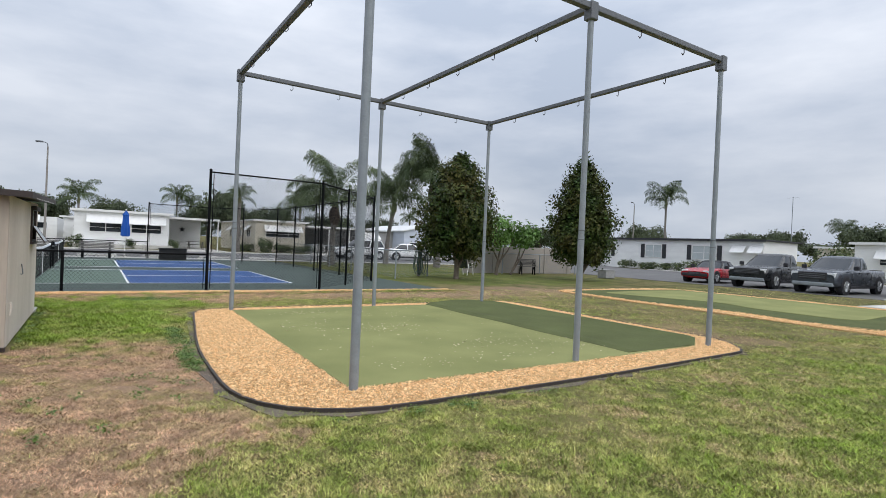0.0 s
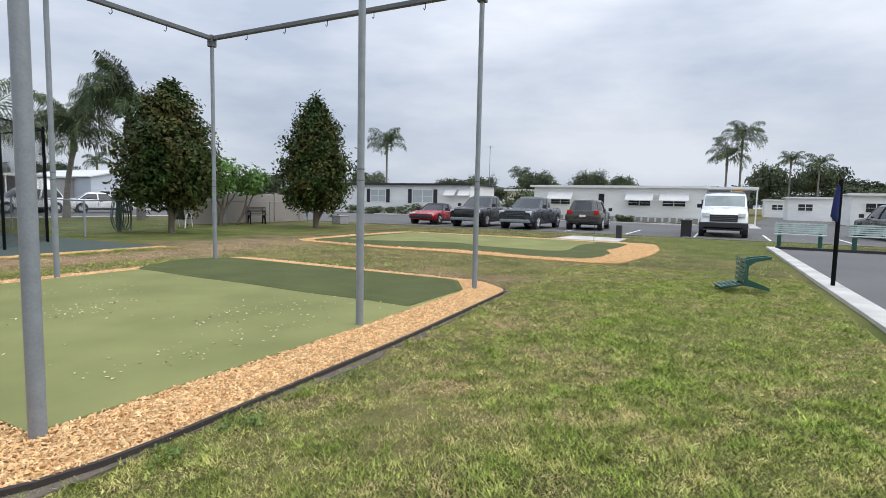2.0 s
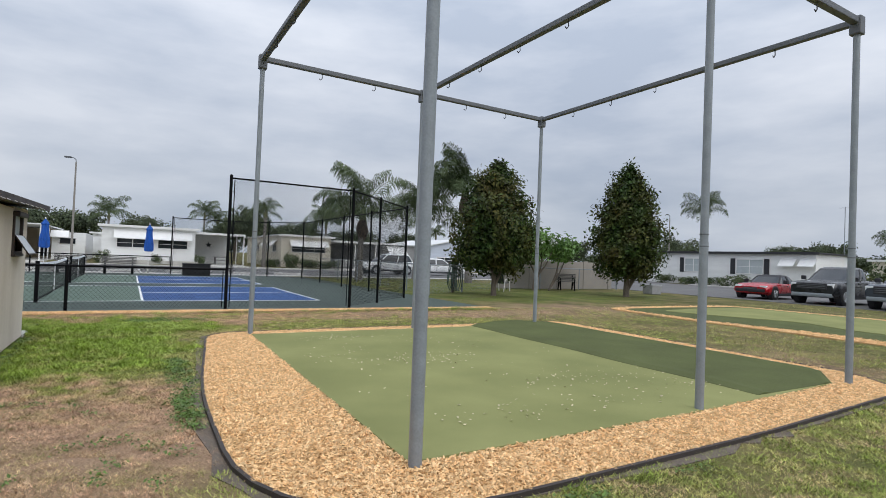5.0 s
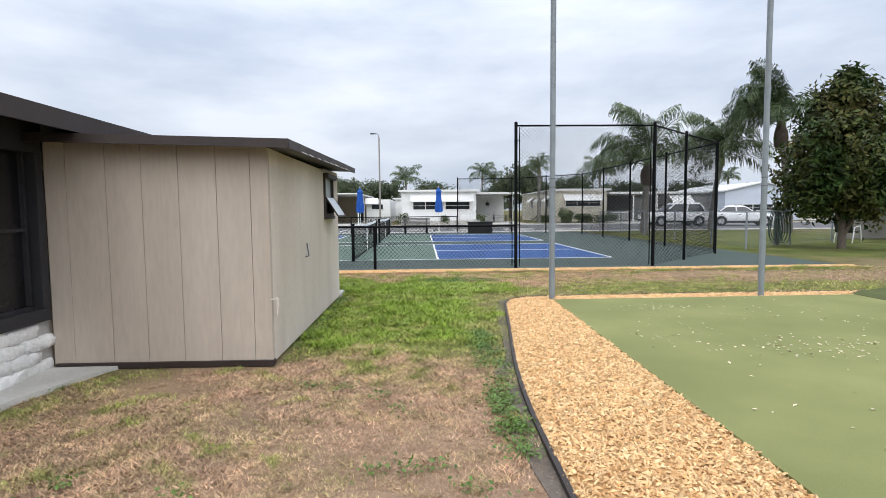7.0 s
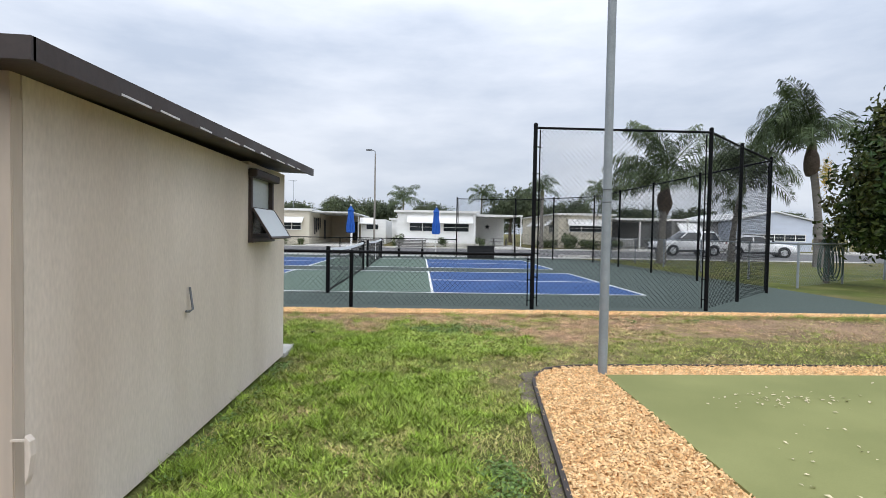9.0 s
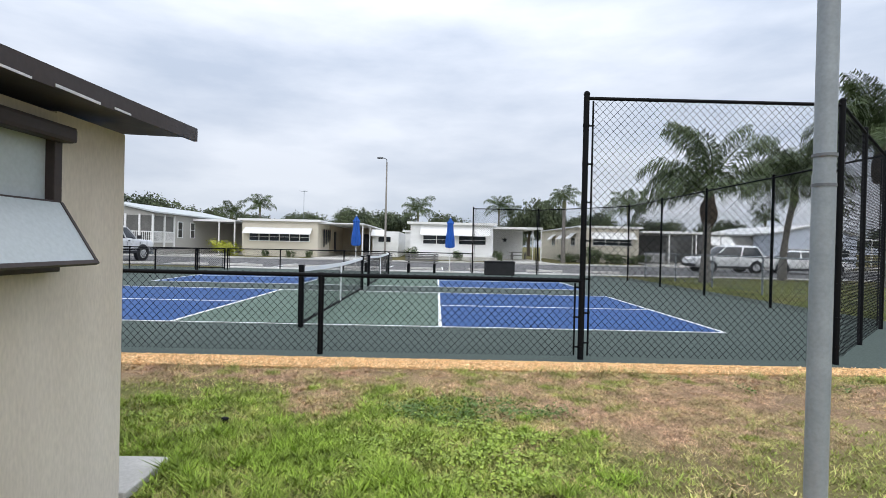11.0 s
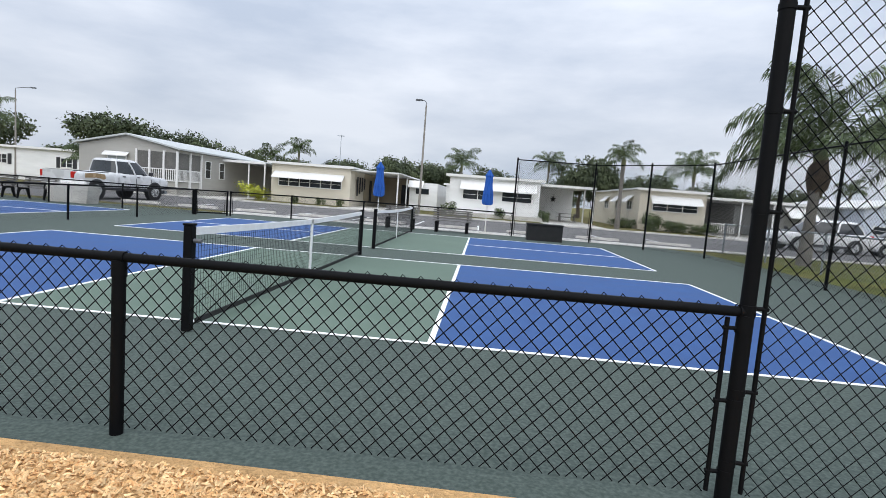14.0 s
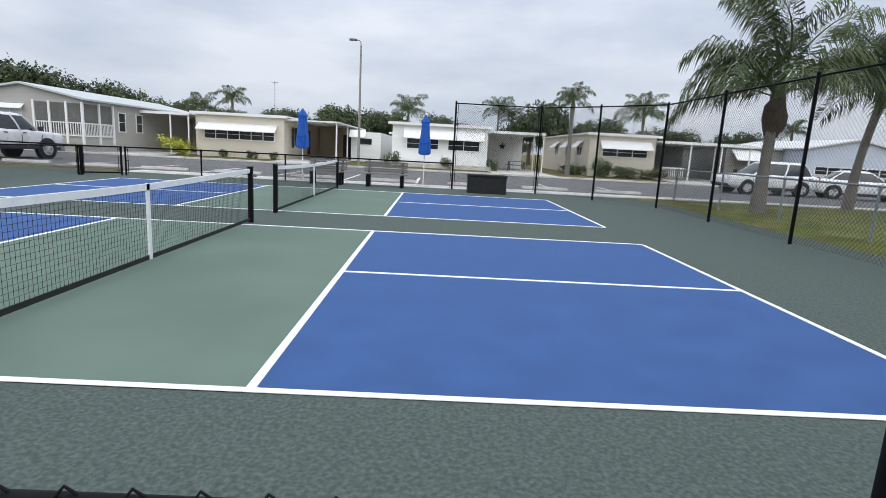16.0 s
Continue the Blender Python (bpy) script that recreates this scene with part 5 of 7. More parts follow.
def far_tree(x, y, w, h, i, lab="broad dark green tree in the distance", low=False):
    t = new("distant_tree")
    t.matrix_world = pose(x, y, 0, 0, 0, 67 * i) @ Matrix.Diagonal((w / 2, w / 2, h, 1))
    tagged(t, lab, "tree", "distant trees")
    for nm, me in (("crown", (FAR_LOW if low else FAR)[i % 3]), ("trunk", far_trunk)):
        ob = new(nm, me)
        ob.parent = t


OAKS = [(-77, 90, 20, 10.6), (-92, 84, 20, 9.5), (-53, 90, 19, 10.0), (-45, 95, 16, 8.6), (-38, 100, 12, 6.8), (-12, 92, 12, 6.8), (-7, 98, 12, 7), (2, 100, 12, 6.5), (14, 88, 12, 6.6), (19, 90, 11, 6.0), (26, 96, 14, 7),
        (-20, 96, 11, 6.2), (36, 98, 13, 6.6), (46, 96, 12, 6.2), (58, 92, 12, 5.8), (70, 84, 12, 6.4), (76, 58, 10, 6.4), (84, 46, 8, 5.6), (96, 34, 12, 7.6), (98, 25, 11, 7.5), (102, 20, 8, 7), (96, 46, 10, 6.8),
        (120, -3.5, 13, 9.8), (116, -11, 13, 9.6), (124, -22, 14, 5.6), (120, -40, 20, 6), (-30, 98, 10, 6), (64, 70, 10, 5.8)]
for i, (x, y, w, h) in enumerate(OAKS):
    far_tree(x, y, w, h, i)
far_tree(15.6, 86, 9, 8.2, 1, "pale sparse tree behind the homes", True)
rg = np.random.default_rng(77)
i = 0
for a in np.arange(0, 360, 4.5):
    R = rg.uniform(135, 165)
    far_tree(R * math.cos(math.radians(a)), 25 + R * math.sin(math.radians(a)), rg.uniform(14, 22), rg.uniform(4.5, 8), i, low=True)
    i += 1

SHRUB = []
for sd in (5, 6):
    rg = np.random.default_rng(sd)
    lobes = [(rg.uniform(-0.4, 0.4), rg.uniform(-0.4, 0.4), rg.uniform(0.25, 0.65), 0.34, 0.34, 0.3) for k in range(9)]
    pos, nr = clumps(lobes, 1300, rg, 0.5, 0.06)
    SHRUB.append([leaf_mesh("foliage", pos, nr, 0.11, mm_, 0.5, rg) for mm_ in ("shrub", "yellow_shrub")])


def shrub(x, y, w, h, i, yellow=0, lab="dark green clipped shrub at the house front"):
    t = new("shrub", SHRUB[i % 2][yellow])
    t.matrix_world = pose(x, y, 0, 0, 0, 50 * i) @ Matrix.Diagonal((w, w, h, 1))
    tagged(t, lab, "shrub", "shrubs")


for i, (x, y, w, h) in enumerate(((14.2, 57.0, 1.4, 1.7), (15.6, 57.2, 1.5, 1.1), (17.0, 57.2, 1.6, 1.0), (18.4, 57.2, 1.5, 1.0), (13.0, 59.5, 1.4, 0.9), (12.9, 61.5, 1.4, 0.9), (-1.6, 57.0, 0.9, 1.3), (2.5, 57.0, 0.7, 1.0), (6.0, 57.0, 0.8, 1.1),
                                  (46.0, 38.0, 1.6, 1.0), (46.2, 35.4, 1.8, 0.9), (46.2, 33.4, 1.5, 0.9), (46.0, 31.0, 1.9, 1.3), (46.0, 42.4, 1.6, 1.2), (49.2, 11.0, 1.4, 0.7), (-50, 60, 3.2, 2.6), (45.6, 45, 2.0, 1.2), (58.0, 24, 3, 3.4))):
    shrub(x, y, w, h, i)
for x in (-14.2, -12.0, -10.4):
    shrub(x, 56.9, 0.6, 0.7, int(x), 0, "small dark potted plant before the cream home")
shrub(-17.4, 56.6, 1.7, 1.5, 1, 1, "yellow-leaved shrub beside the driveway")


# ---- vehicles ----
def wheel(parent, x, y, r, side):
    bm = bmesh.new()
    rod(bm, (x, y, r), (x, y + side * 0.22, r), r, n=22)
    ty = part("wheel", bm, "tyre", parent)
    bm = bmesh.new()
    rod(bm, (x, y + side * 0.2, r), (x, y + side * 0.228, r), r * 0.66, r * 0.6, n=20)
    for k in range(5):
        a = k * 1.2566
        rod(bm, (x, y + side * 0.235, r), (x + math.cos(a) * r * 0.6, y + side * 0.235, r + math.sin(a) * r * 0.6), r * 0.07, n=5)
    part("rim", bm, "rim", ty)
    bm = bmesh.new()
    rod(bm, (x, y - side * 0.02, r * 1.05), (x, y + side * 0.207, r * 1.05), r * 1.15, n=26)
    part("wheel_arch", bm, "dark_trim", parent)


def loft(bm, rings, caps=(True, True)):
    vr = [[bm.verts.new(p) for p in r_] for r_ in rings]
    n = len(vr[0])
    for a_, b_ in zip(vr, vr[1:]):
        for k in range(n):
            bm.faces.new((a_[k], a_[(k + 1) % n], b_[(k + 1) % n], b_[k])).smooth = True
    if caps[0]:
        bm.faces.new(vr[0][::-1])
    if caps[1]:
        bm.faces.new(vr[-1])
    bmesh.ops.recalc_face_normals(bm, faces=bm.faces[:])


def car(m, label, cat, paint, L, W, outline, cab, wheels, r=0.36, grille=None, lights=None, tails=None, name="car", roof=True, extra=None):
    """A vehicle with its nose towards +x. outline: the body's side view; cab: (base rear, base front, top rear, top front, belt height, roof height)."""
    t = thing(name, m, label, cat, "parked vehicles")
    z0 = min(p[1] for p in outline) - 0.1
    deck = sorted(p for p in outline if p[1] > 0.58)
    ends = (min(p[0] for p in outline), max(p[0] for p in outline))
    xs = sorted(set([ends[0] + (ends[1] - ends[0]) * (0.5 - 0.5 * math.cos(math.pi * k / 30)) for k in range(31)] + [p[0] for p in deck]))
    rings = []
    for x in xs:
        top = float(np.interp(x, [p[0] for p in deck], [p[1] for p in deck]))
        d = max(0.0, 0.45 - min(x - ends[0], ends[1] - x)) / 0.45
        w, lo_ = W / 2 * (1 - 0.11 * d ** 2.2), z0 + 0.1 * d
        h = top - lo_
        half = [(0.82 * w, lo_), (0.95 * w, lo_ + 0.05), (w, lo_ + 0.3 * h), (w, lo_ + 0.55 * h), (0.985 * w, lo_ + 0.8 * h), (0.955 * w, top - 0.05), (0.90 * w, top - 0.012), (0.55 * w, top + 0.015)]
        half = [(y * (1 - 0.09 * max(0.0, z - 1.15)), z) for y, z in half]
        rings.append([(x, y, z) for y, z in half] + [(x, 0, top + 0.022)] + [(x, -y, z) for y, z in half[::-1]])
    bm = bmesh.new()
    loft(bm, rings)
    part("body", bm, paint, t)
    b0, b1, t0, t1, zb, zt = cab
    wb, wt = W / 2 - 0.06, W / 2 - 0.27
    N = 32

    def ring(f, grow=1.0, dz=0.0):
        x0, x1 = b0 + (t0 - b0) * f, b1 + (t1 - b1) * f
        hy, bow = wb + (wt - wb) * f, 1 + 0.05 * math.sin(math.pi * f)
        out = []
        for k in range(N):
            c, q = math.cos(2 * math.pi * k / N), math.sin(2 * math.pi * k / N)
            out.append(Vector(((x0 + x1) / 2 + (x1 - x0) / 2 * grow * math.copysign(abs(c) ** 0.42, c), hy * bow * grow * math.copysign(abs(q) ** 0.42, q), zb - 0.03 + (zt - zb + 0.03) * f + dz)))
        return out

    if roof:
        rows = [ring(f) for f in (0.0, 0.3, 0.6, 0.9)]
        for nm, lo_, hi_ in (("windscreen", -4, 4), ("side_window", 4, 12), ("rear_window", 12, 20), ("side_window", 20, 28)):
            bm = bmesh.new()
            vr = [[bm.verts.new(row[k % N]) for k in range(lo_, hi_ + 1)] for row in rows]
            for a_, b_ in zip(vr, vr[1:]):
                for k in range(hi_ - lo_):
                    bm.faces.new((a_[k], a_[k + 1], b_[k + 1], b_[k])).smooth = True
            part(nm, bm, "window_glass", t)
        bm = bmesh.new()
        loft(bm, [ring(0.88, 1.012), ring(0.97, 1.0), ring(1.0, 0.93, 0.02), ring(1.0, 0.6, 0.045), ring(1.0, 0.2, 0.05)], (False, True))
        part("roof", bm, paint if roof is True else roof, t)
        for k in (4, 8, 12, 20, 24, 28):
            bm = bmesh.new()
            tube(bm, [row[k] * 1.0 for row in rows], 0.04 if k % 8 else 0.05, 6)
            part("pillar", bm, paint if roof is True else roof, t)
    for s in (-1, 1):
        for xd in (b0 + 0.08, (b0 + b1) / 2 + 0.02, b1 - 0.1):
            bm = bmesh.new()
            box(bm, xd - 0.006, s * W / 2 - 0.02, z0 + 0.2, xd + 0.006, s * W / 2 + 0.004, zb - 0.2)
            part("door_gap", bm, "dark_trim", t)
        bm = bmesh.new()
        box(bm, wheels[1] + r, s * (W / 2 - 0.01) - 0.04, z0 - 0.03, wheels[0] - r, s * (W / 2 - 0.01) + 0.04, z0 + 0.11, 0.03)
        part("side_sill", bm, "dark_trim", t)
    for xw in wheels:
        for s in (-1, 1):
            wheel(t, xw, s * (W / 2 - 0.2), r, s)
    nose, rear = max(p[0] for p in outline), min(p[0] for p in outline)
    if grille:
        z0, z1, w = grille
        bm = bmesh.new()
        box(bm, nose - 0.06, -w / 2, z0, nose + 0.03, w / 2, z1, 0.02)
        g_ = part("grille", bm, "dark_trim", t)
        bm = bmesh.new()
        for k in range(1, 4):
            z = z0 + (z1 - z0) * k / 4
            box(bm, nose + 0.02, -w / 2 + 0.05, z - 0.012, nose + 0.04, w / 2 - 0.05, z + 0.012)
        part("grille_bars", bm, "steel_dark", g_)
    if lights:
        z0, z1, y0, y1 = lights
        for s in (-1, 1):
            bm = bmesh.new()
            a_, b_ = sorted((s * y0, s * y1))
            box(bm, nose - 0.34, a_ * 0.93, z0, nose - 0.01, b_ * 0.93, z1, 0.03)
            part("headlight", bm, "lamp_clear", t)
        bm = bmesh.new()
        box(bm, nose - 0.2, -W / 2 + 0.14, 0.36, nose + 0.05, W / 2 - 0.14, 0.54, 0.06)
        part("bumper", bm, "dark_trim" if name != "pickup_truck" else "steel", t)
    if tails:
        z0, z1, y0, y1 = tails
        for s in (-1, 1):
            bm = bmesh.new()
            a_, b_ = sorted((s * y0, s * y1))
            box(bm, rear - 0.01, a_ * 0.93, z0, rear + 0.26, b_ * 0.93, z1, 0.03)
            part("tail_light", bm, "lamp_red", t)
        bm = bmesh.new()
        box(bm, rear - 0.05, -W / 2 + 0.14, 0.42, rear + 0.2, W / 2 - 0.14, 0.6, 0.06)
        part("rear_bumper", bm, "steel" if name == "pickup_truck" else "dark_trim", t)
        bm = bmesh.new()
        box(bm, rear - 0.02, -0.16, 0.72, rear + 0.02, 0.16, 0.84)
        part("number_plate", bm, "white_paint", t)
    for s in (-1, 1):
        bm = bmesh.new()
        box(bm, b1 - 0.35, min(s * W / 2, s * (W / 2 + 0.2)), zb - 0.02, b1 - 0.22, max(s * W / 2, s * (W / 2 + 0.2)), zb + 0.17, 0.03)
        part("mirror", bm, "dark_trim", t)
        for xd in (b0 + 0.35, (b0 + b1) / 2 + 0.1):
            bm = bmesh.new()
            box(bm, xd, s * W / 2 - 0.015, zb - 0.16, xd + 0.16, s * W / 2 + 0.02, zb - 0.12)
            part("door_handle", bm, "dark_trim", t)
    if extra:
        extra(t)
    return t


for nm, col, me_ in (("paint_red", (0.42, 0.012, 0.02), 0.1), ("paint_black", (0.018, 0.02, 0.022), 0.2), ("paint_grey", (0.055, 0.065, 0.08), 0.4), ("paint_brown", (0.055, 0.048, 0.038), 0.4), ("paint_white", (0.84, 0.85, 0.86), 0.0), ("paint_silver", (0.62, 0.63, 0.645), 0.1), ("paint_tan", (0.36, 0.25, 0.14), 0.2)):
    M[nm] = mat(nm, col, 0.28, me_, scale=2, var=0.05, fine=40, bump=0.0, coat=0.6)

PICK = [(-2.75, 0.5), (-2.75, 1.12), (-0.9, 1.12), (-0.85, 1.16), (0.85, 1.18), (1.0, 1.14), (2.45, 1.04), (2.65, 0.9), (2.68, 0.45), (-2.6, 0.42)]


def bed(t):
    # dark slab on the closed deck takes the place of the bed's shaded inside
    bm = bmesh.new()
    box(bm, -2.6, -0.78, 1.1, -1.0, 0.78, 1.15)
    part("bed_floor", bm, "dark_trim", t)


car(pose(29.8, 16.1, 0, 0, 0, 181), "black pickup truck parked nose towards the lawn", "pickup truck", "paint_black", 5.4, 1.95, PICK, (-0.95, 1.3, -0.8, 0.3, 1.14, 1.72), (1.75, -1.75), 0.40, (0.70, 0.98, 1.25), (0.74, 0.98, 0.58, 0.94), None, "pickup_truck", extra=bed)
car(pose(29.7, 13.05, 0, 0, 0, 179), "dark grey-blue pickup truck parked nose towards the lawn", "pickup truck", "paint_grey", 5.4, 1.95, PICK, (-0.95, 1.3, -0.8, 0.28, 1.14, 1.71), (1.75, -1.75), 0.39, (0.66, 0.98, 1.15), (0.76, 0.98, 0.6, 0.95), None, "pickup_truck", extra=bed)
SUV = [(-2.3, 0.42), (-2.35, 0.75), (-2.28, 1.06), (0.9, 1.06), (1.2, 1.03), (2.2, 0.93), (2.38, 0.75), (2.38, 0.4)]
car(pose(31.4, 10.2, 0, 0, 0, 4), "dark brown estate SUV parked tail towards the lawn", "car", "paint_brown", 4.8, 1.86, SUV, (-2.2, 1.3, -1.75, 0.35, 1.05, 1.62), (1.45, -1.4), 0.35, None, None, (0.85, 1.08, 0.62, 0.9), "car")


def worn_bed(t):
    # dark slab over the solid deck, coloured like a shaded open bed
    bm = bmesh.new()
    box(bm, -2.85, -0.8, 1.27, -0.75, 0.8, 1.31)
    part("bed_floor", bm, "dark_trim", t)
    bm = bmesh.new()
    prism(bm, [(-2.5, 1.0), (-2.45, 1.2), (-1.9, 1.24), (-1.4, 1.2), (-1.35, 1.02), (-1.45, 0.95), (-1.7, 1.02), (-2.0, 1.02)], "y", -1.012, -0.96)
    part("wing_panel", bm, "paint_tan", t, "worn tan rear wing")


ROAD = [(-1.95, 0.35), (-2.0, 0.75), (-1.5, 0.86), (0.55, 0.84), (1.6, 0.78), (2.0, 0.62), (2.05, 0.32)]
car(pose(29.8, 19.3, 0, 0, 0, 183), "low red two-seat roadster with a black soft top", "car", "paint_red", 4.05, 1.76, ROAD, (-1.15, 0.75, -0.7, 0.15, 0.84, 1.22), (1.3, -1.2), 0.32, (0.42, 0.6, 0.7), (0.58, 0.7, 0.5, 0.82), None, "car", roof="dark_trim")
# windscreen base lightened to grey, with the sky's reflection in the colour
M["windscreen_sky_sheen"] = mat("windscreen_sky_sheen", (0.25, 0.29, 0.29), 0.12, scale=1.5, var=0.15, bump=0.0, spec=0.7)
VAN = [(-2.95, 0.42), (-2.95, 1.95), (-2.8, 2.08), (0.65, 2.08), (0.95, 2.02), (1.6, 1.42), (2.35, 1.27), (2.62, 1.05), (2.75, 0.72), (2.75, 0.42)]


def van_extra(t):
    bm = bmesh.new()
    prism(bm, [(0.98, 1.96), (1.04, 1.965), (1.58, 1.465), (1.52, 1.46)], "y", -0.86, 0.86)
    part("windscreen", bm, "windscreen_sky_sheen", t)
    bm = bmesh.new()
    box(bm, 2.5, -1.0, 0.36, 2.8, 1.0, 0.70, 0.05)
    part("lower_bumper", bm, "dark_trim", t)
    for s in (-1, 1):
        bm = bmesh.new()
        box(bm, 0.75, s * 0.985 - 0.03, 1.3, 1.25, s * 0.985 + 0.03, 1.75, 0.02)
        part("door_window", bm, "window_glass", t)
    bm = bmesh.new()
    box(bm, 0.0, 0.35, 2.1, 0.6, 0.75, 2.22, 0.03)
    part("roof_beacon", bm, "amber", t)
    bm = bmesh.new()
    for k in range(3):
        box(bm, -2.4 + 1.5 * k, -0.85, 2.08, -2.34 + 1.5 * k, 0.85, 2.16)
    for y in (-0.8, 0.8):
        box(bm, -2.6, y - 0.025, 2.16, 0.6, y + 0.025, 2.2)
    part("roof_rack", bm, "steel", t)


car(pose(31.0, 3.4, 0, 0, 0, 180), "white cargo van with a black grille parked nose towards the lawn", "van", "paint_white", 5.7, 2.02, VAN, (0.3, 1.3, 0.35, 0.85, 1.38, 1.9), (1.85, -1.75), 0.37, (0.74, 1.06, 1.15), (0.95, 1.14, 0.62, 0.96), None, "van", roof=False, extra=van_extra)
car(pose(33.2, -3.9, 0, 0, 0, 10), "black SUV parked beside the shuffleboard court", "car", "paint_black", 4.8, 1.88, SUV, (-2.2, 1.3, -1.75, 0.35, 1.05, 1.66), (1.45, -1.4), 0.36, None, None, (0.85, 1.08, 0.62, 0.9), "car")
car(pose(-17.75, 40.3, 0, 0, 0, 82), "silver crew-cab pickup truck with a worn tan rear wing", "pickup truck", "paint_silver", 6.0, 2.0, [(x * 1.1, z + 0.16) for x, z in PICK], (-0.65, 1.7, -0.52, 0.95, 1.30, 1.98), (1.85, -1.85), 0.44, (0.8, 1.05, 1.15), (0.8, 1.05, 0.6, 0.95), (0.95, 1.25, 0.82, 0.98), "pickup_truck", extra=worn_bed)
SEDAN = [(-2.2, 0.4), (-2.25, 0.8), (-2.1, 0.98), (-0.9, 1.0), (0.9, 0.96), (1.9, 0.82), (2.2, 0.66), (2.25, 0.35)]
car(pose(18.8, 44.0, 0, 0, 0, 182), "white SUV parked beyond the lawn fence", "car", "paint_white", 4.6, 1.85, SUV, (-2.2, 1.3, -1.75, 0.35, 1.05, 1.66), (1.45, -1.4), 0.35, None, (0.7, 0.86, 0.6, 0.9), (0.85, 1.05, 0.62, 0.9), "car")
car(pose(23.4, 43.4, 0, 0, 0, -22), "white saloon car with a dark grille parked on the street", "car", "paint_white", 4.5, 1.82, SEDAN, (-1.75, 1.0, -1.0, 0.2, 0.97, 1.42), (1.4, -1.35), 0.33, (0.45, 0.75, 1.1), (0.66, 0.8, 0.55, 0.88), (0.75, 0.9, 0.6, 0.88), "car")


# ---- second putting green ----
GREEN = rounded([(13.7, 15.9, 0.7), (13.3, 12.6, 0.8), (13.4, 10.0, 0.8), (13.2, 7.4, 0.7), (13.3, 5.5, 0.9), (16.5, 5.1, 0.8), (18.6, 5.1, 0.7), (21.0, 5.5, 0.8), (21.0, 10.4, 0.8), (20.6, 15.9, 0.7), (17.5, 16.1, 0.6)])
FRINGE = rounded([(13.9, 15.4, 0.6), (13.7, 11.9, 0.7), (14.2, 9.5, 0.7), (13.8, 7.8, 0.5), (13.9, 6.3, 0.6), (16.0, 6.1, 0.5), (17.0, 6.5, 0.4), (18.2, 6.3, 0.4), (20.3, 6.3, 0.5), (20.4, 11.3, 0.7), (20.2, 15.3, 0.6), (16.6, 15.5, 0.5)])
sheet("putting_green_mulch", GREEN, 0.01, "mulch_bed", 0.03, "golden bark mulch border of the putting green", "mulch bed")
sheet("putting_green_fringe", FRINGE, 0.03, "turf_dark", 0.03, "dark green fringe turf of the putting green", "turf")
sheet("putting_green_turf", rounded([(14.8, 14.6, 0.5), (15.5, 12.7, 0.5), (16.3, 11.3, 0.7), (15.5, 9.8, 0.5), (15.35, 7.3, 0.8), (18.5, 7.6, 0.6), (19.9, 7.2, 0.5), (20.2, 10.1, 0.6), (19.9, 14.9, 0.6), (17.5, 15.0, 0.5)]), 0.042, "turf", 0.012, "pale green putting surface", "turf")
solid("concrete_pad", lambda bm: prism(bm, [(21.3, 6.9), (23.6, 6.9), (23.9, 9.2), (21.4, 9.4)], "z", -0.02, 0.018), "concrete", "small concrete pad beside the putting green", "slab", "structure")
bm = bmesh.new()
box(bm, -0.11, -0.11, 0, 0.11, 0.11, 0.55, 0.02)
bol = part("bollard", bm, "dark_trim")
bol.matrix_basis = pose(23.5, 7.2, 0.01)
tagged(bol, "short dark square bollard beside the pad", "bollard")
bm = bmesh.new()
rod(bm, (0, 0, 0), (0, 0, 0.9), 0.008, n=6)
pin = part("golf_pin", bm, "dark_trim")
pin.matrix_basis = pose(20.6, 7.6, 0.03)
tagged(pin, "thin dark pin standing in the putting green", "golf pin")

# ---- shuffleboard court ----
sheet("shuffleboard_court", [(5.5, 1.4), (22.0, 1.72), (22.0, -14), (5.5, -14)], 0.012, "asphalt", 0.05, "smooth grey shuffleboard court surface", "court")
solid("shuffleboard_kerb", lambda bm: prism(bm, [(5.0, 1.24), (22.55, 1.72), (22.55, 2.01), (5.0, 1.58)], "z", -0.05, 0.05), "concrete", "pale concrete border of the shuffleboard court", "kerb", "structure")
solid("shuffleboard_kerb", lambda bm: box(bm, 22.1, -14, -0.05, 22.55, 1.77, 0.06), "concrete", "pale concrete border of the shuffleboard court", "kerb", "structure")
bm = bmesh.new()
box(bm, 21.98, -14, 0.0, 22.1, 1.76, 0.1)
tagged(part("shuffleboard_backstop", bm, "dark_trim"), "dark timber backstop of the shuffleboard court", "backstop", kind="structure")
post = thing("umbrella_post", pose(12.0, 1.6, 0.05), "black post with a rolled blue cloth at the top", "post")
bm = bmesh.new()
rod(bm, (0, 0, 0), (0.06, 0, 1.86), 0.035, n=12)
part("pole", bm, "black", post)
bm = bmesh.new()
tube(bm, [(0.0, 0.03, 1.12), (0.02, 0.06, 1.22), (0.05, 0.04, 1.55), (0.06, 0.0, 1.8)], [0.02, 0.06, 0.05, 0.03], 10)
part("rolled_cloth", bm, "navy", post, "dark blue rolled cloth")


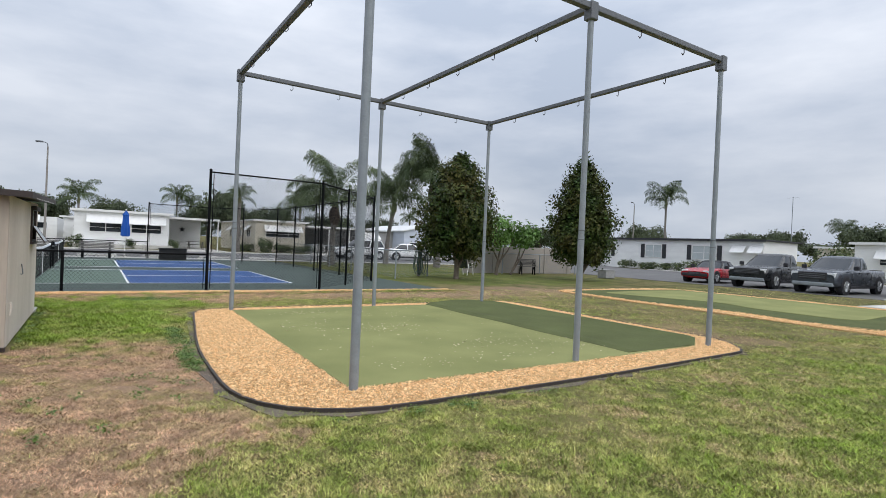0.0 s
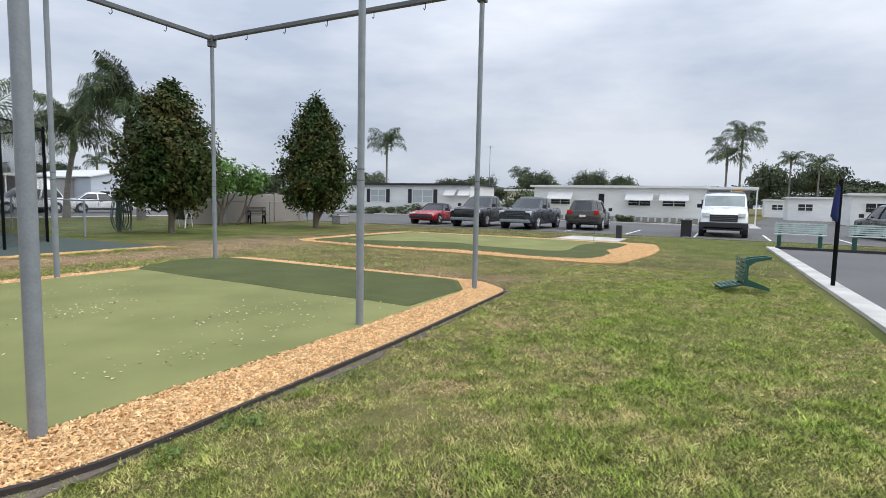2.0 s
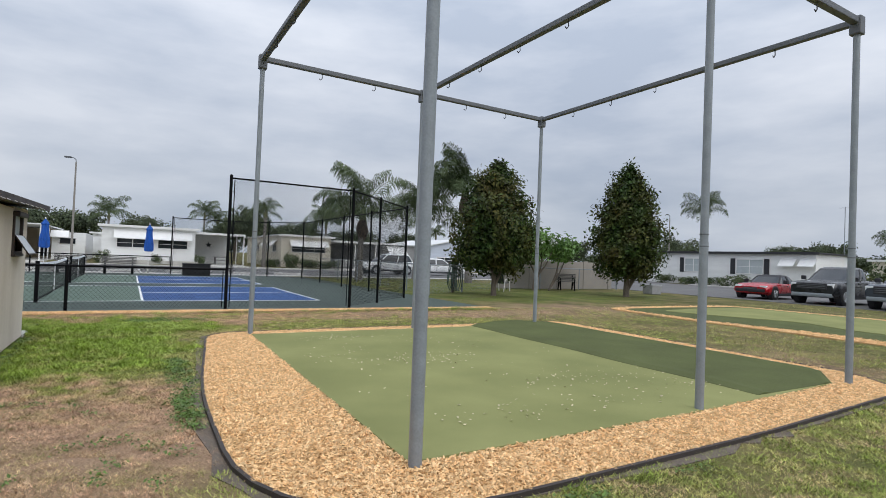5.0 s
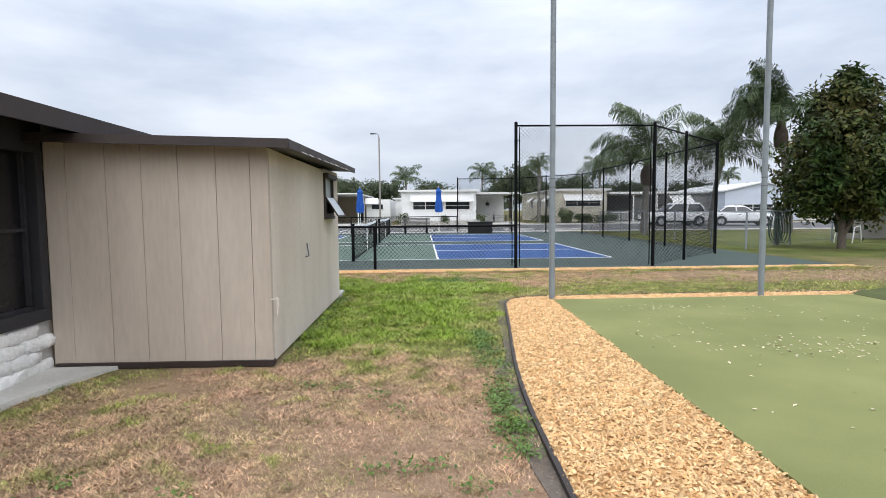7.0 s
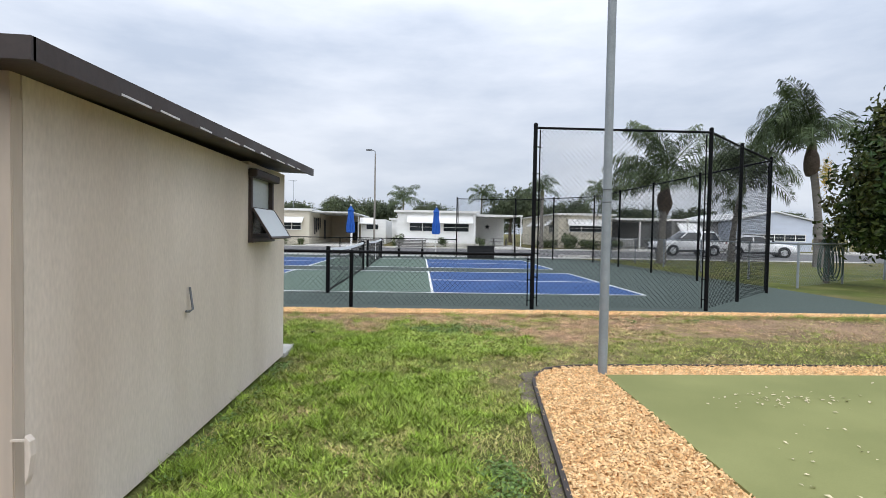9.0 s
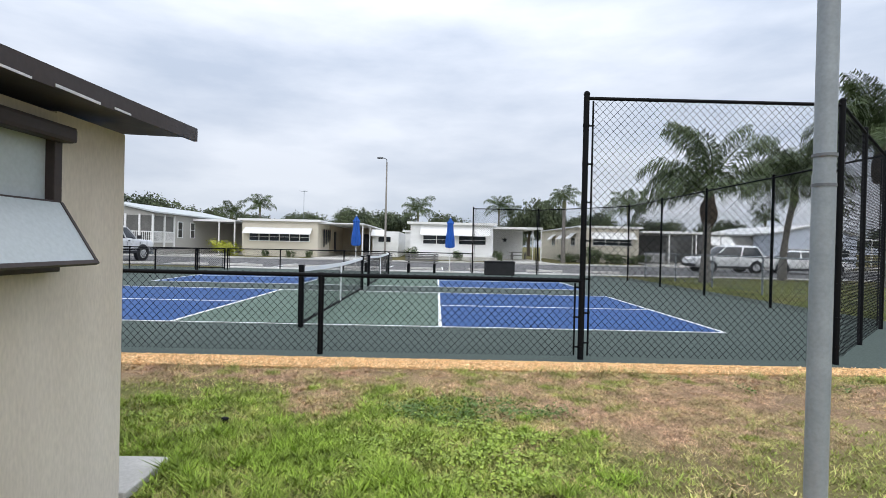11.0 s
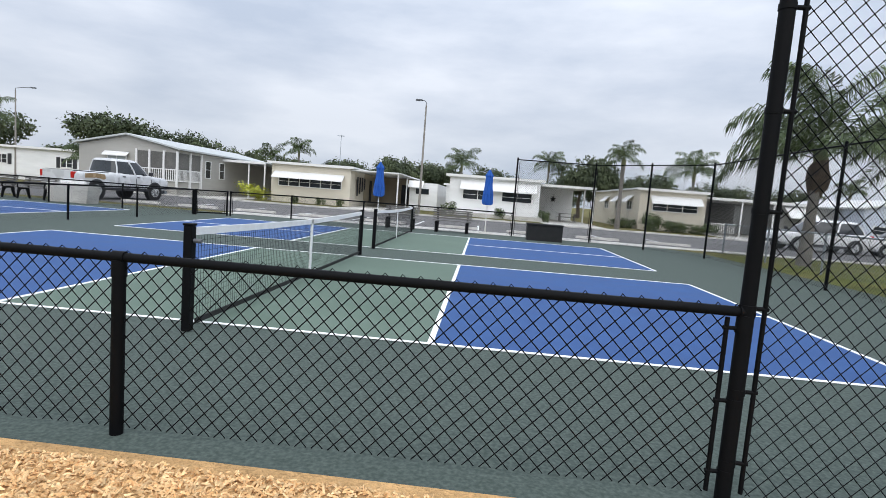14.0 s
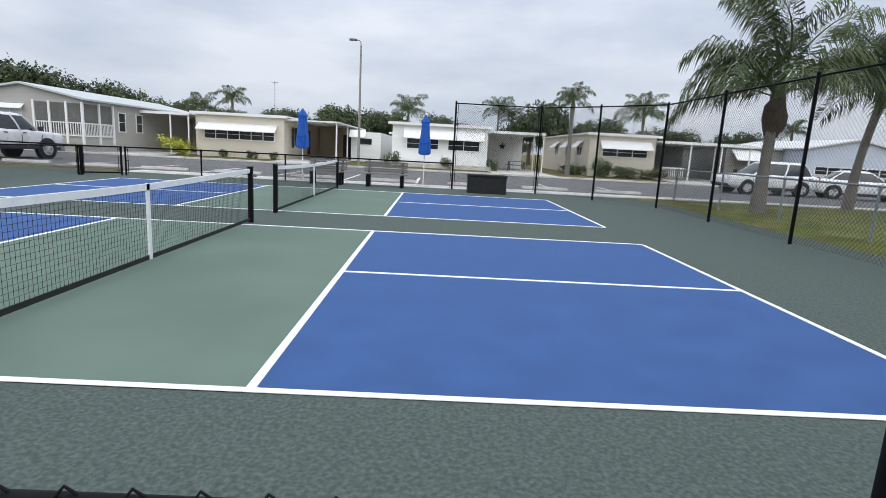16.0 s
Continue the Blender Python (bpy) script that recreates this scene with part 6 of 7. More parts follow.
# ---- benches ----
def bench(m, L, label, slat, frame_m, group="", curved=True, name="park_bench", arms=True):
    """A slatted bench along x that faces +y."""
    t = thing(name, m, label, "bench", group)
    for x in (-L / 2 + 0.18, L / 2 - 0.18):
        bm = bmesh.new()
        if curved:
            prism(bm, [(0.30, 0), (0.25, 0), (0.19, 0.25), (0.10, 0.38), (-0.15, 0.38), (-0.22, 0.2), (-0.30, 0), (-0.36, 0), (-0.30, 0.25), (-0.27, 0.45), (-0.36, 0.86), (-0.31, 0.88), (-0.22, 0.47), (0.22, 0.44), (0.26, 0.3)], "x", x - 0.03, x + 0.03)
        else:
            box(bm, x - 0.06, -0.28, 0, x + 0.06, -0.16, 0.42, 0.01)
            box(bm, x - 0.06, 0.1, 0, x + 0.06, 0.22, 0.42, 0.01)
            box(bm, x - 0.04, -0.3, 0.38, x + 0.04, 0.24, 0.43)
            prism(bm, [(-0.26, 0.43), (-0.22, 0.43), (-0.32, 0.86), (-0.36, 0.86)], "x", x - 0.04, x + 0.04)
        fr_ = part("leg_frame", bm, frame_m, t)
        if curved and arms:
            bm = bmesh.new()
            tube(bm, [(x, -0.30, 0.64), (x, 0.0, 0.66), (x, 0.24, 0.62), (x, 0.27, 0.5), (x, 0.22, 0.44)], 0.028, 7)
            part("armrest", bm, frame_m, fr_)
    for k in range(5):
        y = -0.2 + 0.095 * k
        bm = bmesh.new()
        box(bm, -L / 2, y, 0.452, L / 2, y + 0.07, 0.482, 0.008)
        part("seat_slat", bm, slat, t)
    for k in range(5):
        z = 0.52 + 0.075 * k
        bm = bmesh.new()
        box(bm, -L / 2, -0.25 - 0.22 * (z - 0.5), z, L / 2, -0.222 - 0.22 * (z - 0.5), z + 0.055, 0.008)
        part("back_slat", bm, slat, t)
    return t


LIE = Matrix(((-1, 0, 0, 0), (0, 0, 1, 0), (0, 1, 0, 0), (0, 0, 0, 1)))
M["slat_green"] = mat("glossy_green_slat", (0.035, 0.12, 0.095), 0.28, scale=6, var=0.15, fine=60, bump=0.1)
bench(Matrix.Translation((10.7, 2.68, 0.345)) @ Matrix.Rotation(radians(14), 4, "Z") @ LIE @ Matrix.Scale(0.86, 4), 0.62, "dark green slatted chair fallen on its back on the lawn", "slat_green", "green_paint", curved=True, name="garden_chair", arms=False)
bench(pose(23.6, 0.92, 0.0, 0, 0, 84), 1.6, "pale green slatted bench with dark legs by the shuffleboard court", "slat_pale", "green_paint", "shuffleboard benches", False)
bench(pose(23.9, -1.45, 0.0, 0, 0, 84), 1.75, "pale green slatted bench with dark legs by the shuffleboard court", "slat_pale", "green_paint", "shuffleboard benches", False)
M["slat_grey"] = mat("grey_slat", (0.13, 0.125, 0.12), 0.6, scale=6, var=0.15, fine=50, bump=0.15)
bench(pose(-0.05, 35.3, 0, 0, 0, 180), 1.55, "grey-brown slatted bench behind the court", "slat_grey", "black", "court benches", False)
bench(pose(-2.1, 35.3, 0, 0, 0, 180), 1.35, "grey-brown slatted bench behind the court", "slat_grey", "black", "court benches", False)
for x in (-20.8, -18.9, -17.1):
    bench(pose(x, 35.0, 0, 0, 0, 180), 1.5, "dark slatted bench with curved iron legs behind the court", "slat_grey", "black", "court benches", True)
bench(pose(20.6, 24.9, 0, 0, 0, 150), 1.1, "small dark garden bench under the plumeria", "slat_grey", "black", "", True, "garden_bench")

# ---- closed umbrellas ----
def umbrella(x, y):
    t = thing("closed_umbrella", pose(x, y, 0.0), "closed bright blue patio umbrella on a white pole", "umbrella", "umbrellas")
    bm = bmesh.new()
    rod(bm, (0, 0, 0), (0, 0, 2.6), 0.022, n=10)
    part("pole", bm, "white_paint", t)
    bm = bmesh.new()
    rod(bm, (0, 0, 0), (0, 0, 0.07), 0.25, 0.23, n=20)
    rod(bm, (0, 0, 0.07), (0, 0, 0.3), 0.04, n=10)
    part("base", bm, "concrete", t)
    bm = bmesh.new()
    n, rings = 16, []
    for z, r in ((1.18, 0.20), (1.26, 0.21), (1.6, 0.20), (1.95, 0.15), (2.3, 0.13), (2.38, 0.16), (2.5, 0.09), (2.62, 0.02)):
        rings.append([bm.verts.new((math.cos(2 * math.pi * k / n) * r * (1.18 if k % 2 else 0.78), math.sin(2 * math.pi * k / n) * r * (1.18 if k % 2 else 0.78), z + (0.05 if k % 2 and z < 1.2 else 0))) for k in range(n)])
    for a_, b_ in zip(rings, rings[1:]):
        for k in range(n):
            bm.faces.new((a_[k], a_[(k + 1) % n], b_[(k + 1) % n], b_[k]))
    bm.faces.new(rings[-1])
    bm.faces.new(rings[0][::-1])
    cn = part("canopy", bm, "umbrella", t, "folded blue canvas canopy")
    bm = bmesh.new()
    rod(bm, (0, 0, 1.62), (0, 0, 1.65), 0.215, n=16)
    part("tie_strap", bm, "umbrella", cn)
    bm = bmesh.new()
    bmesh.ops.create_uvsphere(bm, u_segments=10, v_segments=6, radius=0.04, matrix=pose(0, 0, 2.66))
    part("finial", bm, "white_paint", t)


umbrella(1.27, 36.5)
umbrella(-3.3, 36.7)


# ---- street lamp, poles ----
def street_lamp(x, y, h, label, arm=0.9, az=200):
    t = thing("street_lamp", pose(x, y, 0, 0, 0, az), label, "street lamp", "street lamps")
    bm = bmesh.new()
    rod(bm, (0, 0, 0), (0, 0, h - 0.3), 0.09, 0.05, n=12)
    part("pole", bm, "lamp_pole", t)
    bm = bmesh.new()
    tube(bm, [(0, 0, h - 0.35), (0.02, 0, h - 0.1), (arm * 0.4, 0, h), (arm, 0, h + 0.03)], 0.03, 7)
    part("arm", bm, "steel_dark", t)
    bm = bmesh.new()
    box(bm, arm - 0.05, -0.1, h - 0.03, arm + 0.4, 0.1, h + 0.09, 0.03)
    part("lamp_head", bm, "steel_dark", t)


street_lamp(-3.3, 51.3, 7.8, "tall tapered grey street lamp at the kerb", 0.35, 170)
street_lamp(-43, 62, 8.5, "tall pale street lamp pole beyond the homes", 1.6, 0)
street_lamp(58, 46.5, 8.0, "slim street lamp beside a palm", 0.8, 200)
for x, y, h in ((24.6, 80, 7.5), (-14.2, 70, 7.0), (54.0, 26, 7.4)):
    t = thing("antenna_mast", pose(x, y, 0), "thin grey aerial mast behind the homes", "antenna")
    bm = bmesh.new()
    rod(bm, (0, 0, 0), (0, 0, h), 0.03, n=6)
    part("mast", bm, "steel", t)
    bm = bmesh.new()
    for k in range(4):
        rod(bm, (-0.5 + 0.1 * k, 0.25 * (k - 1.5), h - 0.1), (0.5 - 0.1 * k, 0.25 * (k - 1.5), h - 0.1), 0.012, n=4)
    part("aerial", bm, "steel", t)

# ---- court-side clutter ----
bx = thing("storage_box", pose(3.5, 34.9, 0), "low black rectangular storage box at the court end", "storage box")
bm = bmesh.new()
box(bm, -0.66, -0.3, 0, 0.66, 0.3, 0.58, 0.02)
part("body", bm, "fabric_black", bx)
bm = bmesh.new()
box(bm, -0.69, -0.33, 0.58, 0.69, 0.33, 0.64, 0.02)
part("lid", bm, "fabric_black", bx)
tk = thing("concrete_planter", pose(-15.4, 34.9, 0), "pale concrete trough planter beside the benches", "planter")
bm = bmesh.new()
prism(bm, [(-0.8, 0), (0.8, 0), (0.9, 0.75), (-0.9, 0.75)], "y", -0.35, 0.35, 0.03)
part("trough", bm, "concrete", tk)
bm = bmesh.new()
for k in range(4):
    bmesh.ops.create_icosphere(bm, subdivisions=2, radius=0.16, matrix=pose(-0.4 + 0.25 * k, 0, 0.8))
part("contents", bm, "white_paint", tk, "white bundles heaped in the trough")
ub = thing("utility_box", pose(24.2, 22.3, 0), "low grey concrete utility box on the lawn", "utility box")
bm = bmesh.new()
box(bm, -0.38, -0.3, 0, 0.38, 0.3, 0.44, 0.04)
part("body", bm, "shade", ub)
bm = bmesh.new()
box(bm, -0.4, -0.32, 0.44, 0.4, 0.32, 0.48, 0.015)
part("lid", bm, "shade", ub)
hs = thing("hose_stand", pose(12.3, 23.0, 0), "wooden stake hung with coiled green garden hose", "hose stand")
bm = bmesh.new()
box(bm, -0.06, -0.06, 0, 0.06, 0.06, 1.45, 0.01)
part("stake", bm, "bark", hs)
bm = bmesh.new()
box(bm, -0.25, -0.05, 1.2, 0.25, 0.05, 1.28, 0.01)
part("crossbar", bm, "bark", hs)
for k in range(8):
    s = -0.28 + 0.08 * k
    w = 0.20 + 0.03 * (k % 3)
    bm = bmesh.new()
    tube(bm, [(s * 0.6 + w * math.sin(a_) * (0.4 + 0.6 * (1 - math.cos(a_)) / 2), -0.05 - 0.02 * k, 1.28 - (0.55 + 0.05 * (k % 2)) * (1 - math.cos(a_))) for a_ in [2 * math.pi * q / 16 for q in range(17)]], 0.016, 6)
    part("hose_coil", bm, "hose", hs)
lc = thing("lounge_chair", pose(15.6, 24.0, 0, 0, 0, 30), "white-framed garden chair with dark fabric seat", "chair")
for s in (-0.28, 0.28):
    bm = bmesh.new()
    tube(bm, [(-0.35, s, 0.0), (-0.2, s, 0.55), (0.25, s, 0.6), (0.4, s, 0.0)], 0.02, 7)
    part("leg_frame", bm, "white_paint", lc)
bm = bmesh.new()
prism(bm, [(-0.3, 0.36), (0.3, 0.4), (0.3, 0.43), (-0.28, 0.4), (-0.5, 0.95), (-0.53, 0.94)], "y", -0.27, 0.27)
part("sling", bm, "paint_grey", lc)
for x, y, lab in ((27.6, 4.9, "black wheeled refuse bin by the parking bay"),):
    t = thing("refuse_bin", pose(x, y, 0), lab, "bin")
    bm = bmesh.new()
    prism(bm, [(-0.2, 0.05), (0.2, 0.05), (0.26, 0.72), (-0.26, 0.72)], "y", -0.22, 0.22, 0.02)
    part("body", bm, "dark_trim", t)
    bm = bmesh.new()
    box(bm, -0.28, -0.25, 0.72, 0.28, 0.25, 0.78, 0.02)
    part("lid", bm, "dark_trim", t)
    for s in (-0.18, 0.18):
        bm = bmesh.new()
        rod(bm, (-0.2, s - 0.03, 0.06), (-0.2, s + 0.03, 0.06), 0.06, n=10)
        part("wheel", bm, "tyre", t)
pt = thing("picnic_table", pose(8.6, 62.5, 0), "dark picnic table under the carport", "table")
bm = bmesh.new()
box(bm, -0.9, -0.35, 0.72, 0.9, 0.35, 0.77, 0.01)
part("tabletop", bm, "slat_grey", pt)
for s in (-0.65, 0.65):
    bm = bmesh.new()
    prism(bm, [(-0.65, 0), (-0.55, 0), (-0.1, 0.72), (-0.2, 0.72)], "x", s - 0.04, s + 0.04)
    prism(bm, [(0.65, 0), (0.55, 0), (0.1, 0.72), (0.2, 0.72)], "x", s - 0.04, s + 0.04)
    part("trestle", bm, "slat_grey", pt)
for s in (-0.7, 0.7):
    bm = bmesh.new()
    box(bm, -0.9, s - 0.13, 0.42, 0.9, s + 0.13, 0.46)
    part("seat", bm, "slat_grey", pt)

# ---- painted bricks of the building base ----
for row in range(4):
    off = 0.15 * (row % 2)
    for k in range(18):
        y = -0.16 - 0.31 * k - off
        sx = 0.045 + 0.012 * ((k * 7 + row * 3) % 4)
        piece("brick", brick_meshes[(3 * k + row * 2 + k // 4) % 5], hall, Matrix.Translation((-0.02 + 0.004 * ((k + row) % 3), y, 0.055 + 0.1 * row)) @ Matrix.Diagonal((sx, 0.308, 0.1, 1)))

# ---- grass, bark chips and fallen petals ----
rng = np.random.default_rng(12)
LANE = np.array([(0.0, 1.0), (0.5, 3.4), (0.2, 4.6), (0.35, 7.0), (0.55, 10.0), (0.7, 13.0), (1.4, 15.5)])
KEEP_OUT = [BED, [(-9, 9.7), (-0.86, 9.7), (-0.86, 13.4), (-9, 13.4)], [(-9, -6), (-2.4, -6), (-2.4, 9.8), (-9, 9.8)], [(-40, 16.38), (40, 16.38), (40, 16.38 + 19.9), (9.55, 36.3), (9.65, 16.55), (-40, 16.6)], [(-1.4, 13.3), (-0.88, 13.3), (-0.88, 13.85), (-1.4, 13.85)],
            GREEN, [(4.9, -14), (22.6, -14), (22.6, 2.2), (4.9, 1.75)], [(-40, 16.4), (9.65, 16.4), (9.5, 36.5), (-40, 36.5)]]


def scatter(n, x0, y0, x1, y1, reach, power):
    x, y = rng.uniform(x0, x1, n), rng.uniform(y0, y1, n)
    d = np.full(n, 1e9)
    for a_, b_ in zip(LANE, LANE[1:]):
        ab = b_ - a_
        t = np.clip(((x - a_[0]) * ab[0] + (y - a_[1]) * ab[1]) / (ab @ ab), 0, 1)
        d = np.minimum(d, np.hypot(x - a_[0] - t * ab[0], y - a_[1] - t * ab[1]))
    ok = rng.uniform(size=n) < np.minimum(1, (reach / np.maximum(d, 0.1)) ** power)
    for poly in KEEP_OUT:
        ok &= ~inside(x, y, poly)
    return x[ok], y[ok]


def cells(x, y, size, seed):
    """A random height for each uneven tuft of that size."""
    table = np.random.default_rng(seed).uniform(size=4096)
    wx_, wy_ = x + size * 0.5 * np.sin(y * 2.6 / size + seed), y + size * 0.5 * np.sin(x * 2.2 / size + 2 * seed)
    k = np.floor(wx_ / size).astype(np.int64) * 73 + np.floor(wy_ / size).astype(np.int64) * 619
    return table[k % 4096]


def blades(name, x, y, hgt, wid, label):
    n = len(x)
    dr, lu = dryness(x, y), lushness(x, y)
    patchy = wobble(x, y, 3.1, 1.7)
    tuft = cells(x, y, 0.10, 1) * 0.6 + cells(x, y, 0.33, 2) * 0.4
    green_tuft = (cells(x, y, 0.16, 3) > 0.86) * (cells(x, y, 0.8, 4) > 0.3)
    dr = np.clip(dr + 0.45 * (0.5 - tuft) * (1 - 0.5 * dr) + (0.3 - 0.16 * dr) * rng.normal(size=n) + 0.18 * np.clip(patchy, -1, 1) - 0.75 * green_tuft * rng.uniform(0.3, 1.0, n) + 0.10 + (0.6 * (cells(x, y, 0.27, 6) - 0.5) + 0.4 * (cells(x, y, 0.7, 9) - 0.5)) * (dr < 0.6), 0, 1)
    lu = np.clip(lu * (0.25 + 1.3 * tuft) + 0.9 * (cells(x, y, 0.24, 7) - 0.62)  + 0.25 * rng.normal(size=n), 0, 1) * (1 - 0.6 * (dr > 0.6))
    h = hgt * rng.uniform(0.5, 1.3, n) * (0.4 + 1.1 * tuft) * (1 - 0.5 * dr + 0.25 * lu) * (1 + 0.2 * np.clip(patchy, -1, 1))
    a = rng.uniform(0, 2 * math.pi, n)
    lean = rng.uniform(0.4, 1.7, n) + 0.5 * dr
    w = wid * rng.uniform(0.7, 1.3, n)
    ca, sa = np.cos(a), np.sin(a)
    b = a + rng.uniform(-1.2, 1.2, n)
    z0 = -0.012 + 0.035 * lu * cells(x, y, 0.38, 8)
    v = np.stack([np.stack([x - sa * w, y + ca * w, z0], -1), np.stack([x + sa * w, y - ca * w, z0], -1), np.stack([x + np.cos(b) * h * lean, y + np.sin(b) * h * lean, z0 + h], -1)], 1).reshape(-1, 3)
    me = bpy.data.meshes.new(name)
    me.vertices.add(3 * n)
    me.vertices.foreach_set("co", v.astype(np.float32).ravel())
    me.loops.add(3 * n)
    me.loops.foreach_set("vertex_index", np.arange(3 * n, dtype=np.int32))
    me.polygons.add(n)
    me.polygons.foreach_set("loop_start", np.arange(0, 3 * n, 3, dtype=np.int32))
    me.update(calc_edges=True)
    for nm, val in (("dry", dr), ("lush", lu)):
        at = me.attributes.new(nm, "FLOAT", "POINT")
        at.data.foreach_set("value", np.repeat(val, 3).astype(np.float32))
    me.materials.append(M["blade"])
    tagged(new(name, me), label, "grass", kind="stuff")


x, y = scatter(1150000, -3.2, 1.0, 13.0, 16.4, 1.9, 1.25)
blades("grass", x, y, 0.027, 0.0034, "mown lawn grass, green and straw-coloured blades")
x, y = rng.uniform(0.4, 13.0, 900000), rng.uniform(-0.8, 6.4, 900000)
ok = rng.uniform(size=900000) < np.minimum(1, 3.3 / np.maximum(np.hypot(x - 0.5, y - 3.3), 0.1))
for poly in KEEP_OUT:
    ok &= ~inside(x, y, poly)
blades("short_grass", x[ok], y[ok], 0.021, 0.0036, "short mown grass, olive green mixed with straw")
x, y = scatter(420000, -3.2, 9.0, 4.0, 16.4, 2.2, 1.2)
ok = lushness(x, y) + rng.normal(size=len(x)) * 0.12 > 0.45
blades("lush_grass", x[ok], y[ok], 0.037, 0.0052, "thick bright green grass in uneven tussocks beside the shed")
x, y = scatter(1400000, -3.2, 4.0, 5.0, 16.4, 1.7, 1.3)
ok = dryness(x, y) + rng.normal(size=len(x)) * 0.12 > 0.5
blades("dry_grass", x[ok], y[ok], 0.034, 0.0028, "dense mat of dead brown straw on the lawn")
x, y = scatter(620000, -12, -4, 30, 27, 7.5, 1.6)
blades("grass", x, y, 0.030, 0.0075, "lawn grass further across the field")

x, y = rng.uniform(-9.0, 9.6, 34000), 16.17 + 0.07 * rng.normal(size=34000)
y += 0.05 * np.sin(x * 3.1) + 0.04 * np.sin(x * 7.7)
ok = y < 16.36
blades("edge_grass", x[ok], y[ok], 0.055, 0.0045, "uneven fringe of taller grass along the mulch strip")


def chips(name, polys, holes, n, s, label):
    xs, ys = [], []
    for poly in polys:
        p = np.array(poly)
        (x0, y0), (x1, y1) = p.min(0), p.max(0)
        x, y = rng.uniform(x0, x1, n), rng.uniform(y0, y1, n)
        ok = inside(x, y, poly)
        for hl in holes:
            ok &= ~inside(x, y, hl)
        xs.append(x[ok])
        ys.append(y[ok])
    x, y = np.concatenate(xs), np.concatenate(ys)
    n = len(x)
    a = rng.uniform(0, 6.283, n)
    L, W, H = s * rng.uniform(0.6, 1.5, n), s * 0.42 * rng.uniform(0.6, 1.3, n), s * 0.35 * rng.uniform(0.5, 1.4, n)
    z = rng.uniform(0.008, 0.03, n)
    tilt = rng.normal(size=n) * 0.35
    ca, sa = np.cos(a), np.sin(a)
    P = []
    for u, v_, w in ((-0.5, -0.5, 0), (0.5, -0.35, 0), (0.42, 0.5, 0), (-0.5, 0.4, 0), (0.0, 0.0, 1)):
        P.append(np.stack([x + ca * u * L - sa * v_ * W, y + sa * u * L + ca * v_ * W, z + u * L * tilt + w * H], -1))
    v = np.stack(P, 1).reshape(-1, 3)
    k = np.arange(n)[:, None] * 5
    f = np.concatenate([k + np.array([q]) for q in ((0, 1, 4), (1, 2, 4), (2, 3, 4), (3, 0, 4))])
    me = bpy.data.meshes.new(name)
    me.from_pydata(v.tolist(), [], f.tolist())
    me.materials.append(M["bark_chips"])
    tagged(new(name, me), label, "mulch", kind="stuff")


chips("bark_mulch", [BED], [TURF], 250000, 0.028, "golden bark chips heaped round the turf mat")
chips("bark_mulch", [[(-9.5, 16.22), (-3, 16.19), (1.0, 16.24), (5.5, 16.30), (9.6, 16.40), (9.6, 16.60), (1.0, 16.64), (-9.5, 16.70)]], [], 40000, 0.028, "golden bark chips along the court edge")
chips("bark_mulch", [GREEN], [FRINGE], 52000, 0.036, "golden bark chips round the putting green")
px_, py_ = [], []
for cx, cy, sx, sy, k in ((3.9, 9.9, 0.35, 0.22, 110), (3.3, 11.9, 0.3, 0.1, 60), (5.0, 8.2, 0.6, 0.25, 70), (3.2, 7.4, 0.35, 0.2, 30), (2.8, 10.5, 0.3, 0.4, 45), (4.4, 11.2, 0.8, 0.6, 60), (6.0, 7.6, 0.5, 0.3, 50), (4.5, 9.5, 1.5, 1.6, 70), (4.6, 7.3, 0.9, 0.2, 60)):
    px_.append(rng.normal(cx, sx, k))
    py_.append(rng.normal(cy, sy, k))
px_, py_ = np.concatenate(px_), np.concatenate(py_)
ok = inside(px_, py_, [(2.3, 7.0), (6.3, 7.05), (6.3, 12.7), (2.3, 12.7)])
pos = np.stack([px_[ok], py_[ok], np.full(ok.sum(), 0.038)], -1)
fp = new("fallen_petals", leaf_mesh("fallen_petals", pos, np.tile([0, 0, 3.0], (len(pos), 1)), 0.034, "petal", 0.6, rng))
tagged(fp, "pale dry petals scattered on the turf mat", "petals", kind="stuff")
# low weeds along the bed edging and shed, and leafy clumps in the thick grass
def weed_clumps(n, cx, cy, rx, ry, spread, each):
    a_, q = rng.uniform(0, 6.283, n), np.sqrt(rng.uniform(0, 1, n))
    x, y = np.repeat(cx + rx * q * np.cos(a_), each), np.repeat(cy + ry * q * np.sin(a_), each)
    return x + rng.normal(size=n * each) * spread, y + rng.normal(size=n * each) * spread


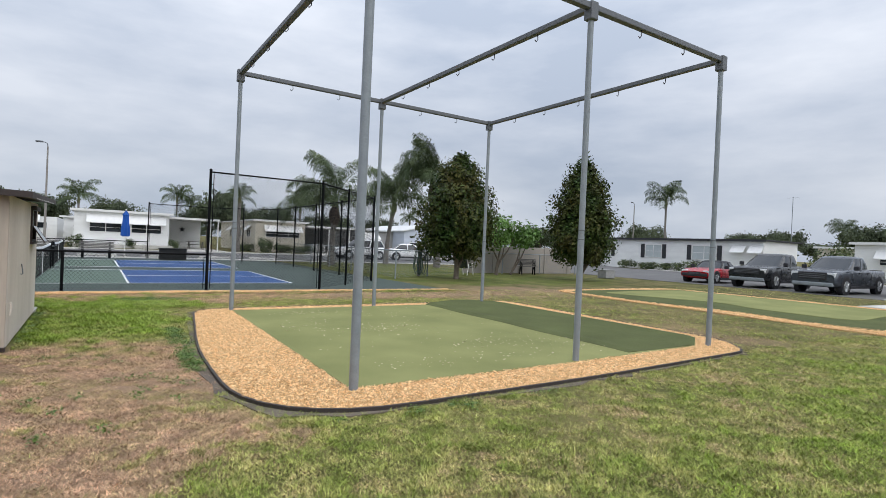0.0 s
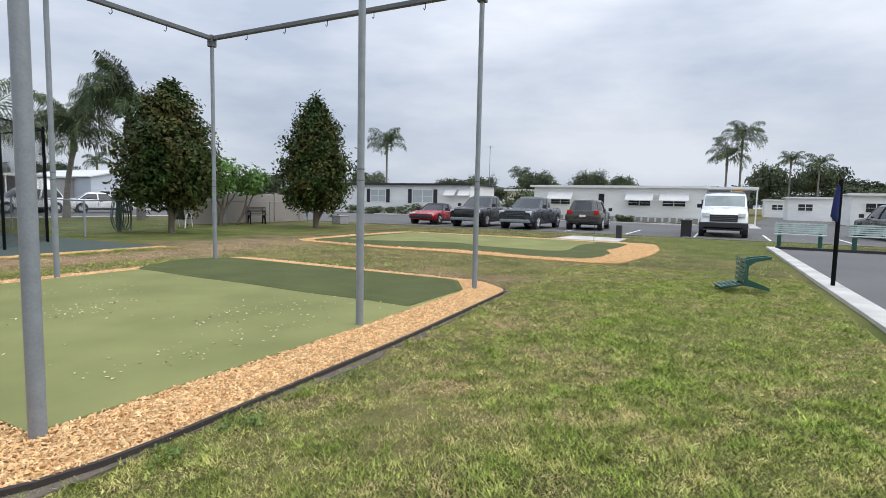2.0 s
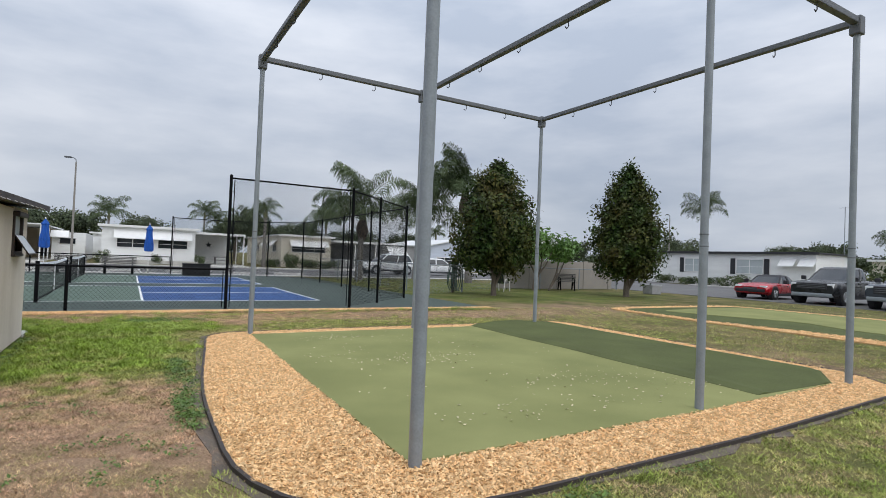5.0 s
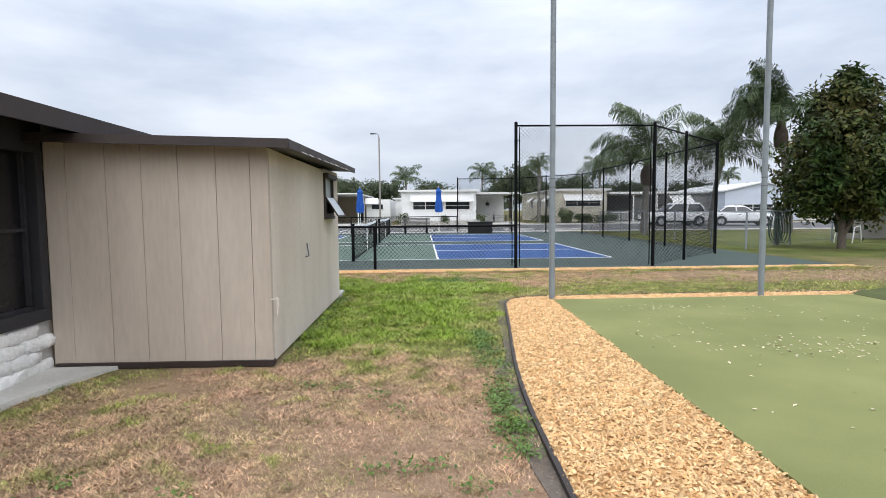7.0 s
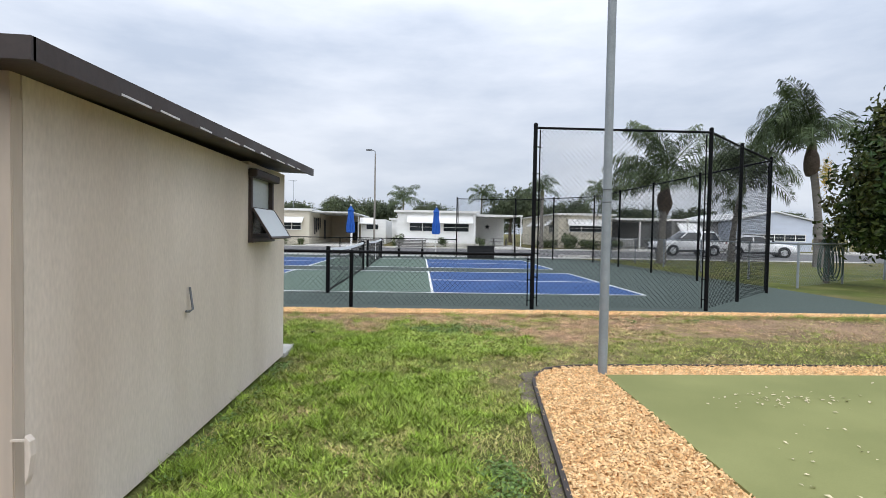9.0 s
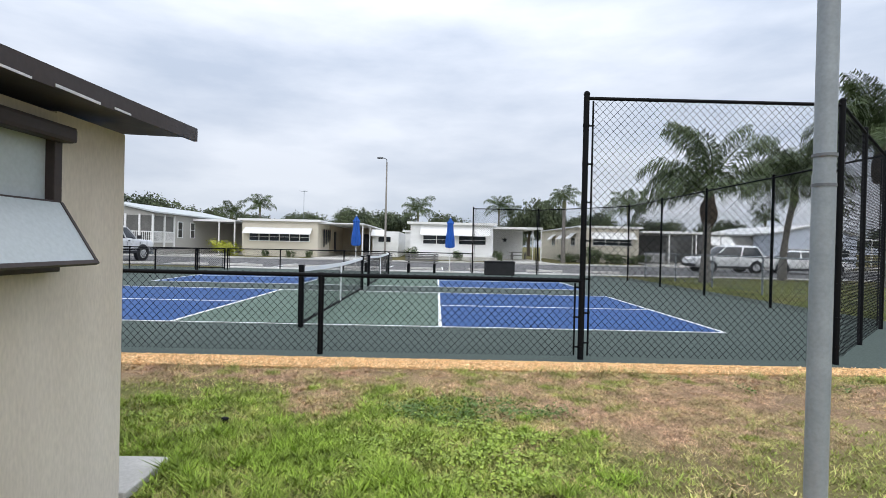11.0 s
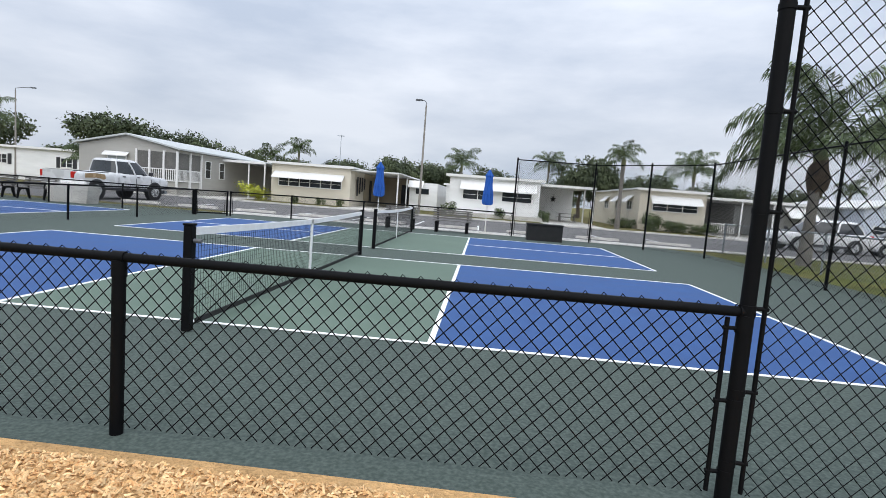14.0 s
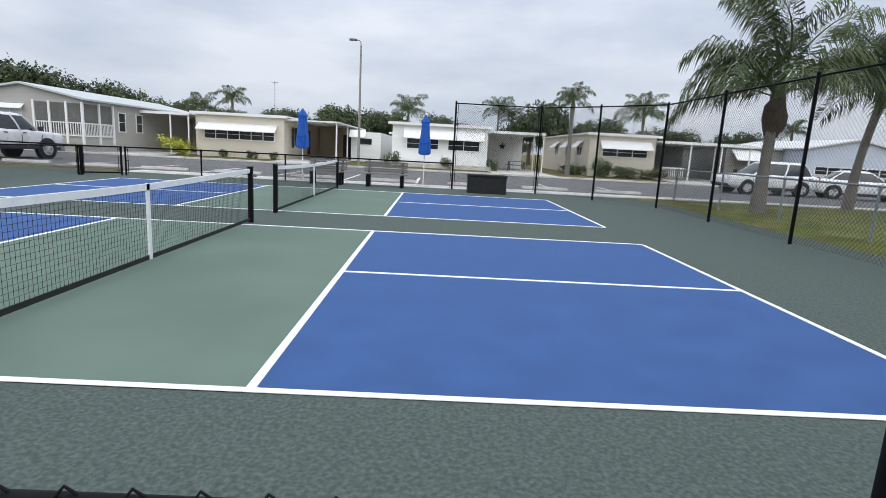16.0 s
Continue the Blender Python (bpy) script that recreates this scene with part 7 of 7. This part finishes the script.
M["weed"] = mat("weed_leaf", (0.37, 0.46, 0.065), 0.5, scale=4, var=0.2, fine=30, bump=0, second=(0.25, 0.35, 0.06), island=0.35)
M["weed_dark"] = mat("dark_weed_leaf", (0.13, 0.22, 0.035), 0.5, scale=4, var=0.2, fine=30, bump=0, second=(0.10, 0.17, 0.035), island=0.4)
for nm, mt, size, sets, lab in (("weeds", "weed", 0.026, ((60, 0.8, 14.0, 0.75, 0.55, 0.05, 60), (26, 0.4, 12.9, 0.7, 0.8, 0.05, 45), (10, -0.3, 14.5, 1.3, 0.4, 0.05, 40), (24, 0.1, 11.6, 0.9, 1.0, 0.05, 40)), "lime green leafy weeds in low clumps"),
                                ("dark_weeds", "weed_dark", 0.026, ((34, 0.95, 14.85, 0.75, 0.3, 0.06, 60), (30, 0.84, 8.5, 0.07, 0.6, 0.05, 40), (34, 0.9, 9.9, 0.1, 1.0, 0.05, 45), (24, -0.82, 11.8, 0.08, 1.6, 0.04, 30), (10, 2.6, 5.85, 1.6, 0.08, 0.04, 30), (28, -0.6, 7.6, 1.6, 1.6, 0.05, 40), (16, 5.5, 15.9, 4.0, 0.4, 0.05, 40)), "dark green weeds among the grass and along the bed edging")):
    wx, wy = (np.concatenate(c_) for c_ in zip(*[weed_clumps(*q) for q in sets]))
    ok = ~inside(wx, wy, BED) & (wy < 16.2) & ((wx > -0.88) | (wy > 13.9) | (wy < 9.6))
    pos = np.stack([wx[ok], wy[ok], rng.uniform(0.004, 0.05, ok.sum())], -1)
    tagged(new(nm, leaf_mesh(nm, pos, np.tile([0, 0, 1.6], (len(pos), 1)), size, mt, 0.6, rng)), lab, "weeds", kind="stuff")
spr = thing("sprinkler_head", pose(-0.85, 14.5, -0.01), "small black pop-up sprinkler head in the grass", "sprinkler")
bm = bmesh.new()
rod(bm, (0, 0, 0), (0, 0, 0.04), 0.022, n=14)
part("body", bm, "black", spr)
bm = bmesh.new()
rod(bm, (0, 0, 0.04), (0, 0, 0.05), 0.028, 0.022, n=14)
part("cap", bm, "black", spr)
